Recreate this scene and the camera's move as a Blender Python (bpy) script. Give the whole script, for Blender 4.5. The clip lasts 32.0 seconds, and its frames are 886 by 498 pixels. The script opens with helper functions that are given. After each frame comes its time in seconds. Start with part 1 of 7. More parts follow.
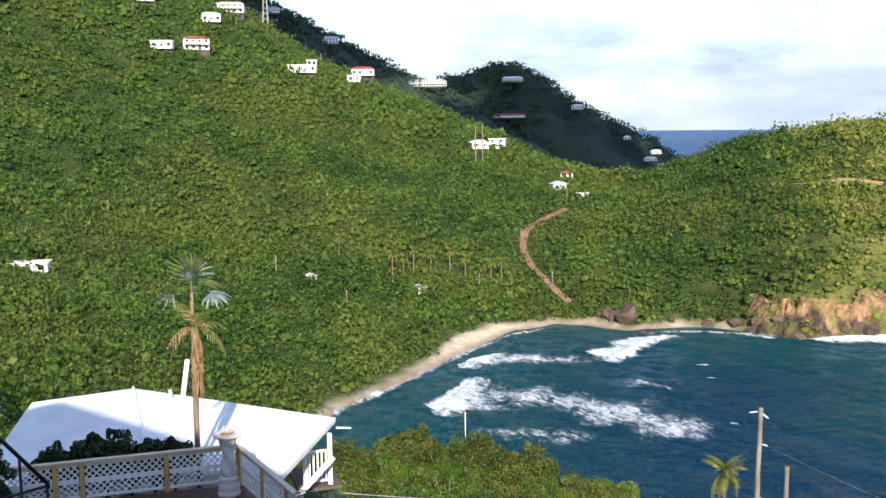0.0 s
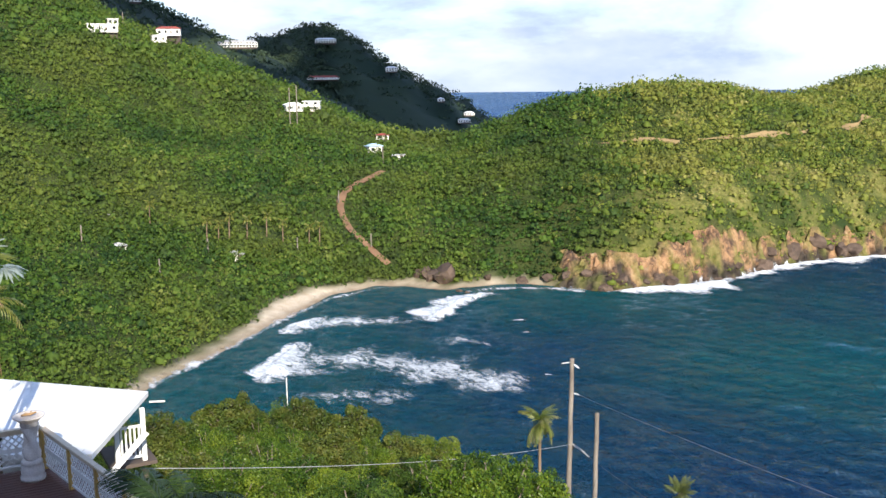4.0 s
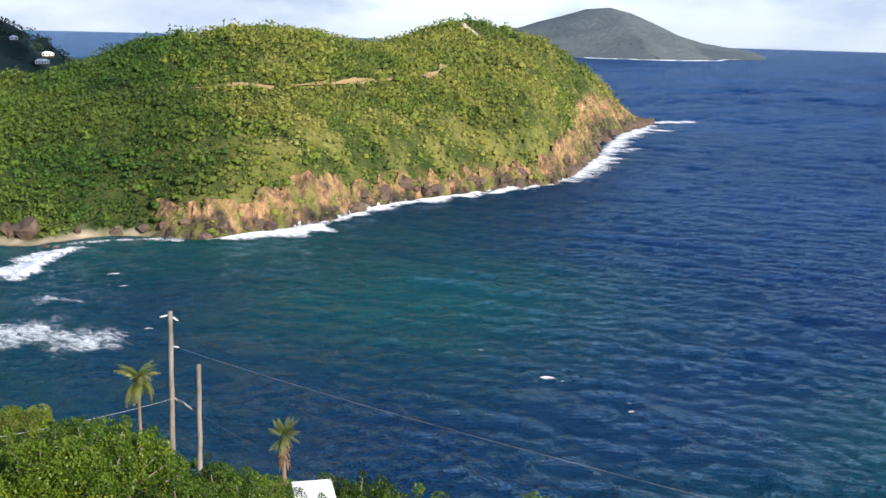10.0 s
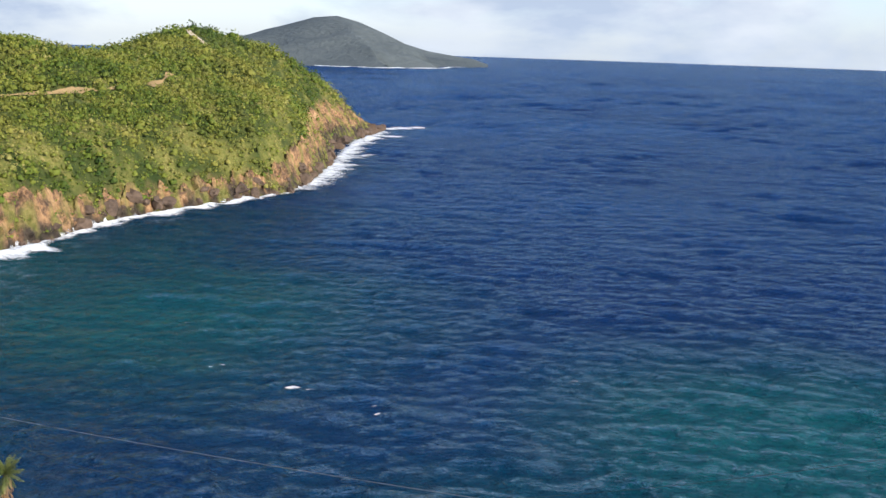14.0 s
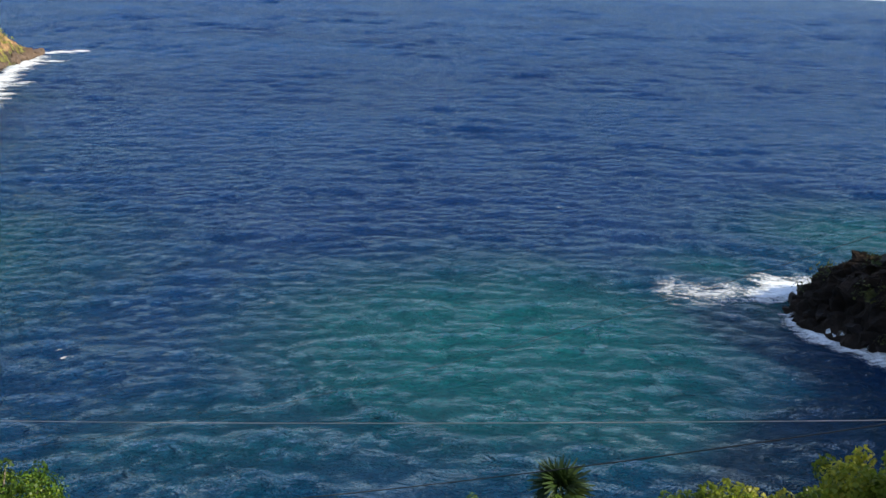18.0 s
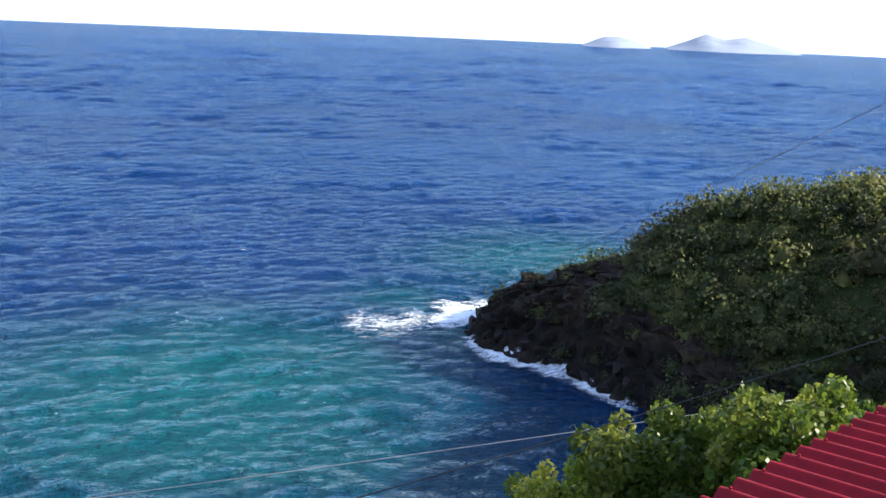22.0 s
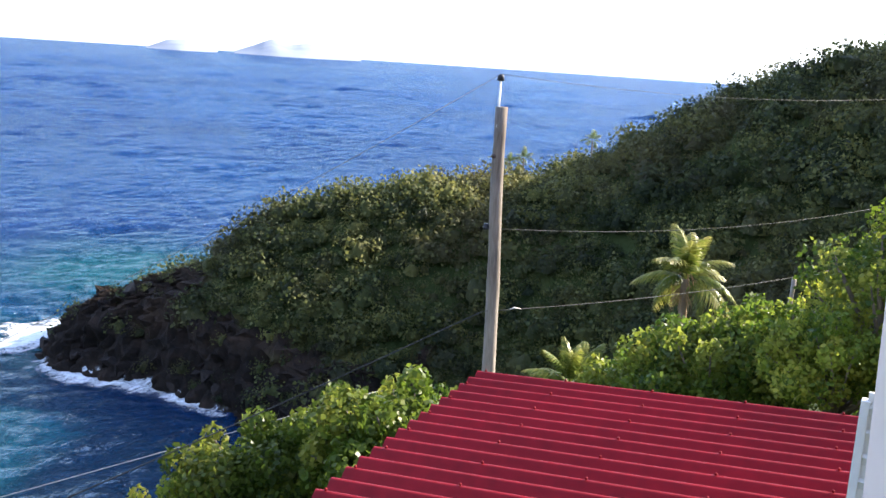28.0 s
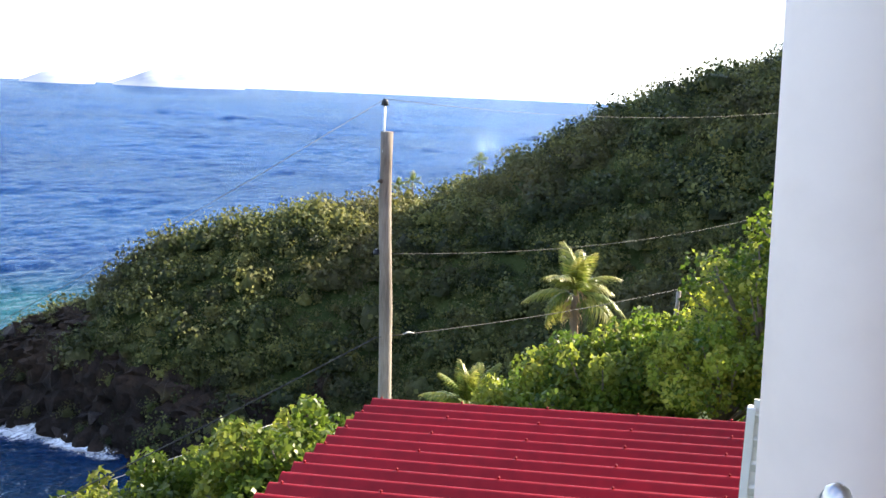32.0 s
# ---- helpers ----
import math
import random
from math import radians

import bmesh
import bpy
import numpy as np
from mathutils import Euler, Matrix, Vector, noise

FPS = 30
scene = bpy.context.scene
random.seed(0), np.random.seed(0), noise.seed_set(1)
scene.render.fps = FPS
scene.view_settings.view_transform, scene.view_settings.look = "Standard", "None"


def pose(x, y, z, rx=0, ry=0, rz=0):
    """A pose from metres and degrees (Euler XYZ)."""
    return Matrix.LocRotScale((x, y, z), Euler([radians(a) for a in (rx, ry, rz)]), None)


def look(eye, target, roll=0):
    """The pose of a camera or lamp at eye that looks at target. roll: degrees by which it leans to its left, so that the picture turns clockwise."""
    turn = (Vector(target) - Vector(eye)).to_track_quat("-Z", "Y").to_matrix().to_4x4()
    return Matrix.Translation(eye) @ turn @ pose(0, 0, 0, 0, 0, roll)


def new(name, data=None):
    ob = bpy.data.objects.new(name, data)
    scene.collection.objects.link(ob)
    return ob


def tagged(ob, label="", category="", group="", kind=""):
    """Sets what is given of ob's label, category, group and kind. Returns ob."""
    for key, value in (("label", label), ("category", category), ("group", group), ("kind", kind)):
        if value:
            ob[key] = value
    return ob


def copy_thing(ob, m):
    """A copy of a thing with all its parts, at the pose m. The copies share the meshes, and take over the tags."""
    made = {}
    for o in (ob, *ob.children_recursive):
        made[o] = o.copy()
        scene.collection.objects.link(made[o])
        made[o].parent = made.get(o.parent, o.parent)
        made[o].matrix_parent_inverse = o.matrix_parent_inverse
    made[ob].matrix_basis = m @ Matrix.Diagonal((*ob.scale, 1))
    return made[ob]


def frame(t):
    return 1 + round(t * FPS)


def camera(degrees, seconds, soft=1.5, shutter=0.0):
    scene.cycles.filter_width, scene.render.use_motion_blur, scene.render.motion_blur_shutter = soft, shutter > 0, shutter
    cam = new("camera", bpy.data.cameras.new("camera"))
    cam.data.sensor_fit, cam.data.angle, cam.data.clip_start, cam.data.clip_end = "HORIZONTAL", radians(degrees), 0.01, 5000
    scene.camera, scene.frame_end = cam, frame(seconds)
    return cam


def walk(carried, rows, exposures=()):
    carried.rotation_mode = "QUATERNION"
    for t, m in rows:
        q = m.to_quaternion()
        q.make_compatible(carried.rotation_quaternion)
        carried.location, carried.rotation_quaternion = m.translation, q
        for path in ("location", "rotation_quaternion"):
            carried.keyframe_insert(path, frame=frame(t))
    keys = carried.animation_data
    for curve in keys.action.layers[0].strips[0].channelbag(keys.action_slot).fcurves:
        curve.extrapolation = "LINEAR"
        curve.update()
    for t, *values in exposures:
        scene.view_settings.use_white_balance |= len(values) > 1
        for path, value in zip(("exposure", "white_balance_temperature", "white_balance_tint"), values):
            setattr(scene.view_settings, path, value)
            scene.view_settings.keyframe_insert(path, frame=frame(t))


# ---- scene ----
# ---- the camera and its walk ----
cam = camera(48.01, 32.0, soft=1.5)
PATH = [
    (0, -0.40, -0.24, 59.99, 82.60, 0.57, -0.00),
    (0.5, -0.38, -0.23, 59.98, 81.82, 0.34, -0.43),
    (1, -0.38, -0.22, 59.98, 81.44, 0.17, -1.56),
    (1.5, -0.34, -0.21, 59.97, 81.18, 0.46, -3.58),
    (2, -0.33, -0.19, 59.97, 81.48, 0.51, -4.97),
    (2.5, -0.33, -0.17, 59.98, 81.35, 0.53, -6.69),
    (3, -0.31, -0.16, 59.95, 80.82, 0.31, -7.67),
    (3.5, -0.30, -0.13, 59.96, 80.62, 0.39, -9.25),
    (5.5, -0.30, -0.02, 59.94, 79.12, 0.23, -13.69),
    (6, -0.26, 0.01, 59.97, 78.84, -0.50, -15.57),
    (6.5, -0.29, 0.04, 59.93, 78.74, -0.67, -17.76),
    (7, -0.29, 0.08, 59.92, 78.14, -0.56, -20.05),
    (7.5, -0.27, 0.12, 59.92, 78.13, -0.69, -22.57),
    (8, -0.23, 0.16, 59.93, 77.69, -0.42, -23.92),
    (8.5, -0.15, 0.17, 59.93, 77.91, -0.60, -26.31),
    (9, -0.12, 0.20, 59.94, 77.96, -1.06, -28.03),
    (9.5, -0.02, 0.19, 59.96, 77.78, -0.82, -30.16),
    (10, 0.04, 0.17, 59.94, 77.43, -1.46, -33.27),
    (10.5, 0.08, 0.16, 59.94, 76.55, -1.22, -34.62),
    (11, 0.13, 0.14, 59.94, 76.15, -1.46, -36.26),
    (11.5, 0.17, 0.13, 59.95, 75.70, -1.67, -38.05),
    (12, 0.20, 0.12, 59.97, 76.71, -1.56, -40.49),
    (12.5, 0.24, 0.10, 60.00, 77.30, -1.37, -42.66),
    (13, 0.26, 0.08, 60.01, 77.38, -1.52, -44.87),
    (13.5, 0.26, 0.07, 60.01, 77.99, -1.55, -46.56),
    (14, 0.26, 0.05, 60.00, 78.29, -1.79, -48.44),
    (14.5, 0.26, 0.03, 59.98, 78.46, -1.61, -50.58),
    (16.5, 0.19, -0.03, 59.91, 78.03, -2.48, -59.11),
    (17, 0.16, -0.04, 59.89, 77.07, -2.83, -61.42),
    (17.5, 0.14, -0.04, 59.87, 76.54, -2.31, -63.82),
    (18, 0.10, -0.04, 59.85, 74.36, -1.98, -66.69),
    (18.5, 0.07, -0.04, 59.86, 73.35, -1.80, -69.47),
    (19, 0.05, -0.04, 59.87, 73.56, -1.55, -72.17),
    (19.5, 0.04, -0.03, 59.87, 73.98, -1.57, -74.11),
    (20, 0.02, -0.02, 59.88, 74.23, -1.89, -77.11),
    (20.5, 0.01, -0.01, 59.89, 75.05, -2.49, -79.53),
    (21, 0.01, -0.01, 59.94, 75.88, -2.49, -81.56),
    (21.5, 0.01, -0.01, 60.00, 76.66, -2.43, -83.55),
    (22, 0.02, -0.00, 60.05, 77.30, -2.38, -85.09),
    (22.5, 0.03, -0.01, 60.11, 77.82, -2.64, -87.15),
    (23, 0.04, 0.02, 60.16, 78.54, -2.80, -89.74),
    (23.5, 0.05, 0.04, 60.15, 79.25, -3.95, -92.61),
    (24, 0.05, 0.04, 60.15, 79.90, -3.49, -95.39),
    (24.5, 0.04, 0.04, 60.15, 79.72, -2.78, -96.83),
    (25, 0.04, 0.04, 60.14, 79.41, -2.70, -99.03),
    (25.5, 0.04, 0.03, 60.14, 78.97, -2.54, -100.85),
    (26, 0.06, 0.03, 60.14, 79.06, -2.93, -103.11),
    (26.5, 0.08, 0.03, 60.13, 78.82, -2.79, -104.51),
    (28.5, 0.17, -0.01, 60.11, 78.84, -3.60, -110.53),
    (29, 0.19, -0.02, 60.11, 78.81, -2.99, -111.47),
    (29.5, 0.19, -0.03, 60.11, 79.27, -2.95, -112.48),
    (30, 0.20, -0.04, 60.11, 80.08, -3.01, -113.94),
    (30.5, 0.20, -0.04, 60.10, 80.48, -3.10, -114.62),
    (31, 0.22, -0.06, 60.11, 80.46, -2.84, -115.62),
    (31.5, 0.21, -0.06, 60.11, 80.30, -2.91, -115.78),
    (32, 0.21, -0.06, 60.10, 80.59, -2.54, -115.71),
]
EXPOSURES = [(0, 1.05, 6500, 10), (3, 1.02, 6500, 10), (6, 1.0, 6500, 10), (9, 0.95, 6500, 10), (10, 0.95, 6500, 10), (11, 1.1, 6500, 10), (12, 1.5, 6500, 10), (13, 1.0, 6500, 10), (14, 0.8, 6600, 10),
             (17, 0.75, 6900, 9), (18, 1.0, 7100, 6), (19, 1.9, 7200, 3), (20, 2.2, 6950, 5), (21, 2.25, 6850, 6), (22, 1.75, 6550, 9), (23, 1.35, 6500, 10), (26, 1.6, 6700, 11), (29, 2.35, 6900, 12), (32, 2.42, 7300, 10)]
walk(cam, [(t, pose(*p)) for t, *p in PATH], EXPOSURES)

# ---- world, sun, light ----
SUN_AZ, SUN_EL = -175.0, 28.0


def way(az, el):
    a, e = radians(az), radians(el)
    return Vector((-math.sin(a) * math.cos(e), math.cos(a) * math.cos(e), math.sin(e)))


def build_world():
    w = bpy.data.worlds.new("sky")
    scene.world = w
    w.use_nodes = True
    nt = w.node_tree
    nt.nodes.clear()
    L = nt.links.new
    out = nt.nodes.new("ShaderNodeOutputWorld")
    bg = nt.nodes.new("ShaderNodeBackground")
    sky = nt.nodes.new("ShaderNodeTexSky")
    sky.sky_type = "NISHITA"
    sky.sun_disc = False
    sky.sun_elevation = radians(SUN_EL)
    sky.sun_rotation = radians(-SUN_AZ)
    sky.air_density, sky.dust_density, sky.ozone_density = 1.0, 0.4, 2.0
    # broken cloud: the direction is laid out on a flat cloud deck
    co = nt.nodes.new("ShaderNodeTexCoord")
    comb = nt.nodes.new("ShaderNodeMapping")
    comb.inputs["Scale"].default_value = (1.0, 1.0, 2.6)
    comb.inputs["Location"].default_value = (3.1, 0.4, 0.0)
    L(co.outputs["Generated"], comb.inputs[0])
    n1 = nt.nodes.new("ShaderNodeTexNoise")
    n1.inputs["Scale"].default_value = 3.4
    n1.inputs["Detail"].default_value = 7
    n1.inputs["Roughness"].default_value = 0.56
    n1.inputs["Distortion"].default_value = 0.25
    L(comb.outputs[0], n1.inputs["Vector"])
    ramp = nt.nodes.new("ShaderNodeValToRGB")
    ramp.color_ramp.elements[0].position, ramp.color_ramp.elements[1].position = 0.43, 0.57
    up = nt.nodes.new("ShaderNodeSeparateXYZ")
    L(co.outputs["Generated"], up.inputs[0])
    thin = nt.nodes.new("ShaderNodeMath")
    thin.operation = "MULTIPLY_ADD"
    thin.inputs[1].default_value = -0.12
    L(up.outputs["Z"], thin.inputs[0])
    L(n1.outputs[0], thin.inputs[2])
    L(thin.outputs[0], ramp.inputs[0])
    # cloud tone: bright tops, greyer bases
    n2 = nt.nodes.new("ShaderNodeTexNoise")
    n2.inputs["Scale"].default_value = 7.0
    n2.inputs["Detail"].default_value = 5
    L(comb.outputs[0], n2.inputs["Vector"])
    tone = nt.nodes.new("ShaderNodeValToRGB")
    tone.color_ramp.elements[0].position, tone.color_ramp.elements[1].position = 0.38, 0.62
    tone.color_ramp.elements[0].color = (2.3, 2.75, 3.8, 1)
    tone.color_ramp.elements[1].color = (6.0, 6.0, 6.05, 1)
    L(n2.outputs[0], tone.inputs[0])
    mix = nt.nodes.new("ShaderNodeMix")
    mix.data_type = "RGBA"
    L(ramp.outputs[0], mix.inputs[0])
    bright = nt.nodes.new("ShaderNodeMix")
    bright.data_type, bright.blend_type = "RGBA", "MULTIPLY"
    bright.inputs[0].default_value = 1.0
    L(sky.outputs[0], bright.inputs[6])
    bright.inputs[7].default_value = (1.1, 1.15, 1.35, 1)
    L(bright.outputs[2], mix.inputs[6])
    L(tone.outputs[0], mix.inputs[7])
    # pale haze towards the horizon
    sep = nt.nodes.new("ShaderNodeSeparateXYZ")
    L(co.outputs["Generated"], sep.inputs[0])
    low = nt.nodes.new("ShaderNodeValToRGB")
    low.color_ramp.elements[0].position, low.color_ramp.elements[1].position = 0.0, 0.34
    low.color_ramp.elements[0].color = (0.72, 0.72, 0.72, 1)
    low.color_ramp.elements[1].color = (0, 0, 0, 1)
    L(sep.outputs["Z"], low.inputs[0])
    haze = nt.nodes.new("ShaderNodeMix")
    haze.data_type = "RGBA"
    L(low.outputs[0], haze.inputs[0])
    L(mix.outputs[2], haze.inputs[6])
    haze.inputs[7].default_value = (2.7, 3.3, 4.2, 1)
    L(haze.outputs[2], bg.inputs[0])
    bg.inputs[1].default_value = 0.12
    L(bg.outputs[0], out.inputs[0])


build_world()
sun = new("sun", bpy.data.lights.new("sun", "SUN"))
sun.data.energy, sun.data.angle, sun.data.color = 4.4, radians(0.6), (1.0, 0.93, 0.80)
sun.matrix_world = look((0, 0, 0), -way(SUN_AZ, SUN_EL))


# ---- materials ----
class Mat:
    """A small builder for node materials."""

    def __init__(self, name, rough=0.7, spec=0.3, metal=0.0):
        self.m = bpy.data.materials.new(name)
        self.m.use_nodes = True
        self.t = self.m.node_tree
        self.b = self.t.nodes["Principled BSDF"]
        self.out = self.t.nodes["Material Output"]
        self.b.inputs["Roughness"].default_value = rough
        self.b.inputs["Specular IOR Level"].default_value = spec
        self.b.inputs["Metallic"].default_value = metal
        self.co = self.t.nodes.new("ShaderNodeTexCoord")

    def node(self, kind, **kw):
        n = self.t.nodes.new(kind)
        for k, v in kw.items():
            n.inputs[k.replace("_", " ")].default_value = v
        return n

    def link(self, a, b):
        self.t.links.new(a, b)

    def noise(self, scale, detail=4, rough=0.55, stretch=None, space="Object", distort=0.0):
        n = self.node("ShaderNodeTexNoise", Scale=scale, Detail=detail, Roughness=rough, Distortion=distort)
        src = self.co.outputs[space]
        if stretch:
            mp = self.t.nodes.new("ShaderNodeMapping")
            mp.inputs["Scale"].default_value = stretch[:3]
            if len(stretch) > 3:
                mp.vector_type = "TEXTURE"
                mp.inputs["Scale"].default_value = [1 / v for v in stretch[:3]]
                mp.inputs["Rotation"].default_value = (0, 0, radians(stretch[3]))
            self.link(src, mp.inputs[0])
            src = mp.outputs[0]
        self.link(src, n.inputs["Vector"])
        return n.outputs[0]

    def ramp(self, fac, stops):
        r = self.t.nodes.new("ShaderNodeValToRGB")
        el = r.color_ramp.elements
        while len(el) < len(stops):
            el.new(0.5)
        for e, (p, c) in zip(el, stops):
            e.position = p
            e.color = (*c, 1) if len(c) == 3 else c
        self.link(fac, r.inputs[0])
        return r.outputs[0]

    def mix(self, fac, a, b, mode="MIX"):
        n = self.t.nodes.new("ShaderNodeMix")
        n.data_type, n.blend_type = "RGBA", mode
        for v, i in ((fac, 0), (a, 6), (b, 7)):
            if isinstance(v, (int, float)):
                n.inputs[i].default_value = v
            elif isinstance(v, tuple):
                n.inputs[i].default_value = (*v, 1)
            else:
                self.link(v, n.inputs[i])
        return n.outputs[2]

    def math(self, op, a, b=0.0):
        n = self.t.nodes.new("ShaderNodeMath")
        n.operation = op
        for v, i in ((a, 0), (b, 1)):
            if isinstance(v, (int, float)):
                n.inputs[i].default_value = v
            else:
                self.link(v, n.inputs[i])
        return n.outputs[0]

    def attr(self, name):
        n = self.t.nodes.new("ShaderNodeAttribute")
        n.attribute_name = name
        return n.outputs["Fac"]

    def rand(self):
        return self.t.nodes.new("ShaderNodeObjectInfo").outputs["Random"]

    def colour(self, c):
        if isinstance(c, tuple):
            self.b.inputs["Base Color"].default_value = (*c, 1)
        else:
            self.link(c, self.b.inputs["Base Color"])
        return self

    def rough(self, r):
        self.link(r, self.b.inputs["Roughness"])
        return self

    def bump(self, h, strength=0.3, dist=0.02):
        n = self.node("ShaderNodeBump", Strength=strength, Distance=dist)
        self.link(h, n.inputs["Height"])
        prev = self.b.inputs["Normal"]
        if prev.links:
            self.link(prev.links[0].from_socket, n.inputs["Normal"])
        self.link(n.outputs[0], prev)
        return self

    def leafy(self, c, amount=0.35):
        """Let light through thin leaves."""
        tr = self.t.nodes.new("ShaderNodeBsdfTranslucent")
        mx = self.t.nodes.new("ShaderNodeMixShader")
        mx.inputs[0].default_value = amount
        self.link(c, tr.inputs[0])
        self.link(self.b.outputs[0], mx.inputs[1])
        self.link(tr.outputs[0], mx.inputs[2])
        self.link(mx.outputs[0], self.out.inputs[0])
        return self


def worn(name, base, dark, scale=3.0, rough=0.7, spec=0.3, metal=0.0, bump=0.2, dist=0.01, stretch=None):
    """Paint, wood or metal with grain and stains."""
    m = Mat(name, rough, spec, metal)
    big = m.noise(scale * 0.35, 3)
    fine = m.noise(scale * 6, 5, stretch=stretch)
    c = m.ramp(m.math("ADD", m.math("MULTIPLY", big, 0.6), m.math("MULTIPLY", fine, 0.4)), [(0.32, dark), (0.62, base)])
    m.colour(c).bump(fine, bump, dist)
    return m.m


def foliage(name, stops, yellow, rough=0.55, amount=0.3, patch=0.02, each=False, bump=0.0):
    """Leaves: a tone for each bush, and wide patches of drier growth."""
    m = Mat(name, rough, 0.25)
    if bump:
        m.bump(m.noise(1.3, 5, 0.7), bump, 0.5)
    c = m.ramp(m.attr("tone"), stops)
    dry = m.ramp(m.noise(patch, 4, 0.6), [(0.45, (0, 0, 0)), (0.7, (1, 1, 1))])
    c = m.mix(m.math("MULTIPLY", dry, 0.55), c, yellow)
    if each:
        c = m.mix(1.0, c, m.ramp(m.rand(), [(0.0, (0.60, 0.60, 0.60)), (0.5, (1.0, 0.97, 0.95)), (1.0, (1.62, 1.36, 1.05))]), "MULTIPLY")
    m.colour(c).leafy(c, amount)
    return m.m


M_hill = foliage("hill_foliage", [(0.0, (0.020, 0.052, 0.010)), (0.4, (0.055, 0.112, 0.014)), (0.75, (0.100, 0.160, 0.020)), (1.0, (0.160, 0.190, 0.040))], (0.150, 0.160, 0.028), bump=0.8)
M_near = foliage("near_foliage", [(0.0, (0.014, 0.042, 0.008)), (0.45, (0.070, 0.140, 0.016)), (1.0, (0.200, 0.260, 0.030))], (0.165, 0.18, 0.03), 0.42, 0.42, 0.09, True)
M_headland = foliage("headland_foliage", [(0.0, (0.040, 0.074, 0.012)), (0.35, (0.105, 0.150, 0.018)), (0.7, (0.205, 0.225, 0.034)), (1.0, (0.310, 0.275, 0.095))], (0.310, 0.262, 0.062), amount=0.22, patch=0.03, bump=0.8)
# duller copy of the leaves, with the point's shade put into the colour
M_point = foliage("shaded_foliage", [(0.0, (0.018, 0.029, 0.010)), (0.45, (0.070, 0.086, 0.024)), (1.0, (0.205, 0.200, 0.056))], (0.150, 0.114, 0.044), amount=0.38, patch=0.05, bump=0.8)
# far leaves: cloud shade and blue haze are put into the colour
M_far = foliage("far_shaded_foliage", [(0.0, (0.016, 0.034, 0.020)), (1.0, (0.048, 0.076, 0.038))], (0.064, 0.084, 0.040), 0.7, 0.1, 0.006)


def ground_material():
    m = Mat("ground_soil", 0.9, 0.15)
    soil = m.ramp(m.noise(0.12, 6, 0.6), [(0.3, (0.026, 0.042, 0.011)), (0.6, (0.052, 0.068, 0.018)), (0.8, (0.092, 0.090, 0.034))])
    grass = m.ramp(m.noise(0.5, 6, 0.65), [(0.3, (0.085, 0.100, 0.022)), (0.55, (0.165, 0.160, 0.044)), (0.75, (0.270, 0.215, 0.092))])
    soil = m.mix(m.attr("grass"), soil, grass)
    streak = m.math("ADD", m.math("MULTIPLY", m.noise(0.14, 6, 0.68, (1, 1, 0.5), distort=0.5), 0.55), m.math("MULTIPLY", m.noise(0.62, 7, 0.7, (1, 1, 0.45), distort=0.8), 0.45))
    rock = m.ramp(streak, [(0.40, (0.050, 0.034, 0.027)), (0.48, (0.150, 0.092, 0.058)), (0.55, (0.330, 0.190, 0.098)), (0.62, (0.400, 0.265, 0.150)), (0.70, (0.46, 0.37, 0.26))])
    wet = m.ramp(m.noise(0.5, 5), [(0.3, (0.022, 0.018, 0.015)), (0.7, (0.075, 0.058, 0.045))])
    rock = m.mix(m.attr("wet"), rock, wet)
    dark = m.ramp(m.noise(0.3, 6, 0.65), [(0.3, (0.008, 0.007, 0.006)), (0.55, (0.022, 0.016, 0.013)), (0.75, (0.050, 0.033, 0.025))])
    rock = m.mix(m.attr("lava"), rock, dark)
    sand = m.ramp(m.noise(0.3, 5), [(0.3, (0.52, 0.41, 0.29)), (0.7, (0.66, 0.56, 0.43))])
    wetsand = m.ramp(m.noise(0.3, 5), [(0.3, (0.20, 0.145, 0.095)), (0.7, (0.30, 0.225, 0.155))])
    sand = m.mix(m.attr("damp"), sand, wetsand)
    c = m.mix(m.attr("rock"), soil, rock)
    c = m.mix(m.attr("sand"), c, sand)
    m.colour(c).bump(m.noise(0.6, 8, 0.7), 0.8, 1.2).bump(m.noise(4, 6, 0.7), 0.4, 0.15)
    return m.m


M_ground = ground_material()


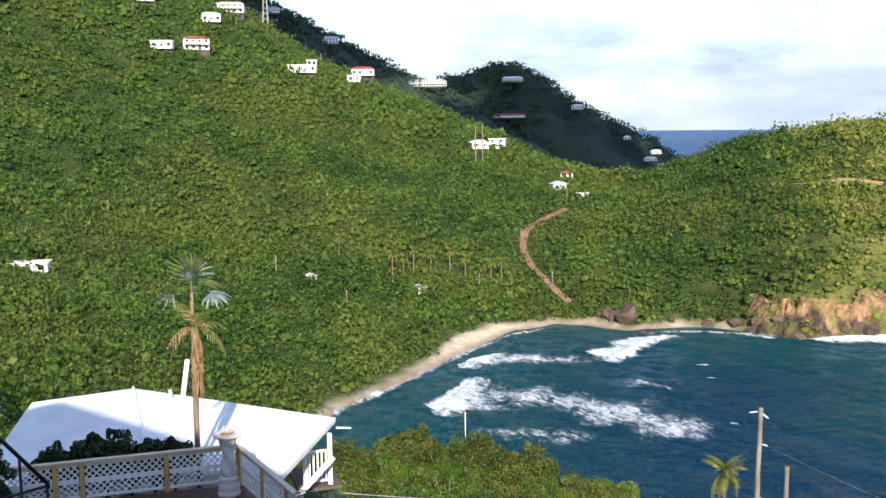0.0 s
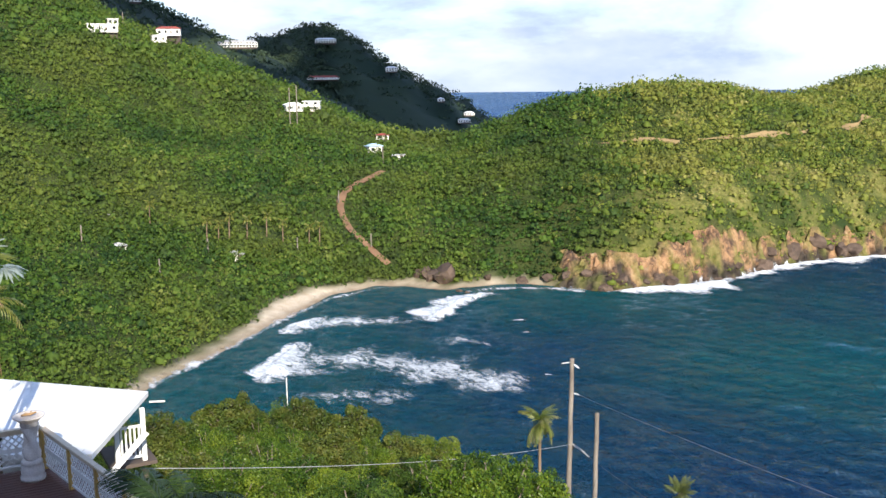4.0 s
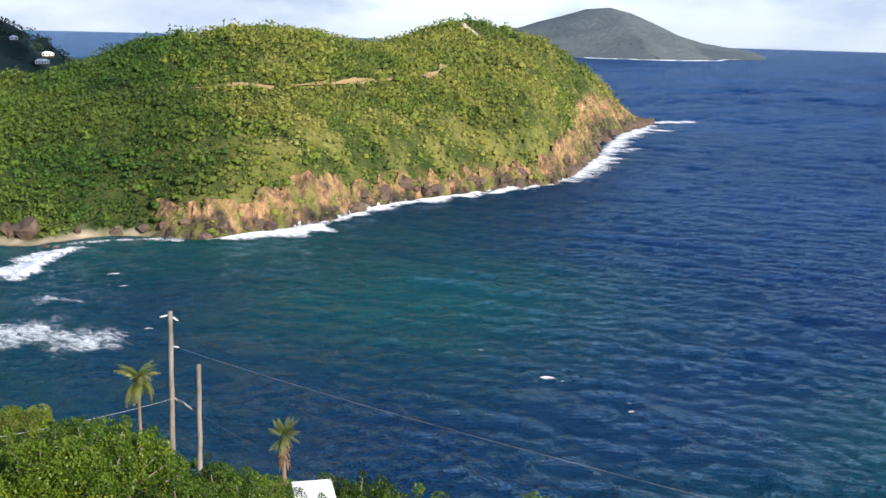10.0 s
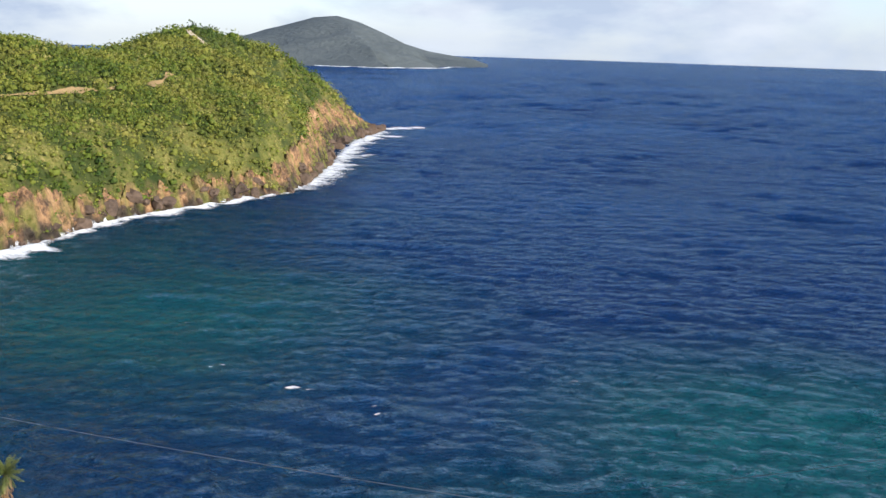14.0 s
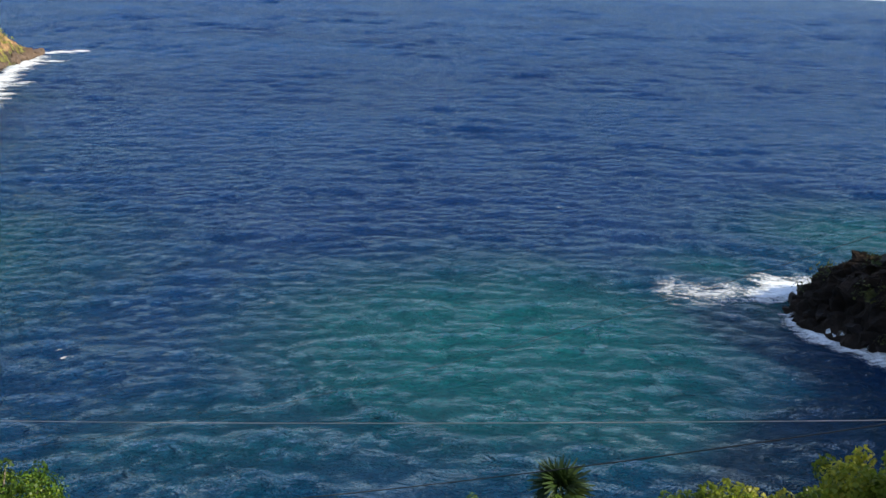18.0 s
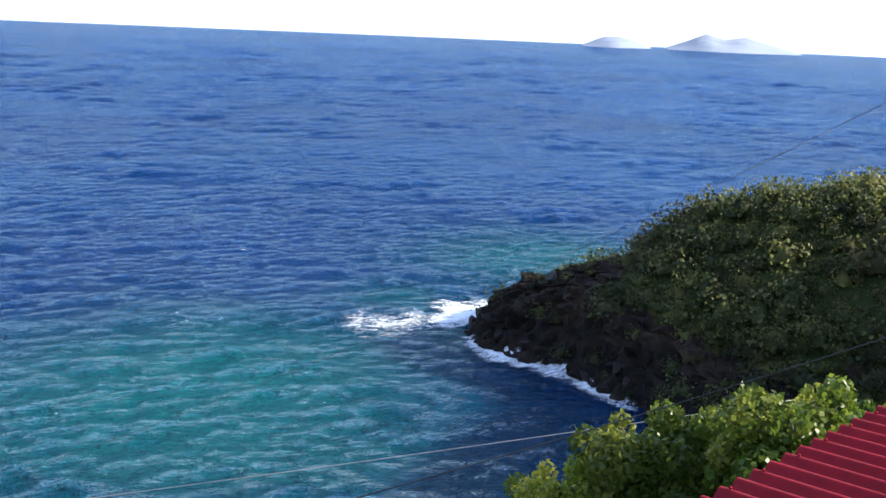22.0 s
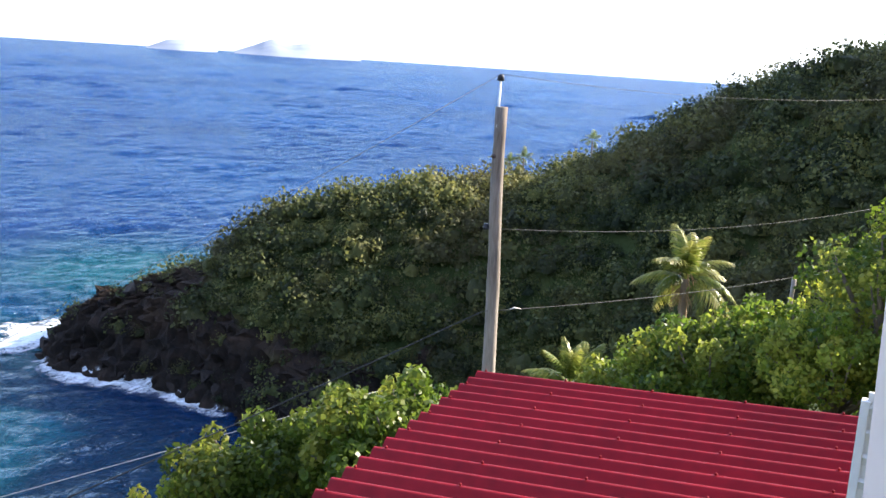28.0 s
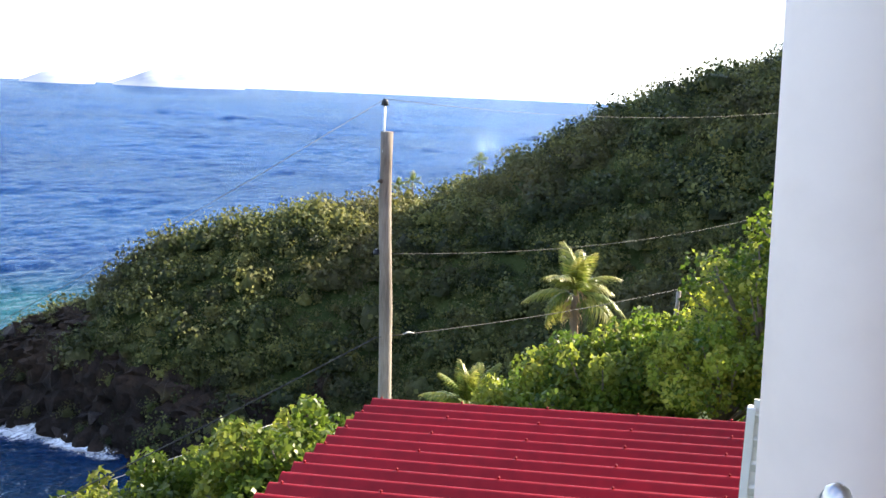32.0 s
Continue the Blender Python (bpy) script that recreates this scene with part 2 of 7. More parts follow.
def sea_material():
    m = Mat("sea_water", 0.5, 0.0)
    shoal = m.attr("shoal")
    patch = m.noise(0.014, 5, 0.6, (1.0, 0.6, 1.0), distort=0.5)
    deep = m.ramp(m.noise(0.0035, 4, 0.6), [(0.35, (0.0005, 0.017, 0.080)), (0.65, (0.0005, 0.028, 0.114))])
    f = m.math("ADD", shoal, m.math("MULTIPLY", m.math("SUBTRACT", patch, 0.5), 0.5))
    c = m.ramp(f, [(0.05, (0, 0, 0)), (0.50, (1, 1, 1))])
    teal = m.ramp(f, [(0.15, (0.0005, 0.024, 0.054)), (0.45, (0.0005, 0.044, 0.062)), (0.75, (0.001, 0.080, 0.084)), (1.05, (0.002, 0.145, 0.125))])
    m.colour(m.mix(c, deep, teal))
    # short wind chop on top of the modelled waves: the crests lie across the wind
    chop = m.noise(0.46, 4, 0.64, (1.0, 0.66, 1.0, 17), distort=0.8)
    ripple = m.noise(1.3, 4, 0.64, (1.0, 0.75, 1.0, 11), distort=0.6)
    m.bump(m.noise(0.06, 3, 0.6, (1.0, 0.4, 1.0, 15), distort=0.3), 0.8, 5.0).bump(chop, 1.0, 3.3).bump(ripple, 0.9, 0.9)
    # the broken surface mirrors the sky only in part
    gl = m.node("ShaderNodeBsdfGlossy", Roughness=0.08)
    gl.inputs["Color"].default_value = (0.66, 0.84, 1.0, 1)
    fr = m.node("ShaderNodeFresnel", IOR=1.33)
    nrm = m.b.inputs["Normal"].links[0].from_socket
    m.link(nrm, gl.inputs["Normal"])
    m.link(nrm, fr.inputs["Normal"])
    fac = m.math("MINIMUM", m.math("MULTIPLY", fr.outputs[0], 1.2), 0.54)
    mx = m.t.nodes.new("ShaderNodeMixShader")
    m.link(fac, mx.inputs[0])
    m.link(m.b.outputs[0], mx.inputs[1])
    m.link(gl.outputs[0], mx.inputs[2])
    m.link(mx.outputs[0], m.out.inputs[0])
    return m.m


M_sea = sea_material()
M_white = worn("white_paint", (0.80, 0.79, 0.76), (0.62, 0.60, 0.56), 1.5, 0.6, 0.3, bump=0.12)
M_red = worn("red_roof_paint", (0.25, 0.009, 0.016), (0.15, 0.007, 0.011), 0.9, 0.5, 0.12, bump=0.08)
M_wood = worn("weathered_pole_wood", (0.27, 0.235, 0.200), (0.090, 0.072, 0.058), 1.2, 0.85, 0.2, bump=0.5, dist=0.02, stretch=(6, 6, 0.5))


# ---- the land ----
def at(az, d, z=0.0):
    a = radians(az)
    return Vector((-math.sin(a) * d, math.cos(a) * d, z))


def flat(az, d):
    a = radians(az)
    return (-math.sin(a) * d, math.cos(a) * d)


# coast line, bearing and distance from the look-out, from the inner beach round the headland and back by its far side
BAY_SHORE = [(11, 168), (8.5, 188), (6.3, 204), (3.6, 218), (0.9, 235), (-1.4, 256), (-3.7, 276), (-6.4, 289), (-8, 289), (-10.6, 282), (-13.4, 289), (-16.5, 289), (-19.9, 282)]
CLIFF_SHORE = [(-19.9, 282), (-23.5, 293), (-26.8, 307), (-30.1, 338), (-33.7, 358), (-36.9, 377), (-40.1, 401), (-41.6, 457), (-42.3, 514), (-42.2, 552), (-42.3, 578), (-43.3, 604), (-44.2, 640), (-45.0, 672)]
BACK_SHORE = [(-44.9, 676), (-43, 720), (-37, 740), (-30, 690), (-22, 610), (-16, 560), (-11, 540), (-6, 600), (0, 690), (6, 760)]
NEAR_SHORE = [(11, 168), (8, 148), (2, 135), (-6, 118), (-18, 104), (-32, 94), (-48, 88), (-66, 82), (-80, 84), (-91, 96), (-99, 118), (-102, 138), (-97.8, 158)]
DARK_SHORE = [(-97.8, 158), (-93.3, 172), (-88.5, 182), (-87.4, 190), (-88.6, 204), (-94, 222), (-104, 240), (-114, 262), (-124, 300), (-132, 360)]
# crests and breaks of slope: bearing, distance, height
CRESTS = {
    "main_hill": [(40, 600, 205), (25, 610, 190), (16, 590, 158), (9.5, 560, 106), (7.1, 540, 89), (3.9, 515, 76), (1.5, 490, 68), (-1.2, 470, 58), (-3.7, 440, 45), (-7, 410, 32), (-9.5, 395, 29.5)],
    "main_face": [(40, 420, 118), (25, 430, 105), (14, 440, 84), (8, 470, 80), (2, 420, 45), (-3, 390, 32), (-6, 350, 20)],
    "main_foot": [(45, 300, 62), (30, 290, 44), (20, 290, 32), (10, 290, 19), (3, 290, 12), (-2, 300, 9), (-6, 305, 7)],
    "valley": [(50, 190, 44), (35, 180, 30), (22, 190, 18), (14, 205, 11), (7, 235, 6)],
    "headland": [(-9.5, 395, 29.5), (-10.8, 408, 30), (-13.5, 420, 41), (-16, 425, 49), (-19.1, 425, 53.5), (-22.2, 425, 56.5), (-25.4, 430, 56.5), (-27, 445, 53), (-29.8, 475, 49), (-31.7, 540, 55), (-34.5, 560, 63), (-36.75, 580, 58), (-38.9, 600, 53.5), (-41.2, 620, 37), (-42.8, 640, 22.5), (-43.7, 652, 10)],
    "headland_face": [(-9, 345, 17), (-14, 350, 26), (-20, 350, 31), (-26, 365, 33), (-30, 395, 34), (-34, 430, 37), (-38, 470, 38), (-39.1, 490, 38.5), (-40.2, 510, 27), (-41.1, 526, 13)],
    "headland_gully": [(-37.6, 545, 43), (-38.7, 550, 33), (-39.9, 558, 21), (-41.0, 568, 9), (-41.8, 574, 2)],
    "cliff_top": [(-12, 300, 6), (-16, 301, 8), (-18.9, 294, 11), (-22.2, 303, 14), (-25.4, 314, 17), (-28.7, 338, 15), (-32, 360, 15), (-35.2, 380, 14), (-38.4, 400, 15), (-40.3, 432, 18), (-40.9, 470, 17), (-41.5, 508, 11)],
    "bluff_top": [(-42.2, 604, 15), (-42.9, 622, 15), (-43.5, 638, 10)],
    "headland_back": [(-38, 650, 20), (-30, 580, 25), (-22, 510, 25), (-14, 490, 18)],
    # its high far end is an unseen hill, added to shade the point
    "dark_crest": [(-89.5, 190, 6), (-92.2, 189, 13), (-95.3, 190, 15), (-98.7, 190, 22.5), (-100.9, 190, 27), (-105.7, 190, 31), (-110.2, 191, 34.5), (-114.1, 193, 35), (-116.6, 195, 37), (-119.4, 198, 41.5), (-123.8, 202, 51), (-126.7, 205, 56), (-130.9, 210, 61), (-134, 212, 65), (-139, 222, 80), (-142, 262, 102), (-144, 320, 130), (-147, 380, 151)],
    "dark_back": [(-100, 212, 10), (-106, 215, 17), (-110, 217, 20), (-114, 220, 20), (-118, 224, 22), (-122, 230, 28), (-126, 236, 36), (-130, 242, 42), (-134, 250, 48)],
    "dark_foot": [(-91, 181, 5), (-94, 175, 7), (-98, 163, 7), (-104, 150, 6), (-111, 144, 7), (-118, 134, 10), (-126, 122, 18), (-136, 112, 30)],
    "near_top": [(30, 28, 48), (8, 30, 44.5), (-10, 28, 43.5), (-30, 22, 45), (-50, 18, 48), (-75, 18, 48), (-95, 20, 47.5), (-115, 24, 48), (-135, 26, 52)],
    "near_slope": [(40, 90, 48), (22, 70, 37), (8, 66, 35), (-2, 66, 34.5), (-8, 64, 32.5), (-15, 60, 31.5), (-22, 58, 29), (-35, 52, 27), (-50, 50, 25), (-63, 48, 24), (-76, 48, 25), (-92, 54, 28), (-106, 66, 29), (-120, 74, 34)],
    "near_foot": [(16, 130, 17), (6, 112, 15), (-8, 96, 14), (-20, 88, 12), (-36, 80, 11), (-60, 74, 10), (-80, 76, 10), (-92, 86, 11), (-104, 108, 12)],
    "knoll": [(120, 14, 58), (-178, 20, 60), (-120, 5, 56.5), (-60, 3, 56.5), (0, 5, 53.5), (60, 9, 54)],
    "garden": [(45, 13, 51), (35, 14, 50.2), (25, 13, 49.8), (15, 14, 49.3), (8, 12, 49.6), (20, 20, 48.8), (30, 21, 49.2)],
    "upland": [(170, 120, 72), (120, 120, 80), (80, 160, 85), (-160, 140, 74)],
}
SEA_BED = [(-5, 230, -5), (-14, 240, -7), (-5, 170, -6), (-25, 240, -9), (-40, 330, -10), (-25, 140, -7), (-60, 130, -7), (-60, 260, -12), (-75, 150, -8), (-88, 140, -6), (-50, 520, -14), (-80, 300, -14), (-70, 560, -14), (-50, 800, -14), (-30, 800, -12), (-15, 650, -10), (-90, 250, -10), (-105, 290, -10), (-115, 380, -12), (-112, 310, -9), (-118, 340, -8), (-118, 430, -10), (-124, 390, -8), (-125, 470, -10), (-130, 430, -6), (-131, 520, -8), (-136, 480, -5), (-110, 480, -12), (-120, 560, -12)]


def dense(line, step):
    pts = []
    for a, b in zip(line, line[1:]):
        n = max(1, round((Vector(b) - Vector(a)).length / step))
        pts += [tuple(Vector(a).lerp(Vector(b), i / n)) for i in range(n)]
    return pts + [tuple(line[-1])]


def coast(line):
    return [(*flat(a, d), 0.0) for a, d in line]


class Land:
    """A smooth height field drawn through the coast and the crest lines."""

    def __init__(self):
        pts = []
        for line in (BAY_SHORE, CLIFF_SHORE, BACK_SHORE, NEAR_SHORE, DARK_SHORE):
            pts += dense(coast(line), 14)
        for line in CRESTS.values():
            pts += dense([(*flat(a, d), z) for a, d, z in line], 16)
        pts += [(*flat(a, d), z) for a, d, z in SEA_BED]
        p = np.array(pts)
        keep = []
        for i, q in enumerate(p):
            if all((p[j][0] - q[0]) ** 2 + (p[j][1] - q[1]) ** 2 > 9.0 for j in keep):
                keep.append(i)
        p = p[keep]
        self.c, self.s = p[:, :2], 7.0
        d = self.kernel(p[:, :2])
        n = len(p)
        A = np.zeros((n + 3, n + 3))
        A[:n, :n] = d + np.eye(n) * -0.6
        A[:n, n:] = np.c_[np.ones(n), p[:, :2] / 300]
        A[n:, :n] = A[:n, n:].T
        self.w = np.linalg.solve(A, np.r_[p[:, 2], 0, 0, 0])

    def kernel(self, q):
        return np.sqrt(((q[:, None, :] - self.c[None, :, :]) ** 2).sum(-1) + self.s ** 2)

    def __call__(self, q):
        q = np.atleast_2d(np.asarray(q, float))
        out = np.empty(len(q))
        for i in range(0, len(q), 20000):
            b = q[i:i + 20000]
            out[i:i + 20000] = self.kernel(b) @ self.w[:-3] + np.c_[np.ones(len(b)), b / 300] @ self.w[-3:]
        return out

    def z(self, x, y):
        return float(self([(x, y)])[0])


land = Land()


def hit(az, el, d0=200.0, d1=660.0):
    """How far off the land is met in that direction."""
    d = np.arange(d0, d1, 2.0)
    a = radians(az)
    z = land(np.c_[-np.sin(a) * d, np.cos(a) * d])
    k = np.where(z > 60 + d * math.tan(radians(el)) - 1.5)[0]
    return float(d[k[0]]) if len(k) else d1


def wave_noise(q, size, seed=0):
    """Cheap smooth noise for many points: a sum of turned sines."""
    r = np.random.RandomState(seed)
    out = np.zeros(len(q))
    for k in range(9):
        a, ph = r.uniform(0, 2 * np.pi), r.uniform(0, 2 * np.pi)
        f = 2 * np.pi / size * r.uniform(0.6, 1.9)
        out += np.sin(f * (q[:, 0] * np.cos(a) + q[:, 1] * np.sin(a)) + ph + 1.3 * np.sin(f * 0.6 * (q[:, 1] * np.cos(a) - q[:, 0] * np.sin(a))))
    return out / 4.0


def near_line(q, line):
    """Distance of points q from a polyline."""
    best = np.full(len(q), 1e9)
    for a, b in zip(line, line[1:]):
        a, b = np.array(a[:2]), np.array(b[:2])
        ab = b - a
        t = np.clip(((q - a) @ ab) / max(ab @ ab, 1e-9), 0, 1)
        best = np.minimum(best, np.hypot(*(q - a - t[:, None] * ab).T))
    return best


def mesh_from(name, verts, faces, material, smooth=True):
    me = bpy.data.meshes.new(name)
    verts, faces = np.asarray(verts, np.float32), np.asarray(faces, np.int32)
    k = faces.shape[1]
    me.vertices.add(len(verts))
    me.vertices.foreach_set("co", verts.ravel())
    me.loops.add(faces.size)
    me.loops.foreach_set("vertex_index", faces.ravel())
    me.polygons.add(len(faces))
    me.polygons.foreach_set("loop_start", np.arange(0, faces.size, k, dtype=np.int32))
    me.update(calc_edges=True)
    me.polygons.foreach_set("use_smooth", np.full(len(faces), smooth))
    if material:
        me.materials.append(material)
    return me


def set_attr(me, name, values, domain="POINT"):
    a = me.attributes.new(name, "FLOAT", domain)
    a.data.foreach_set("value", np.asarray(values, np.float32))


def grid_faces(nu, nv):
    i = np.arange(nu - 1)[:, None] * nv + np.arange(nv - 1)[None, :]
    return np.stack([i, i + 1, i + nv + 1, i + nv], -1).reshape(-1, 4)


SAND_LINE = [flat(a, d) for a, d in BAY_SHORE[:12]]
ROCK_LINE = [flat(a, d) for a, d in BAY_SHORE[10:] + CLIFF_SHORE]
DARK_LINE = [flat(a, d) for a, d in NEAR_SHORE[8:] + DARK_SHORE]


def cover(q, z, slope):
    """How much of each point is rock, sand, dark lava rock."""
    n = wave_noise(q, 16, 3) * 0.5 + wave_noise(q, 6, 4) * 0.3
    d_sand, d_rock, d_dark = near_line(q, SAND_LINE), near_line(q, ROCK_LINE), near_line(q, DARK_LINE)
    wide = np.hypot(q[:, 0] - flat(-1.9, 265)[0], q[:, 1] - flat(-1.9, 265)[1])
    sand = np.clip((3.4 + 5.5 * np.exp(-(wide / 25) ** 2) + 1.5 * n - d_sand) / 3, 0, 1) * (z < 4.2)
    scar = wave_noise(q, 55, 6)
    az = np.degrees(np.arctan2(-q[:, 0], q[:, 1]))
    top = 8.0 + 4.5 * n + 3 * np.clip(scar, -0.6, 1.2) + 3.5 * np.exp(-((az + 23.5) / 4.5) ** 2) + 15 * np.exp(-((az + 42.0) / 2.0) ** 2) - 6 * np.exp(-((az + 13) / 5) ** 2)
    rock = np.clip((-az - 15.5) / 3, 0, 1) * np.clip((34 + 10 * n - d_rock) / 8, 0, 1) * np.clip((top - z) / 2.5, 0, 1)
    rock = np.maximum(rock, np.clip((z < 1.6) * 1.0, 0, 1) * (d_sand > 9))
    lava = np.clip((45 - d_dark) / 10, 0, 1) * np.clip((12.5 + 5 * n - z) / 4, 0, 1)
    # the bare tip of the shaded point
    tip = np.hypot(q[:, 0] - flat(-89.8, 190)[0], q[:, 1] - flat(-89.8, 190)[1])
    lava = np.maximum(lava, np.clip((24 + 4 * n - tip) / 5, 0, 1))
    return np.maximum(rock, lava) * (1 - sand), sand, lava


def dry_grass(q):
    """How much dry yellow grass there is between the bushes: most on the seaward headland, low down and on its shoulders."""
    a_ = np.degrees(np.arctan2(-q[:, 0], q[:, 1]))
    n = 0.6 * wave_noise(q, 34, 41) + 0.45 * wave_noise(q, 11, 42)
    lean = np.clip((-a_ - 14) / 10, 0, 1) * (a_ > -60)
    low_ = np.exp(-(near_line(q, ROCK_LINE) / 34) ** 2)
    return np.clip((n + 0.62 * low_ - 0.42) / 0.5, 0, 1) * lean


def build_ground():
    x = np.arange(-470, 700, 2.9)
    y = np.arange(-330, 860, 2.9)
    X, Y = np.meshgrid(x, y, indexing="ij")
    q = np.c_[X.ravel(), Y.ravel()]
    z = land(q)
    Z = z.reshape(X.shape)
    gx, gy = np.gradient(Z, 2.9)
    slope = np.hypot(gx, gy).ravel()
    rock, sand, lava = cover(q, z, slope)
    # rough, ledged rock and soft hummocks elsewhere
    rough = (wave_noise(q, 7, 11) * 0.8 + np.abs(wave_noise(q, 13, 12)) * 2.2 + np.abs(wave_noise(q, 24, 15)) * 2.0 - 1.7) * np.clip(rock, 0, 1) * np.clip((z + 1) / 2.5, 0, 1)
    z2 = z + rough + wave_noise(q, 42, 13) * 0.8 * np.clip(z / 8, 0, 1) * (1 - sand)
    # the finer cliff sheet lies over the coarse ground here
    z2 -= 1.6 * rock * np.clip((60 - np.minimum(near_line(q, ROCK_LINE), near_line(q, DARK_LINE))) / 10, 0, 1)
    z2 = np.where(z < -3, np.minimum(z2, -3), z2)
    me = mesh_from("ground", np.c_[q, z2], grid_faces(len(x), len(y)), M_ground)
    set_attr(me, "rock", rock)
    set_attr(me, "grass", dry_grass(q))
    set_attr(me, "sand", sand)
    set_attr(me, "lava", np.clip(lava * 5, 0, 1))
    set_attr(me, "wet", np.clip((4.6 + 2.0 * wave_noise(q, 10, 5) - z) / 2, 0, 1))
    set_attr(me, "damp", np.clip((0.7 - z) / 0.6, 0, 1))
    return tagged(new("ground", me), "green tropical hills with rocky coast and sandy beach", "ground", kind="structure")


build_ground()


def cliff_face(label, shore, inland, seed, lump, dark=False):
    """A broken rock face behind a stretch of shore: blocks and ledges, some clefts, a dark wet foot."""
    p = np.array(dense(coast(shore), 0.9))[:, :2]
    for _ in range(30):
        p[1:-1] = (p[:-2] + 2 * p[1:-1] + p[2:]) / 4
    t = np.gradient(p, axis=0)
    t /= np.linalg.norm(t, axis=1)[:, None] + 1e-9
    n = np.c_[-t[:, 1], t[:, 0]]
    n *= np.sign(((np.array(inland) - p) * n).sum(1))[:, None]
    u = np.r_[np.linspace(-2.5, 14, 30), np.linspace(14.7, 44, 34)]
    s = np.arange(len(p)) * 0.9
    S = np.c_[np.repeat(s, len(u)), np.tile(u, len(p))]
    cleft = np.abs(wave_noise(S * [1, 0.35], 15, seed)) * 0.9 + np.abs(wave_noise(S * [1, 0.5], 6.5, seed + 1)) * 0.7
    block = wave_noise(S * [1, 1.0], 4.6, seed + 2) * 0.55 + wave_noise(S * [1, 1.2], 2.4, seed + 3) * 0.40
    ledge = np.abs(wave_noise(S * [0.4, 1.0], 5.0, seed + 4))
    out = ((cleft - 0.8) * 1.1 + block) * lump
    fade = np.clip((u + 2.5) / 2, 0, 1) * np.clip((44 - u) / 6, 0, 1)
    P = p[:, None] + n[:, None] * (u[None, :] - (out.reshape(len(p), -1) * fade))[..., None]
    q0 = (p[:, None] + n[:, None] * u[None, :, None]).reshape(-1, 2)
    q = P.reshape(-1, 2)
    z = land(q0)
    rock, sand, lava = cover(q0, z, None)
    steep = 2.4 * np.exp(-((S[:, 1] - 5.5) / 4.5) ** 2)
    on = np.clip(rock * 1.6, 0, 1)
    zz = z + (-2.4) * (1 - on) + on * (0.35 + steep + lump * (0.45 * block + 0.5 * ledge - 0.2 * cleft))
    zz = np.where(S[:, 1] < -1.5, np.minimum(zz, -1.0), zz)
    me = mesh_from("cliff", np.c_[q, zz], grid_faces(len(p), len(u)), M_ground, smooth=False)
    set_attr(me, "rock", np.clip(rock * 1.5, 0, 1) if dark else np.clip(rock * 1.5, 0, 1) * np.clip(0.85 + 0.8 * wave_noise(q, 9, seed + 5), 0.2, 1))
    set_attr(me, "lava", np.full(len(q), 0.93 if dark else 0.0))
    set_attr(me, "grass", np.ones(len(q)))
    far_out = np.clip((-np.degrees(np.arctan2(-q[:, 0], q[:, 1])) - 40.6) / 1.6, 0, 1)
    set_attr(me, "wet", np.clip((4.6 + 5.5 * far_out + 2.8 * wave_noise(q, 12, 5) - zz) / 2.6, 0, 1))
    return tagged(new("cliff", me), label, "cliff", kind="structure")


cliff_face("tan and orange rock cliff with a dark wet foot", BAY_SHORE[11:] + CLIFF_SHORE[1:], flat(-27, 470), 61, 1.0)
cliff_face("dark volcanic rock face below the shaded point", NEAR_SHORE[9:] + DARK_SHORE[1:6], flat(-103, 192), 81, 1.9, True)


# ---- the sea ----
def wind_waves(q, d, calm):
    """Height and sideways shift of the waves that run in from the open sea: many trains of crests of 5 to 45 m."""
    r = np.random.RandomState(17)
    z, shift = np.zeros(len(q)), np.zeros((len(q), 2))
    gap = np.where(d < 300, 0.9, 0.0042 * d)
    n = 64
    lulls = [np.clip(0.75 + 0.7 * wave_noise(q, reach, 500 + reach), 0.1, 1.8) for reach in (24, 48, 110, 300)]
    for k in range(n):
        size = 3.0 * (46 / 3.0) ** ((k / (n - 1)) ** 1.35)
        a = radians(-75 + r.normal(0, 50 if size < 9 else 34 if size < 20 else 14))
        way_ = np.array([math.sin(a), -math.cos(a)])
        f = 2 * np.pi / size
        tall = (0.037 if size < 16 else 0.017) / f * np.clip(size / (3.2 * gap) - 0.4, 0, 1) * lulls[k * 4 // n] * (1 - calm * (0.72 if size < 20 else 0.45))
        if size > 14:
            tall = tall * (1 + np.clip((d - 400) / 280, 0, 2.8))
        ph = f * (q @ way_) + r.uniform(0, 6.28)
        z += tall * np.sin(ph)
        shift += (1.2 * tall * np.cos(ph))[:, None] * way_
    return z, shift


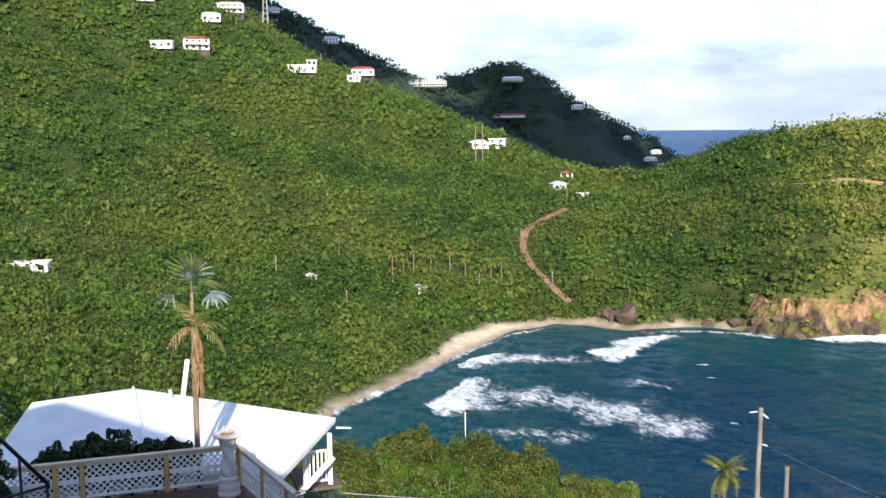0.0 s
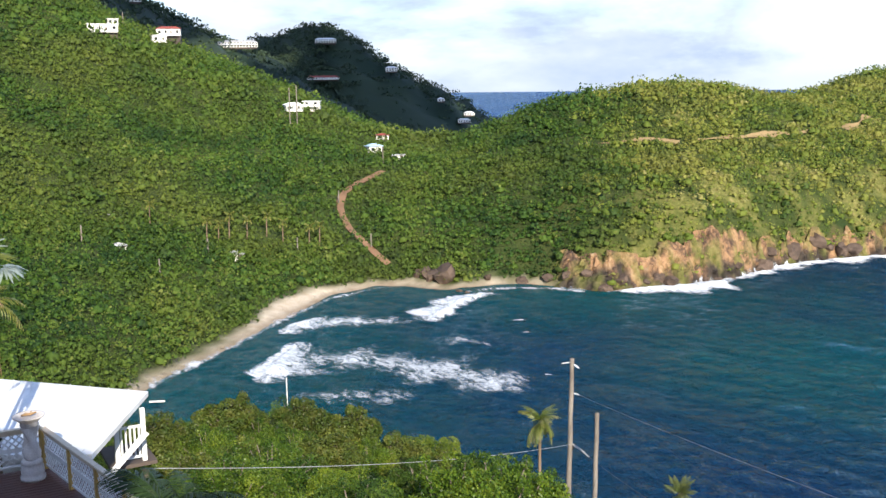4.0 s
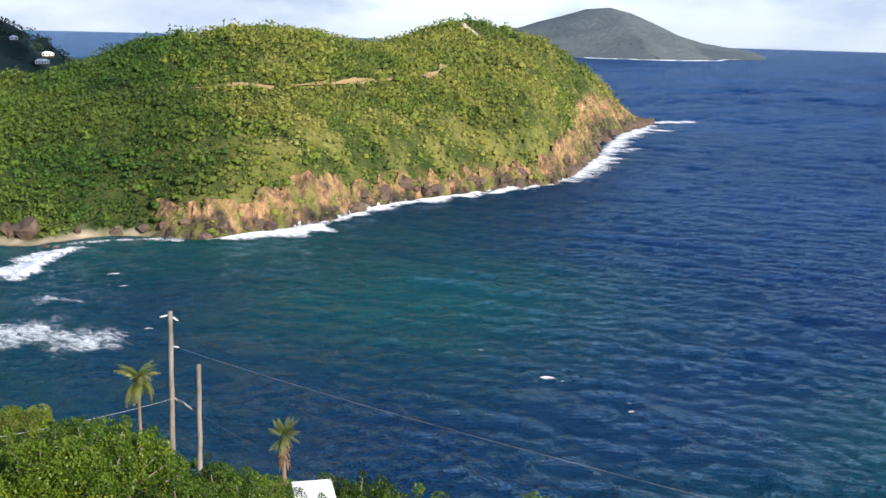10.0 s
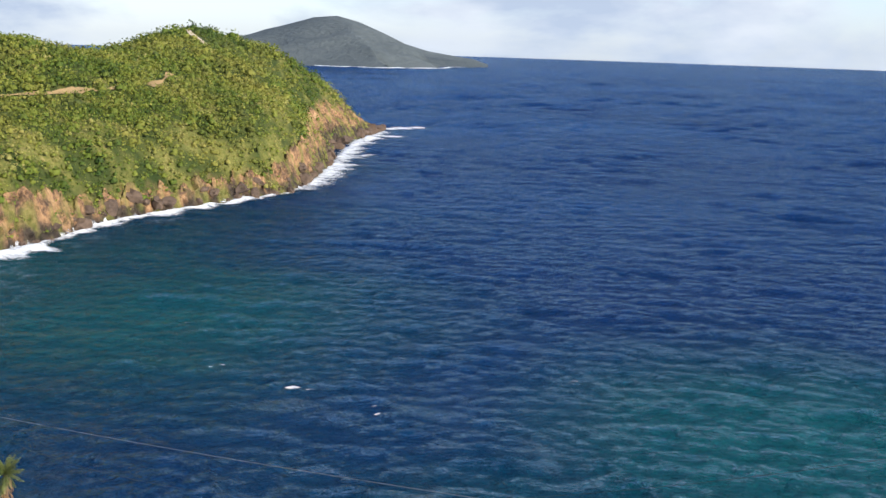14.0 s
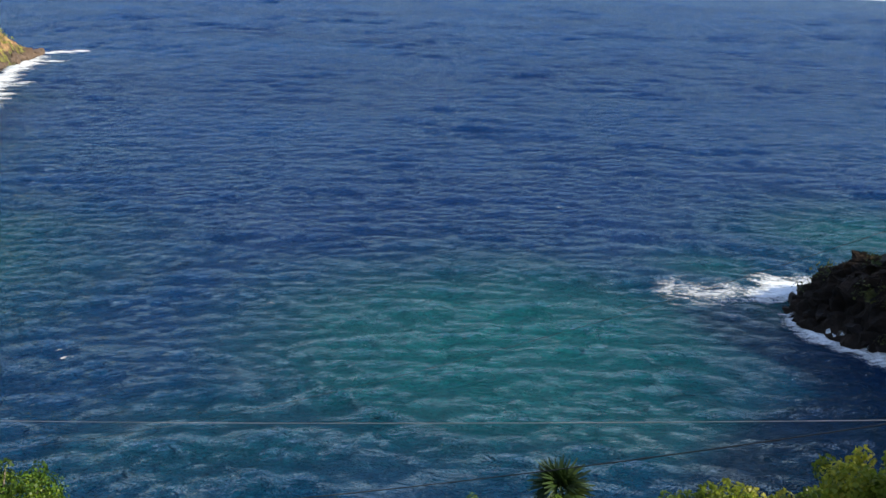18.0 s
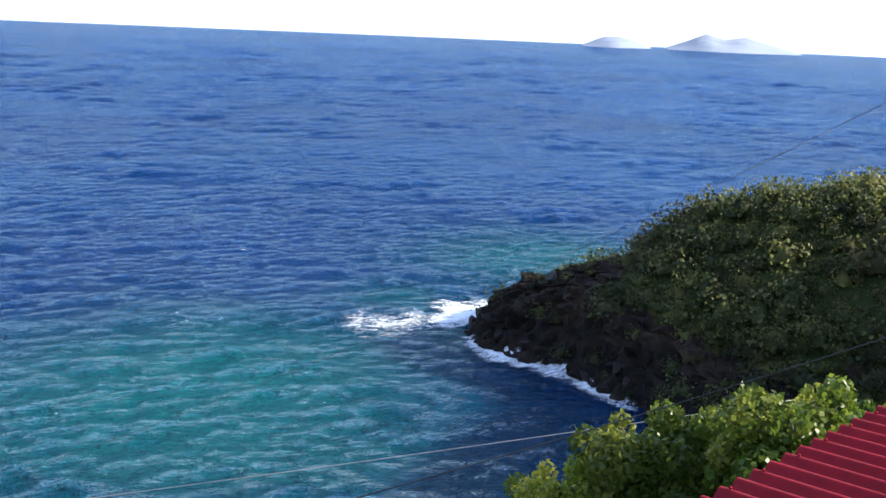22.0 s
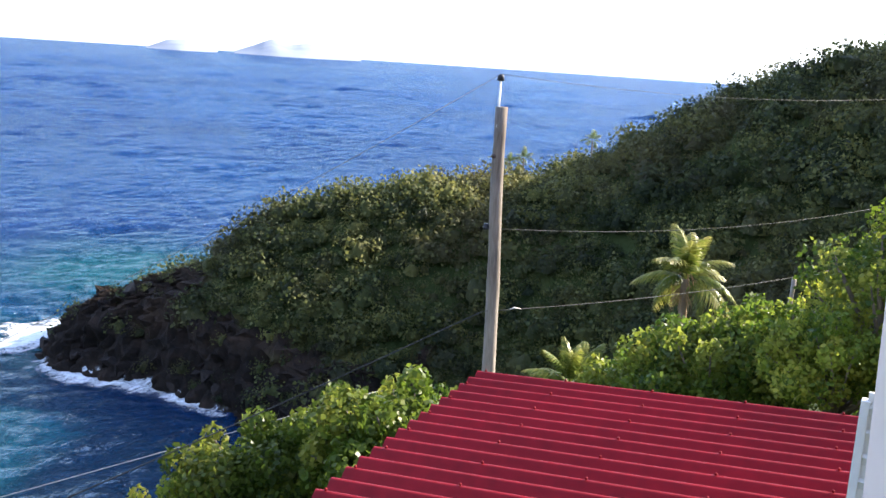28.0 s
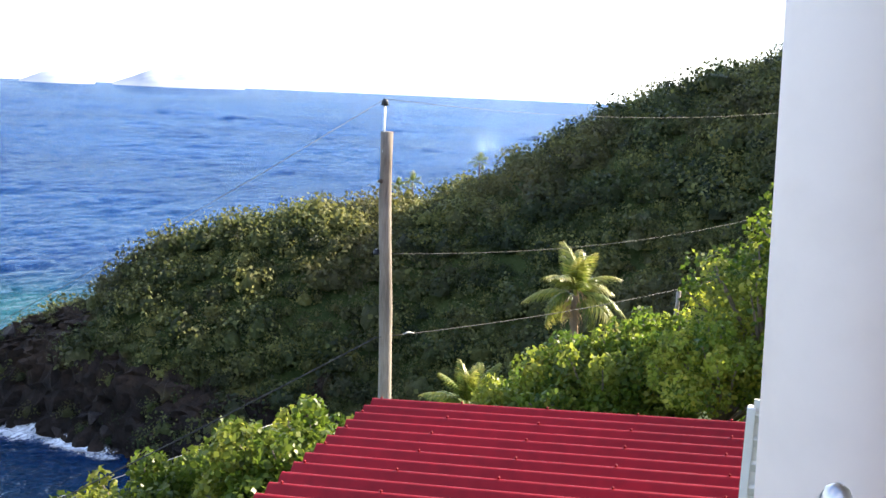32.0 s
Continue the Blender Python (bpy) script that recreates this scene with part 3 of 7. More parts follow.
def build_sea():
    r = np.r_[np.linspace(0, 76, 9), np.arange(80, 300, 0.9), np.geomspace(300, 950, 285), np.geomspace(955, 2700, 210), np.geomspace(2760, 4850, 20)]
    a = np.radians(np.r_[np.arange(-32, 136, 0.35), np.arange(139, 326, 4.0)])
    R_, A_ = np.meshgrid(r, a, indexing="ij")
    q = np.c_[(R_ * np.sin(A_)).ravel(), (R_ * np.cos(A_)).ravel()]
    i = np.arange(len(r) - 1)[:, None] * len(a)
    j = np.arange(len(a))[None, :]
    k = (j + 1) % len(a)
    faces = np.stack([i + j, i + k, i + len(a) + k, i + len(a) + j], -1).reshape(-1, 4)
    a_, d_ = np.degrees(np.arctan2(-q[:, 0], q[:, 1])), np.hypot(q[:, 0], q[:, 1])
    calm = np.clip((a_ + 40) / 18, 0, 1) * np.clip((420 - d_) / 90, 0, 1)
    z, shift = wind_waves(q, d_, calm)
    open_sea = (d_ > 60) & (d_ < 2720)
    me = mesh_from("sea", np.c_[q + shift * open_sea[:, None], z * open_sea], faces, M_sea)
    bay = near_line(q, [flat(a_, d) for a_, d in BAY_SHORE])
    clf = near_line(q, [flat(a_, d) for a_, d in CLIFF_SHORE])
    drk = near_line(q, [flat(a_, d) for a_, d in DARK_SHORE[3:8]])
    shoal = np.maximum.reduce([0.62 - bay / 330, 0.30 - clf / 160, 0.55 - drk / 60])
    # pale sandy patches of the bed: bearing, distance, reach, strength
    for a_, d, reach, much in ((-55, 125, 40, 0.42), (-66, 148, 34, 0.62), (-44, 150, 55, 0.30), (-30, 215, 80, 0.62), (-92, 262, 48, 0.55), (-83, 215, 24, 0.5), (-71, 160, 56, 0.74), (-88, 135, 42, 0.34), (-12, 200, 60, 0.30)):
        c = flat(a_, d)
        shoal = np.maximum(shoal, much * np.exp(-((q[:, 0] - c[0]) ** 2 + (q[:, 1] - c[1]) ** 2) / reach ** 2))
    set_attr(me, "shoal", np.clip(shoal, 0, 1))
    return tagged(new("sea", me), "deep blue sea turning turquoise over shallow sand", "sea", kind="structure")


build_sea()


# ---- far hill and islands ----
def far_mass(name, label, ridge, width, step, seed, material, rough=1.0, cat="hill"):
    """A far hill: a crest line with flanks that fall to the sea on both sides."""
    line = dense([(*flat(a, d), z) for a, d, z in ridge], step)
    p = np.array(line)
    t = np.gradient(p[:, :2], axis=0)
    t /= np.linalg.norm(t, axis=1)[:, None]
    nrm = np.c_[t[:, 1], -t[:, 0]]
    s = np.linspace(-1, 1, 41)
    prof = np.clip(1 - np.abs(s) ** 1.25, 0, 1)
    w = np.clip(p[:, 2] / p[:, 2].max(), 0.10, 1) ** 0.6
    pad = min(7, len(w) // 4)
    w = width * np.convolve(np.pad(w, pad, mode="edge"), np.ones(2 * pad + 1) / (2 * pad + 1), "valid")
    P = p[:, None, :2] + nrm[:, None, :] * (s[None, :, None] * w[:, None, None])
    Z = p[:, None, 2] * prof[None, :] - 3.0 * np.abs(s)[None, :]
    q = P.reshape(-1, 2)
    z = Z.ravel()
    z += rough * (wave_noise(q, width * 0.35, seed) * 0.055 * width * 0.6 + wave_noise(q, width * 0.1, seed + 1) * 0.012 * width) * np.clip(np.abs(np.tile(s, len(p))) * 2.2, 0, 1) * np.clip(z / 30, 0, 1)
    me = mesh_from(name, np.c_[q, z], grid_faces(len(p), len(s)), material)
    return tagged(new(name, me), label, cat, kind="structure"), q, z


FAR_RIDGE = [(22, 800, 235), (16, 850, 205), (12, 880, 175), (9.8, 900, 158), (6.4, 950, 131), (4.2, 1000, 116), (2.7, 1050, 101), (0.7, 1100, 99), (-0.5, 1120, 108), (-1.5, 1130, 109), (-2.8, 1150, 121), (-4.1, 1150, 121), (-5.3, 1160, 106), (-7.9, 1200, 70), (-10.4, 1240, 36), (-12, 1270, 19), (-12.9, 1300, 2)]
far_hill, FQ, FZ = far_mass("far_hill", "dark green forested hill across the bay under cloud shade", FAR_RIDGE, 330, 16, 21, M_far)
ISLE = [(-33.5, 2600, 20), (-37.2, 2650, 60), (-39.7, 2700, 94), (-41.2, 2730, 116), (-42.5, 2750, 122), (-43.7, 2760, 108), (-45.0, 2780, 80), (-46.3, 2800, 54), (-47.6, 2800, 36), (-49.0, 2800, 26), (-50.2, 2800, 18), (-51.0, 2800, 5)]
# distance haze is put into this grey-blue scrub colour
M_isle = worn("hazed_island_scrub", (0.100, 0.116, 0.118), (0.054, 0.068, 0.076), 0.012, 0.9, 0.1, bump=0.6, dist=8)
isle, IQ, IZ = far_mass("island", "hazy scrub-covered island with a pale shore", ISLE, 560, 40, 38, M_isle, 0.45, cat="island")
# islet colour, paled towards the sky to stand for haze
M_hazed_islet = worn("hazed_islet_rock", (0.235, 0.265, 0.31), (0.195, 0.225, 0.27), 0.004, 0.9, 0.1, bump=0.3, dist=6)
far_mass("far_island", "pale hazy islet low on the horizon", [(-92.9, 4300, 3), (-94.0, 4300, 38), (-94.8, 4300, 44), (-95.6, 4300, 34), (-96.7, 4300, 5)], 300, 40, 33, M_hazed_islet, 0.4, cat="island")
far_mass("far_island", "pale hazy twin-peaked islet on the horizon", [(-97.6, 4400, 8), (-98.6, 4400, 36), (-99.6, 4400, 68), (-100.6, 4400, 48), (-101.7, 4400, 60), (-103, 4400, 34), (-104.6, 4400, 4)], 380, 40, 35, M_hazed_islet, 0.4, cat="island")


# ---- tracks ----
def drape(name, label, line, width, material, lift=0.35, step=4.0, cat="track"):
    pts = dense([flat(a, d) + (0.0,) for a, d in line], step)
    p = np.array(pts)[:, :2]
    for _ in range(3):
        p[1:-1] = (p[:-2] + p[1:-1] * 2 + p[2:]) / 4
    t = np.gradient(p, axis=0)
    t /= np.linalg.norm(t, axis=1)[:, None] + 1e-9
    n = np.c_[-t[:, 1], t[:, 0]]
    r = np.random.RandomState(len(line))
    w = width * (0.85 + 0.3 * r.rand(len(p)))
    if name == "ridge_track":
        w = width * np.clip(0.75 + 0.75 * wave_noise(p, 17, 71), 0.15, 2.0)
    off = np.linspace(-0.5, 0.5, 5)
    P = p[:, None] + n[:, None] * (off[None, :, None] * w[:, None, None])
    q = P.reshape(-1, 2)
    z = land(q) + lift + 0.9 * np.repeat(np.clip(wave_noise(p, 42, 13), 0, 2), 5) * 0.8
    me = mesh_from(name, np.c_[q, z], grid_faces(len(p), 5), material)
    tagged(new(name, me), label, cat, kind="structure")
    return [tuple(v) for v in p]


M_dirt = worn("red_dirt", (0.25, 0.145, 0.085), (0.15, 0.09, 0.055), 0.25, 0.95, 0.1, bump=0.5, dist=0.1)
M_ochre = worn("ochre_earth", (0.34, 0.235, 0.115), (0.20, 0.145, 0.075), 0.25, 0.95, 0.1, bump=0.5, dist=0.1)
M_pale = worn("pale_gravel", (0.50, 0.42, 0.33), (0.34, 0.27, 0.20), 0.25, 0.95, 0.1, bump=0.5, dist=0.1)
ROADS = [
    drape("dirt_track", "reddish dirt track winding up from the beach", [(-7.2, 300), (-6.2, 306), (-5.5, 314), (-4.8, 322), (-4.45, 334), (-4.5, 345), (-5.0, 356), (-5.8, 364), (-7.0, 374)], 2.5, M_dirt),
    drape("ridge_track", "ochre cut of a track along the headland", [(a, hit(a, e)) for a, e in ((-19.3, -3.6), (-20.6, -3.4), (-22.2, -3.25), (-23.0, -3.35), (-23.8, -3.5))], 2.6, M_ochre),
    drape("ridge_track", "ochre cut of a track below the second knoll", [(a, hit(a, e)) for a, e in ((-24.8, -3.3), (-26, -3.2), (-27, -3.15), (-28.5, -3.0), (-30.2, -2.9), (-30.9, -2.75))], 2.4, M_ochre),
    drape("ridge_track", "bare ochre bank beside the track", [(a, hit(a, e)) for a, e in ((-32.3, -2.7), (-32.9, -2.45), (-33.4, -2.05))], 4.0, M_ochre),
    drape("hill_track", "pale concrete drive climbing the second knoll", [(-35.9, 520), (-35.2, 528), (-34.6, 540), (-34.3, 552)], 3.4, M_pale),
]
M_track_clear = 2.1


# ---- the green cover of the hills ----
def leaf_quads(c, rad, n, leaf, seed, squash=0.8, low=-0.15, bend=0.55, tone=None, jitter=0.13, inner=0.78):
    """Shells of leafy flakes round the centres c. Returns vertices, faces and a tone for each vertex."""
    r = np.random.RandomState(seed)
    m = len(c)
    u = r.uniform(low, 1, (m, n))
    a = r.uniform(0, 2 * np.pi, (m, n))
    s = np.sqrt(np.clip(1 - u * u, 0, 1))
    d = np.stack([s * np.cos(a), s * np.sin(a), u], -1)
    lump = inner + (1.08 - inner) * r.rand(m, n)
    pos = c[:, None] + d * (rad[:, None] * lump)[..., None] * np.array([1, 1, squash])
    nv = d + r.normal(0, bend, (m, n, 3))
    nv /= np.linalg.norm(nv, axis=-1, keepdims=True)
    h = r.normal(0, 1, (m, n, 3))
    t = np.cross(nv, h)
    t /= np.linalg.norm(t, axis=-1, keepdims=True) + 1e-9
    b = np.cross(nv, t)
    size = (leaf if np.ndim(leaf) else np.full(m, leaf))[:, None] * r.uniform(0.6, 1.35, (m, n))
    k = r.uniform(0.55, 1.0, (m, n, 4))
    V = np.stack([pos + t * (size * k[..., 0])[..., None], pos + b * (size * k[..., 1] * 0.8)[..., None], pos - t * (size * k[..., 2])[..., None], pos - b * (size * k[..., 3] * 0.8)[..., None]], 2)
    if tone is None:
        tone = r.rand(m)
    T = np.clip(tone[:, None] + r.normal(0, jitter, (m, n)), 0, 1)
    V = V.reshape(-1, 3)
    return V, np.arange(len(V)).reshape(-1, 4), np.repeat(T.ravel(), 4)


def scatter(r0, r1, az0, az1, gap, seed):
    r = np.random.RandomState(seed)
    lim = r1 + 5
    g = np.arange(-lim, lim, gap)
    X, Y = np.meshgrid(g, g, indexing="ij")
    q = np.c_[X.ravel(), Y.ravel()] + r.uniform(-0.48, 0.48, (X.size, 2)) * gap
    d = np.hypot(q[:, 0], q[:, 1])
    az = np.degrees(np.arctan2(-q[:, 0], q[:, 1]))
    wander = 1.6 * wave_noise(q, 40, 43) * (np.abs(az) < 30) + r.normal(0, 1.0, len(q)) * (az < -8)
    q = q[(d > r0) & (d < r1) & (az + wander > az0) & (az + wander < az1)]
    z = land(q)
    rock, sand, lava = cover(q, z, None)
    ok = (z > 1.1) & (rock < np.where(q[:, 1] > 60, 0.5, 0.7) + 0.6 * (r.rand(len(q)) > 0.72)) & (sand < 0.5)
    for k, road in enumerate(ROADS):
        ok &= near_line(q, road) > (3.6 if k == len(ROADS) - 1 else M_track_clear if k == 0 else 1.3 + 1.2 * r.rand(len(q)))
    return q[ok], z[ok]


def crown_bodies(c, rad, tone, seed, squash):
    """The leafy inside of each bush, under its flakes, toned down to paint shade into the gaps."""
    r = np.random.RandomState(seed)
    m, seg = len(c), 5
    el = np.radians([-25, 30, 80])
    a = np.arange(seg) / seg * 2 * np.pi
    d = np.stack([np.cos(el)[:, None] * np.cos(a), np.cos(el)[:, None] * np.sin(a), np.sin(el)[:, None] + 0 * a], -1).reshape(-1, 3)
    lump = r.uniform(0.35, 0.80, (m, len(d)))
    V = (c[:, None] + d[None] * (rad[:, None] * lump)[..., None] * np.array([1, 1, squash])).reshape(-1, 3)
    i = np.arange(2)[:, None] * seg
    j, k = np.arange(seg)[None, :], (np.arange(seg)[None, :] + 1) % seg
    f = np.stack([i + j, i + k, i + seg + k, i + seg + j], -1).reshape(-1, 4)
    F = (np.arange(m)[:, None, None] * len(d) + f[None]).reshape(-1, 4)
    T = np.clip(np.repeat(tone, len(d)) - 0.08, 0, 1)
    return V, F, T


def canopy(name, label, parts, material):
    V, F, T = [], [], []
    base = 0
    smooth = []
    for v, f, t in [p for group in parts for p in (group if isinstance(group, list) else [group])]:
        smooth.append(np.full(len(f), len(v) != 4 * len(f)))
        V.append(v)
        F.append(f + base)
        T.append(t)
        base += len(v)
    me = mesh_from(name, np.concatenate(V), np.concatenate(F), material, smooth=False)
    me.polygons.foreach_set("use_smooth", np.concatenate(smooth))
    set_attr(me, "tone", np.concatenate(T))
    return tagged(new(name, me), label, "vegetation", kind="stuff")


def bush_field(r0, r1, az0, az1, gap, n, seed, big=0.62, flake=0.25, squash=0.6, vary=0.18, core=0.74, lift=0.22, bend=0.95, inner=0.78):
    q, z = scatter(r0, r1, az0, az1, gap, seed)
    r = np.random.RandomState(seed + 1)
    rad = gap * big * np.clip(r.lognormal(0, 0.42, len(q)), 0.45, 2.1)
    tall = r.rand(len(q)) > 0.95
    dry = dry_grass(q)
    rad = np.where(tall, rad * 1.15, rad) * (1 - 0.30 * dry)
    tone = np.clip(0.40 + 0.15 * wave_noise(q, 60, 7) + 0.16 * wave_noise(q, 14, 8) + 0.36 * dry + r.normal(0, vary, len(q)), 0, 1)
    # lower leaf tone in the fold of the headland and on its second knoll
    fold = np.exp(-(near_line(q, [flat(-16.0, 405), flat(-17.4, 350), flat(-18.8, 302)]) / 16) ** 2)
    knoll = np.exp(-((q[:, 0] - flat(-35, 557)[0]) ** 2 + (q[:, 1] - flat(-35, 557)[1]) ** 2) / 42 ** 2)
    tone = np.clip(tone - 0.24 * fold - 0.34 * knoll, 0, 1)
    c = np.c_[q, z + rad * lift + 0.45 * dry + np.where(tall, 0.9, 0.0) + r.uniform(-0.25, 0.3, len(q))]
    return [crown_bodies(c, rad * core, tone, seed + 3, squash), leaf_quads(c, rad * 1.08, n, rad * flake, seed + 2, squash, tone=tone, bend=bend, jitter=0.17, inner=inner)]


canopy("hill_scrub", "dense green tropical scrub covering the hills", [
    bush_field(125, 215, -9, 32, 2.05, 42, 100, 0.90, 0.125, 0.78, 0.25, 0.62),
    bush_field(215, 300, -9, 32, 2.1, 30, 105, 0.92, 0.145, 0.76, 0.23, 0.62),
    bush_field(286, 430, -20, 34, 2.2, 20, 110, 0.92, 0.17, 0.72, 0.19, 0.66),
    bush_field(430, 640, -12, 30, 2.6, 17, 120, 0.92, 0.18, 0.72, 0.15),
], M_hill)
canopy("headland_scrub", "sunlit green and yellow scrub on the headland", [
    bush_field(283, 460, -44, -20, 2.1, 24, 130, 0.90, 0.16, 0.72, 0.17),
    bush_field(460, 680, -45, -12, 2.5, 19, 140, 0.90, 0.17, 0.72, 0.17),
], M_headland)
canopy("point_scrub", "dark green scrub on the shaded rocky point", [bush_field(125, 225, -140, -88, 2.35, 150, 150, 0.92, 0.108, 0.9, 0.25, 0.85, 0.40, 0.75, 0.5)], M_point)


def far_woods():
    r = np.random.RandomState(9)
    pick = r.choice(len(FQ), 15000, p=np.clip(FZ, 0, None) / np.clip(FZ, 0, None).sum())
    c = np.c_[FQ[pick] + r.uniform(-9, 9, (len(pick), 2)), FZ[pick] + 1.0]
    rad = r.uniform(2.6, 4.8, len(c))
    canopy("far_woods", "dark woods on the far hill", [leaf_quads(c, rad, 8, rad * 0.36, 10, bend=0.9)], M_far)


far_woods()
canopy("slope_scrub", "thick mixed green bushes on the slope below the house", [bush_field(72, 128, -124, 34, 2.3, 66, 160, 0.68, 0.16, 0.75)], M_near)


# ---- helpers for things ----
def thing(name, label, category, base=(0, 0, 0), group=""):
    e = new(name)
    e.location = base
    e.empty_display_size = 0.2
    bpy.context.view_layer.update()
    return tagged(e, label, category, group)


def part(name, bm, material, parent, label="", smooth=False):
    """Link a bmesh, or a mesh, as one part under a thing; its coordinates are the world's."""
    if isinstance(bm, bmesh.types.BMesh):
        me = bpy.data.meshes.new(name)
        bm.normal_update()
        bm.to_mesh(me)
        bm.free()
        if smooth:
            me.polygons.foreach_set("use_smooth", [True] * len(me.polygons))
    else:
        me = bm
    if material and not me.materials:
        me.materials.append(material)
    ob = new(name, me)
    if parent:
        ob.parent = parent
        ob.matrix_parent_inverse = Matrix.Translation(-Vector(parent_place(parent)))
    if label:
        ob["label"] = label
    return ob


def parent_place(ob):
    """Where a thing or a part stands: things sit at their base, parts at the world's origin."""
    return ob.location if ob.parent is None else (0, 0, 0)


def box(bm, c, size, m=None, bevel=0.0):
    g = bmesh.ops.create_cube(bm, size=1.0)
    t = Matrix.Translation(c) @ (m or Matrix()) @ Matrix.Diagonal((*size, 1))
    bmesh.ops.transform(bm, matrix=t, verts=g["verts"])
    if bevel:
        es = list({e for v in g["verts"] for e in v.link_edges})
        bmesh.ops.bevel(bm, geom=es, offset=bevel, segments=2, affect="EDGES")
    return bm


def turned(az):
    return Matrix.Rotation(radians(az), 4, "Z")


def rod(bm, a, b, r0, r1=None, seg=10, caps=True):
    a, b = Vector(a), Vector(b)
    d = b - a
    q = d.to_track_quat("Z", "Y").to_matrix().to_4x4()
    bmesh.ops.create_cone(bm, cap_ends=caps, segments=seg, radius1=r0, radius2=r0 if r1 is None else r1, depth=d.length, matrix=Matrix.Translation((a + b) / 2) @ q)
    return bm


def lathe(bm, c, profile, seg=28):
    rings = []
    for r, z in profile:
        rings.append([bm.verts.new((c[0] + r * math.cos(2 * math.pi * i / seg), c[1] + r * math.sin(2 * math.pi * i / seg), c[2] + z)) for i in range(seg)])
    for a, b in zip(rings, rings[1:]):
        for i in range(seg):
            bm.faces.new((a[i], a[(i + 1) % seg], b[(i + 1) % seg], b[i]))
    bm.faces.new(rings[0][::-1])
    bm.faces.new(rings[-1])
    return bm


def tube(bm, pts, r, seg=6):
    """A bent rod through the points."""
    rings = []
    for i, p in enumerate(pts):
        d = (Vector(pts[min(i + 1, len(pts) - 1)]) - Vector(pts[max(i - 1, 0)])).normalized()
        ref = Vector((0, 1, 0)) if abs(d.y) < 0.8 else Vector((0, 0, 1))
        u = d.cross(ref).normalized()
        q = Matrix((u, d.cross(u), d)).transposed()
        rr = r[i] if isinstance(r, (list, tuple)) else r
        rings.append([bm.verts.new(Vector(p) + q @ Vector((rr * math.cos(2 * math.pi * k / seg), rr * math.sin(2 * math.pi * k / seg), 0))) for k in range(seg)])
    for a, b in zip(rings, rings[1:]):
        for k in range(seg):
            bm.faces.new((a[k], a[(k + 1) % seg], b[(k + 1) % seg], b[k]))
    bm.faces.new(rings[0][::-1])
    bm.faces.new(rings[-1])
    return bm


def B():
    return bmesh.new()


def eye_a(az, d, z):
    """A place by its bearing and distance from where the walk begins."""
    return at(az, d, z) + Vector((-0.39, -0.22, 0))


def eye_b(az, d, z):
    """The same from where the walk ends."""
    return at(az, d, z) + Vector((0.19, -0.03, 0))


M_yellow = worn("ochre_post_paint", (0.58, 0.38, 0.115), (0.42, 0.26, 0.08), 2.0, 0.55, 0.35, bump=0.15)
M_cream = worn("cream_rail_paint", (0.66, 0.55, 0.40), (0.52, 0.41, 0.28), 2.0, 0.55, 0.3, bump=0.15)
M_deck = worn("dark_deck_boards", (0.150, 0.062, 0.042), (0.075, 0.036, 0.027), 1.4, 0.6, 0.3, bump=0.3, stretch=(1, 8, 1))
M_stone = worn("cast_stone", (0.66, 0.60, 0.55), (0.40, 0.35, 0.31), 6.0, 0.85, 0.2, bump=0.5, dist=0.01)
M_pipe = worn("dark_iron", (0.035, 0.037, 0.045), (0.018, 0.018, 0.020), 3.0, 0.5, 0.4, 0.6)
M_steel = worn("brushed_steel", (0.60, 0.58, 0.56), (0.45, 0.43, 0.42), 8.0, 0.28, 0.5, 1.0, bump=0.05)
# timber darkened to paint shade under floors and houses; also doors and a knot
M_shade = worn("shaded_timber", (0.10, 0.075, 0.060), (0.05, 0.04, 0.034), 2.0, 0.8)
M_bark = worn("palm_bark", (0.26, 0.185, 0.125), (0.12, 0.080, 0.055), 2.0, 0.9, 0.15, bump=0.6, dist=0.03, stretch=(1, 1, 6))
M_twig = worn("grey_bark", (0.20, 0.165, 0.13), (0.085, 0.068, 0.055), 2.0, 0.9, 0.15, bump=0.5, dist=0.03)
M_dead = worn("dry_frond", (0.36, 0.235, 0.125), (0.19, 0.115, 0.06), 2.0, 0.85, 0.15)
M_rock = worn("brown_shore_rock", (0.135, 0.092, 0.066), (0.038, 0.028, 0.023), 0.5, 0.85, 0.25, bump=0.9, dist=0.25)
M_darkrock = worn("black_shore_rock", (0.030, 0.022, 0.018), (0.010, 0.008, 0.008), 0.5, 0.85, 0.25, bump=0.9, dist=0.25)
M_glass = Mat("dark_window_glass", 0.08, 0.5).colour((0.02, 0.025, 0.03)).m
M_porcelain = Mat("white_porcelain", 0.2, 0.5).colour((0.75, 0.75, 0.74)).m
M_wire = worn("aluminium_wire", (0.48, 0.47, 0.45), (0.30, 0.29, 0.28), 1.0, 0.45, 0.4, 0.3)
M_darkwire = worn("black_wire", (0.05, 0.05, 0.05), (0.025, 0.025, 0.025), 1.0, 0.6)


# ---- the terrace with the lattice rail ----
RAIL_TOP, FLOOR = 52.69, 51.76
DECK_A = eye_a(12.3, 22.45, 0)
DECK_L = eye_a(25.6, 22.6, 0)
DECK_R = eye_a(8.0, 18.3, 0)


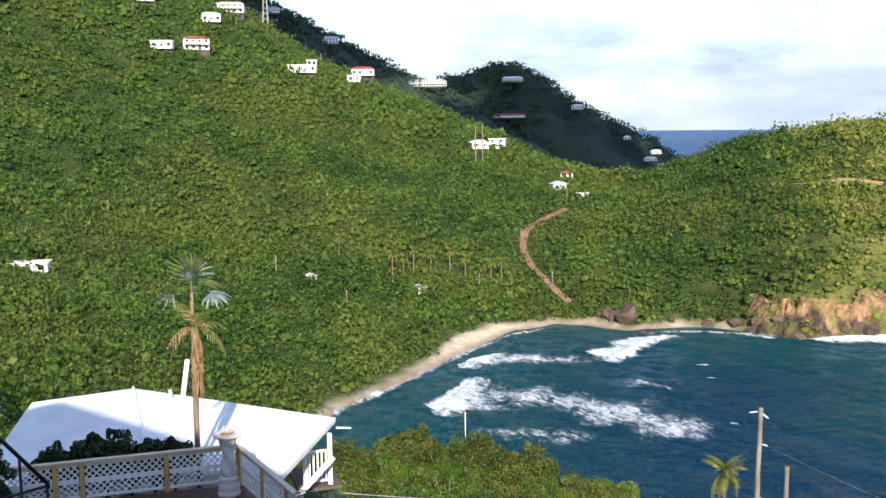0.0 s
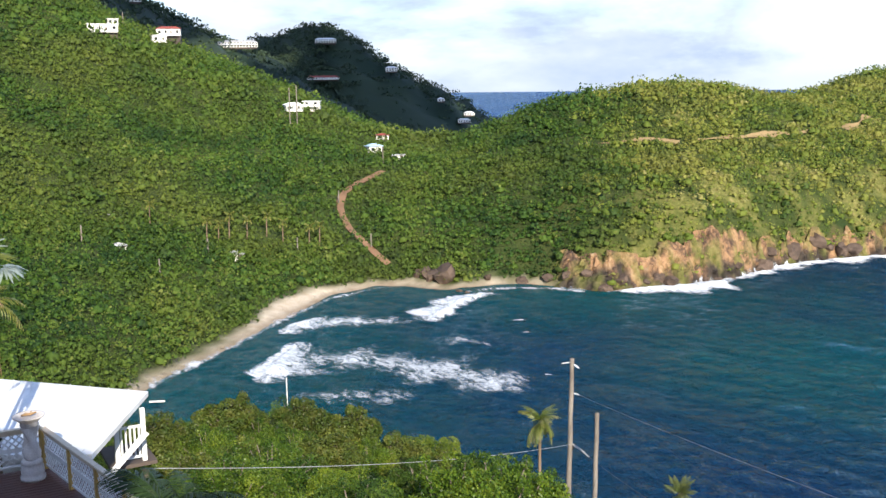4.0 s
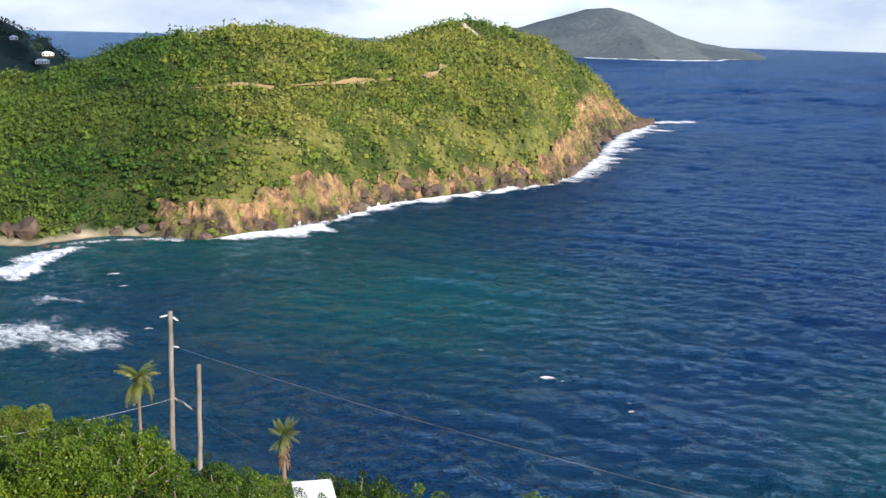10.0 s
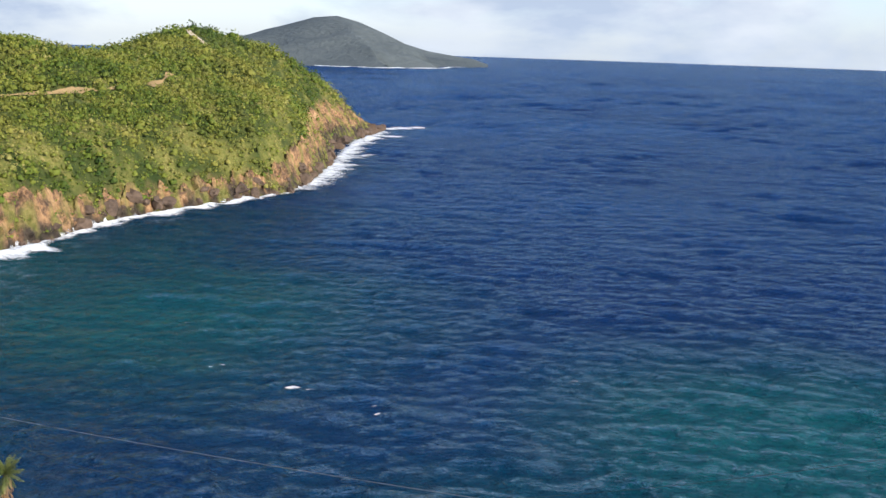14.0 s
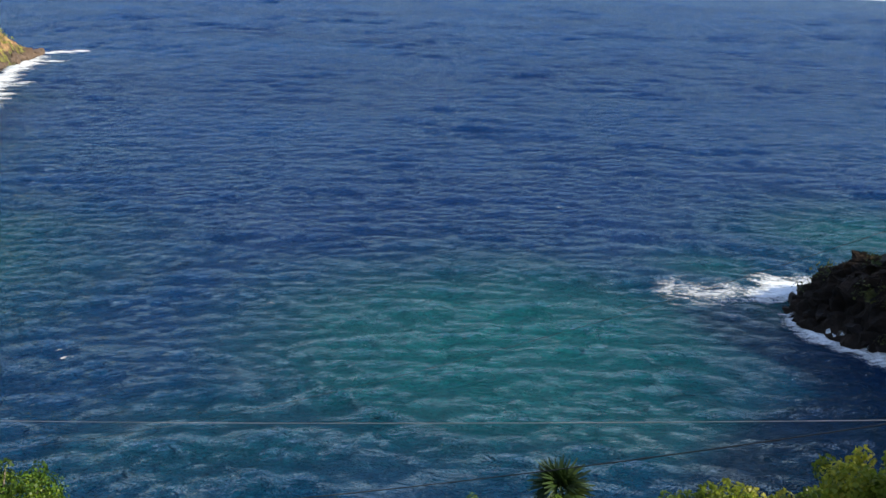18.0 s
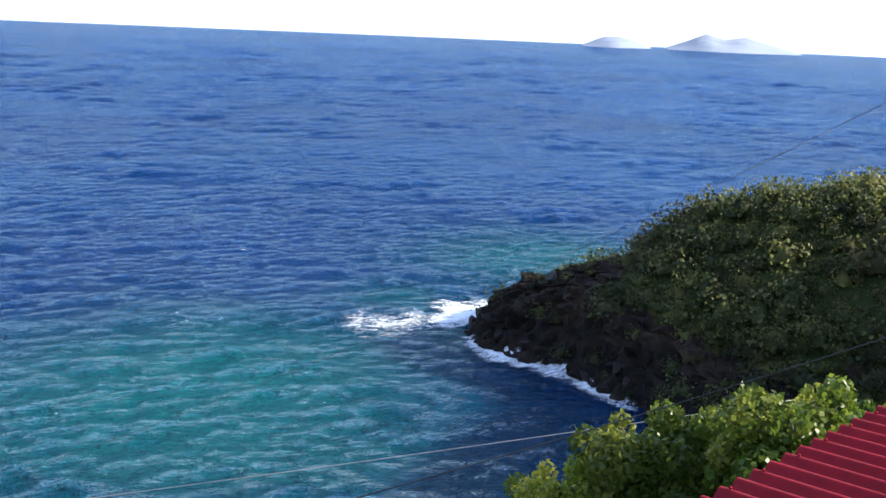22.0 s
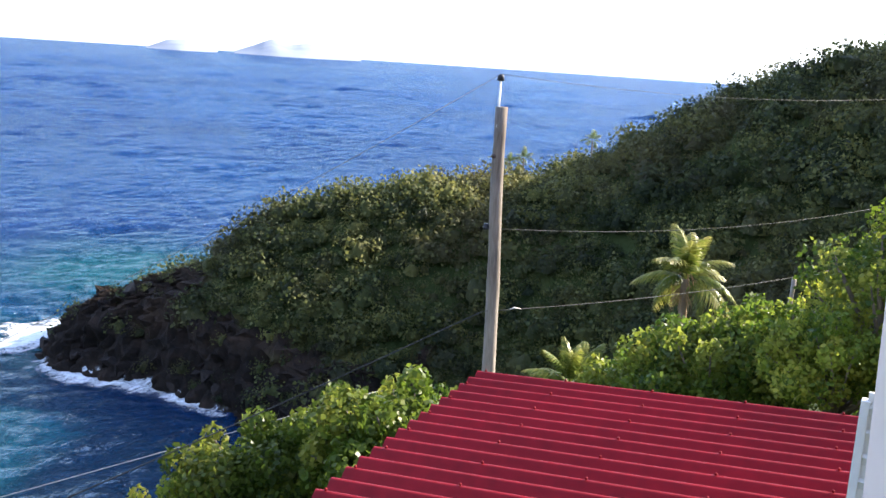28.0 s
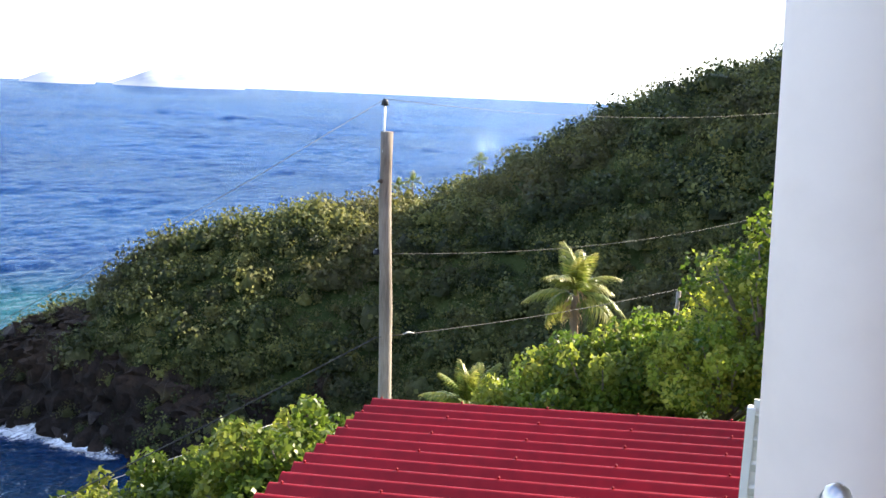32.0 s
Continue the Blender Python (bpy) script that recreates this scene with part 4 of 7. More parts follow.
def lattice(bm, a, b, z0, z1, gap=0.105, w=0.032):
    """Crossed diagonal laths between two posts, with a flat band half way up."""
    a, b = Vector((a[0], a[1], 0)), Vector((b[0], b[1], 0))
    u = (b - a).normalized()
    n = Vector((-u.y, u.x, 0))
    L, H = (b - a).length, z1 - z0
    for s, off in ((1, 0.006), (-1, -0.006)):
        k = -H if s > 0 else 0.0
        end = L if s > 0 else L + H
        while k < end:
            # lath along (s, 1) clipped to the panel
            t0 = max(0, (0 - k) * s if s > 0 else (k - L))
            t1 = min(H, (L - k) if s > 0 else k)
            if t1 - t0 > 0.03:
                p = a + u * (k + s * t0) + n * off + Vector((0, 0, z0 + t0))
                q = a + u * (k + s * t1) + n * off + Vector((0, 0, z0 + t1))
                d = (q - p)
                m = Matrix((d.normalized(), n, d.normalized().cross(n))).transposed().to_4x4()
                box(bm, (p + q) / 2, (d.length, 0.010, w), m)
            k += gap * 1.414
    m = Matrix((u, n, Vector((0, 0, 1)))).transposed().to_4x4()
    mid = (a + b) / 2
    box(bm, mid + Vector((0, 0, (z0 + z1) / 2)), (L, 0.026, 0.10), m)
    box(bm, mid + Vector((0, 0, z0)), (L, 0.03, 0.05), m)
    return bm


def rail_run(owner, a, b, posts, cap_overlap=0.05):
    a, b = Vector(a), Vector(b)
    u = (b - a).normalized()
    az = math.degrees(math.atan2(u.y, u.x))
    spots = [a + (b - a) * f for f in posts]
    for p in spots:
        bm = box(B(), (p.x, p.y, (FLOOR + RAIL_TOP) / 2 - 0.10), (0.10, 0.10, RAIL_TOP - FLOOR + 0.12), turned(az), 0.008)
        part("post", bm, M_yellow, owner, "ochre painted post")
    for p, q in zip(spots, spots[1:]):
        part("lattice_panel", lattice(B(), p + u * 0.06, q - u * 0.06, FLOOR + 0.10, RAIL_TOP - 0.10), M_white, owner, "white crossed lattice")
        mid = (p + q) / 2
        part("handrail", box(B(), (mid.x, mid.y, RAIL_TOP - 0.02), ((q - p).length + 0.004, 0.13, 0.05), turned(az), 0.008), M_cream, owner, "cream painted handrail")
        part("rail_board", box(B(), (mid.x, mid.y, RAIL_TOP - 0.085), ((q - p).length - 0.11, 0.035, 0.07), turned(az)), M_cream, owner)


def terrace():
    deck = thing("terrace", "raised timber terrace with dark brown boards", "terrace", (DECK_A.x, DECK_A.y, FLOOR))
    u = (DECK_L - DECK_A).normalized()
    n = Vector((u.y, -u.x, 0))
    if n.y > 0:
        n = -n
    az = math.degrees(math.atan2(u.y, u.x))
    k = 0.07
    i = 0
    while k < 7.0:
        c = DECK_A + n * k + u * (3.0 - k * 0.18)
        part("deck_board", box(B(), (c.x, c.y, FLOOR - 0.02), (7.6, 0.132, 0.036), turned(az), 0.004), M_deck, deck)
        k += 0.142
        i += 1
    for s, t in ((0.4, 0.3), (5.2, 0.3), (0.8, 4.5), (5.4, 4.5)):
        p = DECK_A + u * s + n * t
        g = land.z(p.x, p.y) - 0.5
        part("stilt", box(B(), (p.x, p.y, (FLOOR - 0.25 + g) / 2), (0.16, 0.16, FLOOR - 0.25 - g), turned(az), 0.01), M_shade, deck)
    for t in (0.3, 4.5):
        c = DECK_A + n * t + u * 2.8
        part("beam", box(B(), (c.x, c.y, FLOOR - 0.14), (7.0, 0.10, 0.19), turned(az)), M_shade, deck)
    fence = thing("terrace_railing", "ochre and white railing with lattice panels on the terrace", "railing", (DECK_A.x, DECK_A.y, FLOOR))
    rail_run(fence, DECK_A, DECK_L + (DECK_L - DECK_A) * 0.25, [0.0, 0.242, 0.515, 0.60, 0.78, 1.0])
    rail_run(fence, DECK_A + (DECK_R - DECK_A) * 0.03, DECK_R + (DECK_R - DECK_A) * 0.3, [0.0, 0.27, 0.52, 0.76, 1.0])


terrace()


def bird_bath():
    p = eye_a(12.85, 21.8, FLOOR)
    bb = thing("bird_bath", "weathered white cast-stone bird bath on a carved pedestal", "bird bath", p)
    part("base", lathe(B(), p, [(0.19, 0.0), (0.195, 0.05), (0.17, 0.07), (0.18, 0.11), (0.175, 0.20), (0.15, 0.23), (0.165, 0.25), (0.16, 0.29), (0.13, 0.32)]), M_stone, bb, smooth=True)
    bm = B()
    seg = 30
    rings = []
    for k in range(26):
        z = 0.32 + 0.50 * k / 25
        swell = 0.115 + 0.022 * math.sin(k / 25 * math.pi * 2.2 + 0.4)
        rings.append([bm.verts.new((p.x + (swell + 0.014 * math.sin(3 * a + k * 0.35) + 0.007 * math.sin(7 * a - k * 0.8)) * math.cos(a), p.y + (swell + 0.014 * math.sin(3 * a + k * 0.35)) * math.sin(a), p.z + z)) for a in [2 * math.pi * i / seg for i in range(seg)]])
    for a, b in zip(rings, rings[1:]):
        for i in range(seg):
            bm.faces.new((a[i], a[(i + 1) % seg], b[(i + 1) % seg], b[i]))
    part("pedestal", bm, M_stone, bb, "carved twisting pedestal", smooth=True)
    part("bowl", lathe(B(), p, [(0.11, 0.80), (0.15, 0.84), (0.135, 0.88), (0.19, 0.93), (0.245, 0.965), (0.25, 0.985), (0.22, 0.985), (0.12, 0.95), (0.02, 0.945)]), M_stone, bb, smooth=True)
    for ob in bb.children:
        for v in ob.data.vertices:
            v.co.x, v.co.y, v.co.z = p.x + (v.co.x - p.x) * 1.3, p.y + (v.co.y - p.y) * 1.3, p.z + (v.co.z - p.z) * 1.42
    p = p + Vector((0, 0, 0.405))
    d = thing("driftwood", "small brown driftwood branch lying in the bird bath", "driftwood", p + Vector((0, 0, 0.95)))
    q = p + Vector((0, 0, 0.99))
    bm = tube(B(), [q + Vector((-0.15, 0.02, -0.01)), q + Vector((-0.05, 0.0, 0.02)), q + Vector((0.06, -0.02, 0.03)), q + Vector((0.16, 0.01, 0.06))], [0.02, 0.035, 0.03, 0.012])
    tube(bm, [q + Vector((0.04, -0.01, 0.03)), q + Vector((0.06, 0.02, 0.09))], [0.018, 0.008])
    tube(bm, [q + Vector((-0.06, 0.0, 0.02)), q + Vector((-0.04, -0.03, 0.07))], [0.018, 0.008])
    part("branch", bm, M_dead, d, smooth=True)


bird_bath()


def iron_rail():
    r = thing("stair_rail", "dark iron pipe handrail of an outside stair", "handrail", eye_a(24.4, 14.0, 54.0))
    top, low = eye_a(26.0, 13.8, 56.25), eye_a(22.7, 14.4, 55.02)
    part("handrail", tube(B(), [top, low], 0.028, 8), M_pipe, r, smooth=True)
    part("rail", tube(B(), [eye_a(27, 14.2, 54.9), eye_a(22.6, 14.4, 55.0)], 0.022, 8), M_pipe, r, smooth=True)
    for az in (25.4, 24.1, 22.75):
        t = (26.0 - az) / 3.3
        p = top.lerp(low, t)
        g = land.z(p.x, p.y)
        part("baluster", tube(B(), [p, Vector((p.x, p.y, g - 0.1))], 0.022, 8), M_pipe, r, smooth=True)


iron_rail()


# ---- the neighbour's white-roofed house ----
def white_house():
    z = 51.62
    Bc, C = eye_a(6.55, 27.6, z), eye_a(9.75, 23.3, z - 0.05)
    D = eye_a(17.9, 31.3, z + 0.27)
    E = eye_a(23.2, 31.4, z + 0.12)
    along = (C - Bc)
    G = eye_a(27.0, 24.0, z + 0.02)
    D2 = eye_a(17.3, 23.8, D.z)
    h = thing("white_roofed_house", "single-storey house with a low white painted roof", "house", ((Bc.x + D.x) / 2, (Bc.y + D2.y) / 2, 47.5))

    def slab(pts, t=0.13):
        bm = B()
        up = [bm.verts.new(p) for p in pts]
        dn = [bm.verts.new(Vector(p) - Vector((0, 0, t))) for p in pts]
        bm.faces.new(up)
        bm.faces.new(dn[::-1])
        for i in range(len(pts)):
            j = (i + 1) % len(pts)
            bm.faces.new((up[i], dn[i], dn[j], up[j]))
        bmesh.ops.recalc_face_normals(bm, faces=bm.faces)
        return bm
    right = part("roof", slab([Bc, C, D2, D]), M_white, h, "bright white painted roof slope")
    left = part("roof", slab([D, D2, G, E]), M_white, h, "bright white painted roof slope")
    # standing seams
    for k in range(1, 12):
        a, b = Bc.lerp(D, k / 12), C.lerp(D2, k / 12)
        part("roof_seam", tube(B(), [a + Vector((0, 0, 0.012)), b + Vector((0, 0, 0.012))], 0.012, 5), M_white, right)
    part("ridge_cap", tube(B(), [D + Vector((0, 0, 0.02)), D2 + Vector((0, 0, 0.02))], 0.05, 8), M_white, h)
    # walls set in from the eaves
    ins = lambda p, q, f: Vector((p.x + (q.x - p.x) * f, p.y + (q.y - p.y) * f, 0))
    mid = (Bc + C + G + E) / 4
    w = [ins(Bc, mid, 0.36), ins(C, mid, 0.30), ins(G, mid, 0.12), ins(E, mid, 0.12)]
    for p, q in zip(w, w[1:] + w[:1]):
        m = (p + q) / 2
        d = q - p
        part("wall", box(B(), (m.x, m.y, 49.5), (d.length + 0.16, 0.16, 3.9), turned(math.degrees(math.atan2(d.y, d.x)))), M_white, h)
    # the porch on its seaward corner: floor, posts, balustrade, stair
    fl, top = 50.04, z - 0.13
    a, b = eye_a(6.95, 26.6, 0), eye_a(9.3, 26.4, 0)
    u = (b - a).normalized()
    az = math.degrees(math.atan2(u.y, u.x))
    cm = (a + b) / 2 + Vector((0, 0.8, 0))
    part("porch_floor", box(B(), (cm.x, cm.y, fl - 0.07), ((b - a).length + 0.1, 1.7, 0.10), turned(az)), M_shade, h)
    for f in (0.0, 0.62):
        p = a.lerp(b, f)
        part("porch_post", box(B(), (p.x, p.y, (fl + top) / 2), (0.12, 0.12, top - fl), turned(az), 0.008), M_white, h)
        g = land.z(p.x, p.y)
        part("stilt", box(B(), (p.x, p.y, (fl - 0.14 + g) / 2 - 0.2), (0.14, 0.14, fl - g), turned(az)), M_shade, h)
    for zz in (fl + 0.98, fl + 0.14):
        part("balustrade_rail", box(B(), (a.lerp(b, 0.31).x, a.lerp(b, 0.31).y, zz), ((b - a).length * 0.6, 0.06, 0.06), turned(az)), M_white, h)
    for k in range(1, 6):
        p = a.lerp(b, 0.62 * k / 6)
        part("baluster", box(B(), (p.x, p.y, fl + 0.56), (0.045, 0.045, 0.78), turned(az)), M_white, h)
    s0, s1 = eye_a(6.75, 25.9, 51.05), eye_a(8.75, 25.6, 50.2)
    d = s1 - s0
    side = Vector((-d.y, d.x, 0)).normalized()
    m = Matrix((d.normalized(), side, d.normalized().cross(side))).transposed().to_4x4()
    part("stair_rail_board", box(B(), (s0 + s1) / 2, (d.length, 0.05, 0.15), m), M_white, h)
    part("gutter_bracket", box(B(), (Bc.x + 0.22, Bc.y, z - 0.30), (0.42, 0.04, 0.04), turned(-6)), M_white, h)
    part("vent_pipe", tube(B(), [D.lerp(Bc, 0.22) + Vector((0, -0.5, 0)), D.lerp(Bc, 0.22) + Vector((0, -0.5, 0.28))], 0.05, 8), M_white, h)
    # a leaning white board stands behind the roof
    ch = thing("white_post", "white painted post leaning behind the roof", "post", eye_a(15.2, 33.2, 50.3))
    bm = box(B(), (0, 0, 0), (0.15, 0.12, 2.5), None, 0.01)
    bmesh.ops.transform(bm, matrix=Matrix.Translation(eye_a(15.2, 33.2, 51.0)) @ Matrix.Rotation(radians(9), 4, "Y"), verts=bm.verts)
    part("board", bm, M_white, ch)


white_house()


# ---- the red corrugated roof ----
def red_roof():
    K = eye_b(-112.45, 13.2, 55.72)
    J = eye_b(-102.4, 9.0, 55.72)
    e = (J - K).normalized()
    up = Vector((e.y, -e.x, 0))
    if up.x > 0:
        up = -up
    slope = 0.072
    h = thing("red_roofed_house", "house with a dark red corrugated metal roof below the balcony", "house", (K.x + up.x * 3, K.y + up.y * 3, 50.0))
    pitch, amp, L, run = 0.315, 0.095, 13.2, 6.4
    ns = 12
    y = 0.0
    prof = []
    for k in range(int(L / pitch)):
        for i in range(ns):
            f = i / ns
            rib = (0.5 - 0.5 * math.cos(2 * math.pi * f)) ** 1.4
            prof.append((y + f * pitch, amp * rib))
        y += pitch
    bm = B()
    cols = 9
    rows = []
    for s, zz in prof:
        rows.append([bm.verts.new(K + e * (s - 0.14) + up * (run * c / (cols - 1)) + Vector((0, 0, slope * run * c / (cols - 1) + zz))) for c in range(cols)])
    for a, b in zip(rows, rows[1:]):
        for c in range(cols - 1):
            bm.faces.new((a[c], a[c + 1], b[c + 1], b[c]))
    bmesh.ops.recalc_face_normals(bm, faces=bm.faces)
    bmesh.ops.solidify(bm, geom=bm.faces[:], thickness=0.012)
    bmesh.ops.recalc_face_normals(bm, faces=bm.faces)
    sheet = part("roof_sheet", bm, M_red, h, "dark red painted corrugated sheets", smooth=True)
    sheet.data.set_sharp_from_angle(angle=radians(55))
    head = B()
    bmesh.ops.create_uvsphere(head, u_segments=8, v_segments=5, radius=0.017)
    me = bpy.data.meshes.new("screw")
    head.to_mesh(me)
    head.free()
    me.materials.append(M_red)
    r = random.Random(5)
    for k in range(0, 42):
        for c in (0.12, 1.25, 2.4, 3.55, 4.7, 5.85):
            if k < 26 and k % 2 == 0:
                s = (k + 0.5) * pitch - 0.14
                sc = new("screw", me)
                sc.parent = sheet
                sc.location = K + e * s + up * (c + 0.2 * (k % 2) + r.uniform(-0.03, 0.03)) + Vector((0, 0, slope * c + amp + 0.014))
    tilt = (up + Vector((0, 0, slope))).normalized()
    m = Matrix((tilt, e, tilt.cross(e))).transposed().to_4x4()
    for s in (0.20, L - 0.5):
        part("fascia", box(B(), K + e * s + up * (run / 2) + Vector((0, 0, slope * run / 2 - 0.12)), (run, 0.03, 0.14), m), M_red, h)
    c = K + e * (L / 2) + up * 0.12
    part("eave_board", box(B(), c + Vector((0, 0, -0.11)), (L - 0.3, 0.03, 0.15), turned(math.degrees(math.atan2(e.y, e.x)))), M_white, h)
    for t in (0.7, run - 0.4):
        c = K + e * (L / 2) + up * t
        g = land.z(c.x, c.y) - 1.0
        part("wall", box(B(), (c.x, c.y, (55.45 + g) / 2), (L - 1.2, 0.16, 55.45 - g), turned(math.degrees(math.atan2(e.y, e.x)))), M_white, h)
    for s in (0.6, L - 0.8):
        c = K + e * s + up * (run / 2)
        g = land.z(c.x, c.y) - 1.0
        part("wall", box(B(), (c.x, c.y, (55.45 + g) / 2), (0.16, run - 1.3, 55.45 - g), turned(math.degrees(math.atan2(e.y, e.x)))), M_white, h)


red_roof()


# ---- the balcony from which one looks ----
def balcony():
    pc = eye_b(-138.9, 2.40, 0)
    c = thing("porch_column", "thick round white plastered column at the balcony edge", "column", (pc.x, pc.y, 57.6))
    side = at(-138.9 + 90, 1, 0)
    top = Vector((pc.x, pc.y, 63.0)) + side * 0.115
    bot = Vector((pc.x, pc.y, 57.6)) - side * 0.065
    part("shaft", rod(B(), bot, top, 0.170, 0.170, 48), M_plaster, c, smooth=True)
    part("base", rod(B(), bot, bot + Vector((0, 0, 0.12)), 0.21, 0.21, 40), M_plaster, c, smooth=True)
    part("capital", rod(B(), top - Vector((0, 0, 0.12)), top, 0.21, 0.21, 40), M_plaster, c, smooth=True)
    tb = eye_b(-134.5, 2.46, 60.50)
    part("trim", box(B(), tb, (0.02, 0.03, 0.28), turned(-134.5), 0.004), M_yellow, c, "ochre painted trim")
    rp = eye_b(-139.5, 1.55, 0)
    r = thing("rail_post", "round brushed steel railing post with a domed cap", "post", (rp.x, rp.y, 58.45))
    part("post", lathe(B(), (rp.x, rp.y, 58.45), [(0.04, 0.0), (0.04, 0.01), (0.021, 0.012), (0.021, 1.045)], 20), M_steel, r, smooth=True)
    part("cap", lathe(B(), (rp.x, rp.y, 59.485), [(0.024, 0.0), (0.0255, 0.02), (0.0235, 0.04), (0.017, 0.054), (0.006, 0.061)], 20), M_steel, r, smooth=True)
    # floor, back wall and gabled roof over the viewer
    bm = box(B(), (-0.05, -1.8, 58.38), (4.3, 5.6, 0.16))
    tagged(part("balcony_floor", bm, M_plaster, None), "plain plastered balcony floor slab", "floor", kind="structure")
    g = 54.5
    tagged(part("wall_back", box(B(), (0.55, -4.6, (g + 62.3) / 2), (3.6, 0.25, 62.3 - g)), M_plaster, None), "plain plastered house wall behind the balcony", "wall", kind="structure")
    tagged(part("balcony_roof", box(B(), (1.5, -5.4, 62.45), (5.6, 7.6, 0.18)), M_plaster, None), "plain flat roof over the balcony", "roof", kind="structure")
    # the upper part of the house stands to one side, with its gable towards the bay
    bm = B()
    ridge, front, back = 67.9, -1.9, -12.0
    pr = [(-17.4, 64.1), (-9.2, ridge), (-1.3, 64.2), (-1.3, 54.5), (-17.4, 54.5)]
    a = [bm.verts.new((x, front - 0.6, z)) for x, z in pr]
    b = [bm.verts.new((x, back, z)) for x, z in pr]
    bm.faces.new(a)
    bm.faces.new(b[::-1])
    for i in range(5):
        j = (i + 1) % 5
        bm.faces.new((a[i], b[i], b[j], a[j]))
    bmesh.ops.recalc_face_normals(bm, faces=bm.faces)
    tagged(part("wall_gable", bm, M_plaster, None), "plain plastered gable end of the house", "wall", kind="structure")
    for x0, x1 in ((-17.9, -9.2), (-0.8, -9.2)):
        z0 = ridge - abs(x0 + 9.2) * 0.465
        bm = B()
        vs = [bm.verts.new(p) for p in ((x0, front, z0 + 0.02), (x1, front, ridge + 0.02), (x1, back - 0.4, ridge + 0.02), (x0, back - 0.4, z0 + 0.02), (x0, front, z0 + 0.16), (x1, front, ridge + 0.16), (x1, back - 0.4, ridge + 0.16), (x0, back - 0.4, z0 + 0.16))]
        for f in ((0, 1, 2, 3), (4, 7, 6, 5), (0, 4, 5, 1), (1, 5, 6, 2), (2, 6, 7, 3), (3, 7, 4, 0)):
            bm.faces.new([vs[i] for i in f])
        bmesh.ops.recalc_face_normals(bm, faces=bm.faces)
        tagged(part("house_roof", bm, M_plaster, None), "plain roof slope of the house", "roof", kind="structure")
    # white panel beside the red roof; the louvres are added for its shaded bands
    w = thing("louvre_screen", "white painted louvred screen beside the red roof", "screen", eye_b(-136.2, 6.0, 56.0))
    u = at(-136.2 - 90, 1, 0)
    c0 = eye_b(-134.45, 6.0, 0) - u * 0.0
    for k in range(9):
        zc = 58.22 - k * 0.15
        cc = c0 + u * -0.0 + at(-136.2 + 90, 1, 0) * -0.45
        m = turned(math.degrees(math.atan2(u.y, u.x))) @ Matrix.Rotation(radians(32), 4, "X")
        part("louvre", box(B(), (cc.x, cc.y, zc), (0.86, 0.03, 0.13), m, 0.004), M_white, w)
    for off in (0.0, -0.9):
        cc = c0 + at(-136.2 + 90, 1, 0) * off
        part("stile", box(B(), (cc.x, cc.y, 57.2), (0.05, 0.09, 2.2), turned(math.degrees(math.atan2(u.y, u.x))), 0.004), M_white, w)
    cc = c0 + at(-136.2 + 90, 1, 0) * -0.45
    part("panel", box(B(), (cc.x, cc.y, 57.3), (0.88, 0.02, 2.1), turned(math.degrees(math.atan2(u.y, u.x)))), M_white, w)
    part("foot", box(B(), (cc.x, cc.y, 55.3), (1.0, 0.3, 1.6), turned(math.degrees(math.atan2(u.y, u.x)))), M_white, w)


M_plaster = worn("white_plaster", (0.76, 0.66, 0.595), (0.66, 0.57, 0.51), 1.2, 0.75, 0.25, bump=0.25, dist=0.006)
balcony()


# ---- trees and palms ----
M_leaf = foliage("broad_leaves", [(0.0, (0.045, 0.098, 0.014)), (0.5, (0.140, 0.212, 0.026)), (1.0, (0.340, 0.360, 0.065))], (0.30, 0.30, 0.055), 0.38, 0.58, 0.5, True)
M_olive = foliage("olive_leaves", [(0.0, (0.018, 0.036, 0.008)), (0.5, (0.075, 0.120, 0.018)), (1.0, (0.17, 0.200, 0.040))], (0.15, 0.125, 0.035), 0.45, 0.35, 0.5, True)
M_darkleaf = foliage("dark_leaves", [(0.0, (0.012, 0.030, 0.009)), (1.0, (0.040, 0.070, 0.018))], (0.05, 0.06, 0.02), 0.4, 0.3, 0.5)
M_frond = foliage("green_fronds", [(0.0, (0.040, 0.080, 0.014)), (0.6, (0.115, 0.155, 0.028)), (1.0, (0.26, 0.25, 0.07))], (0.24, 0.20, 0.055), 0.35, 0.35, 0.6)
# lit copy of the green fronds: sunlight is put into the yellower colour
M_sunfrond = foliage("sunlit_fronds", [(0.0, (0.075, 0.125, 0.016)), (0.6, (0.20, 0.22, 0.040)), (1.0, (0.42, 0.36, 0.12))], (0.36, 0.28, 0.09), 0.35, 0.4, 0.6)
M_silver = foliage("silver_fronds", [(0.0, (0.10, 0.135, 0.115)), (1.0, (0.30, 0.35, 0.33))], (0.22, 0.24, 0.15), 0.35, 0.2, 0.6)
M_fan = foliage("fan_fronds", [(0.0, (0.050, 0.085, 0.022)), (1.0, (0.20, 0.22, 0.07))], (0.22, 0.19, 0.06), 0.4, 0.3, 0.6)


def leaf_mesh(name, V, F, T, material):
    me = mesh_from(name, V, F, material, smooth=False)
    set_attr(me, "tone", T)
    return me


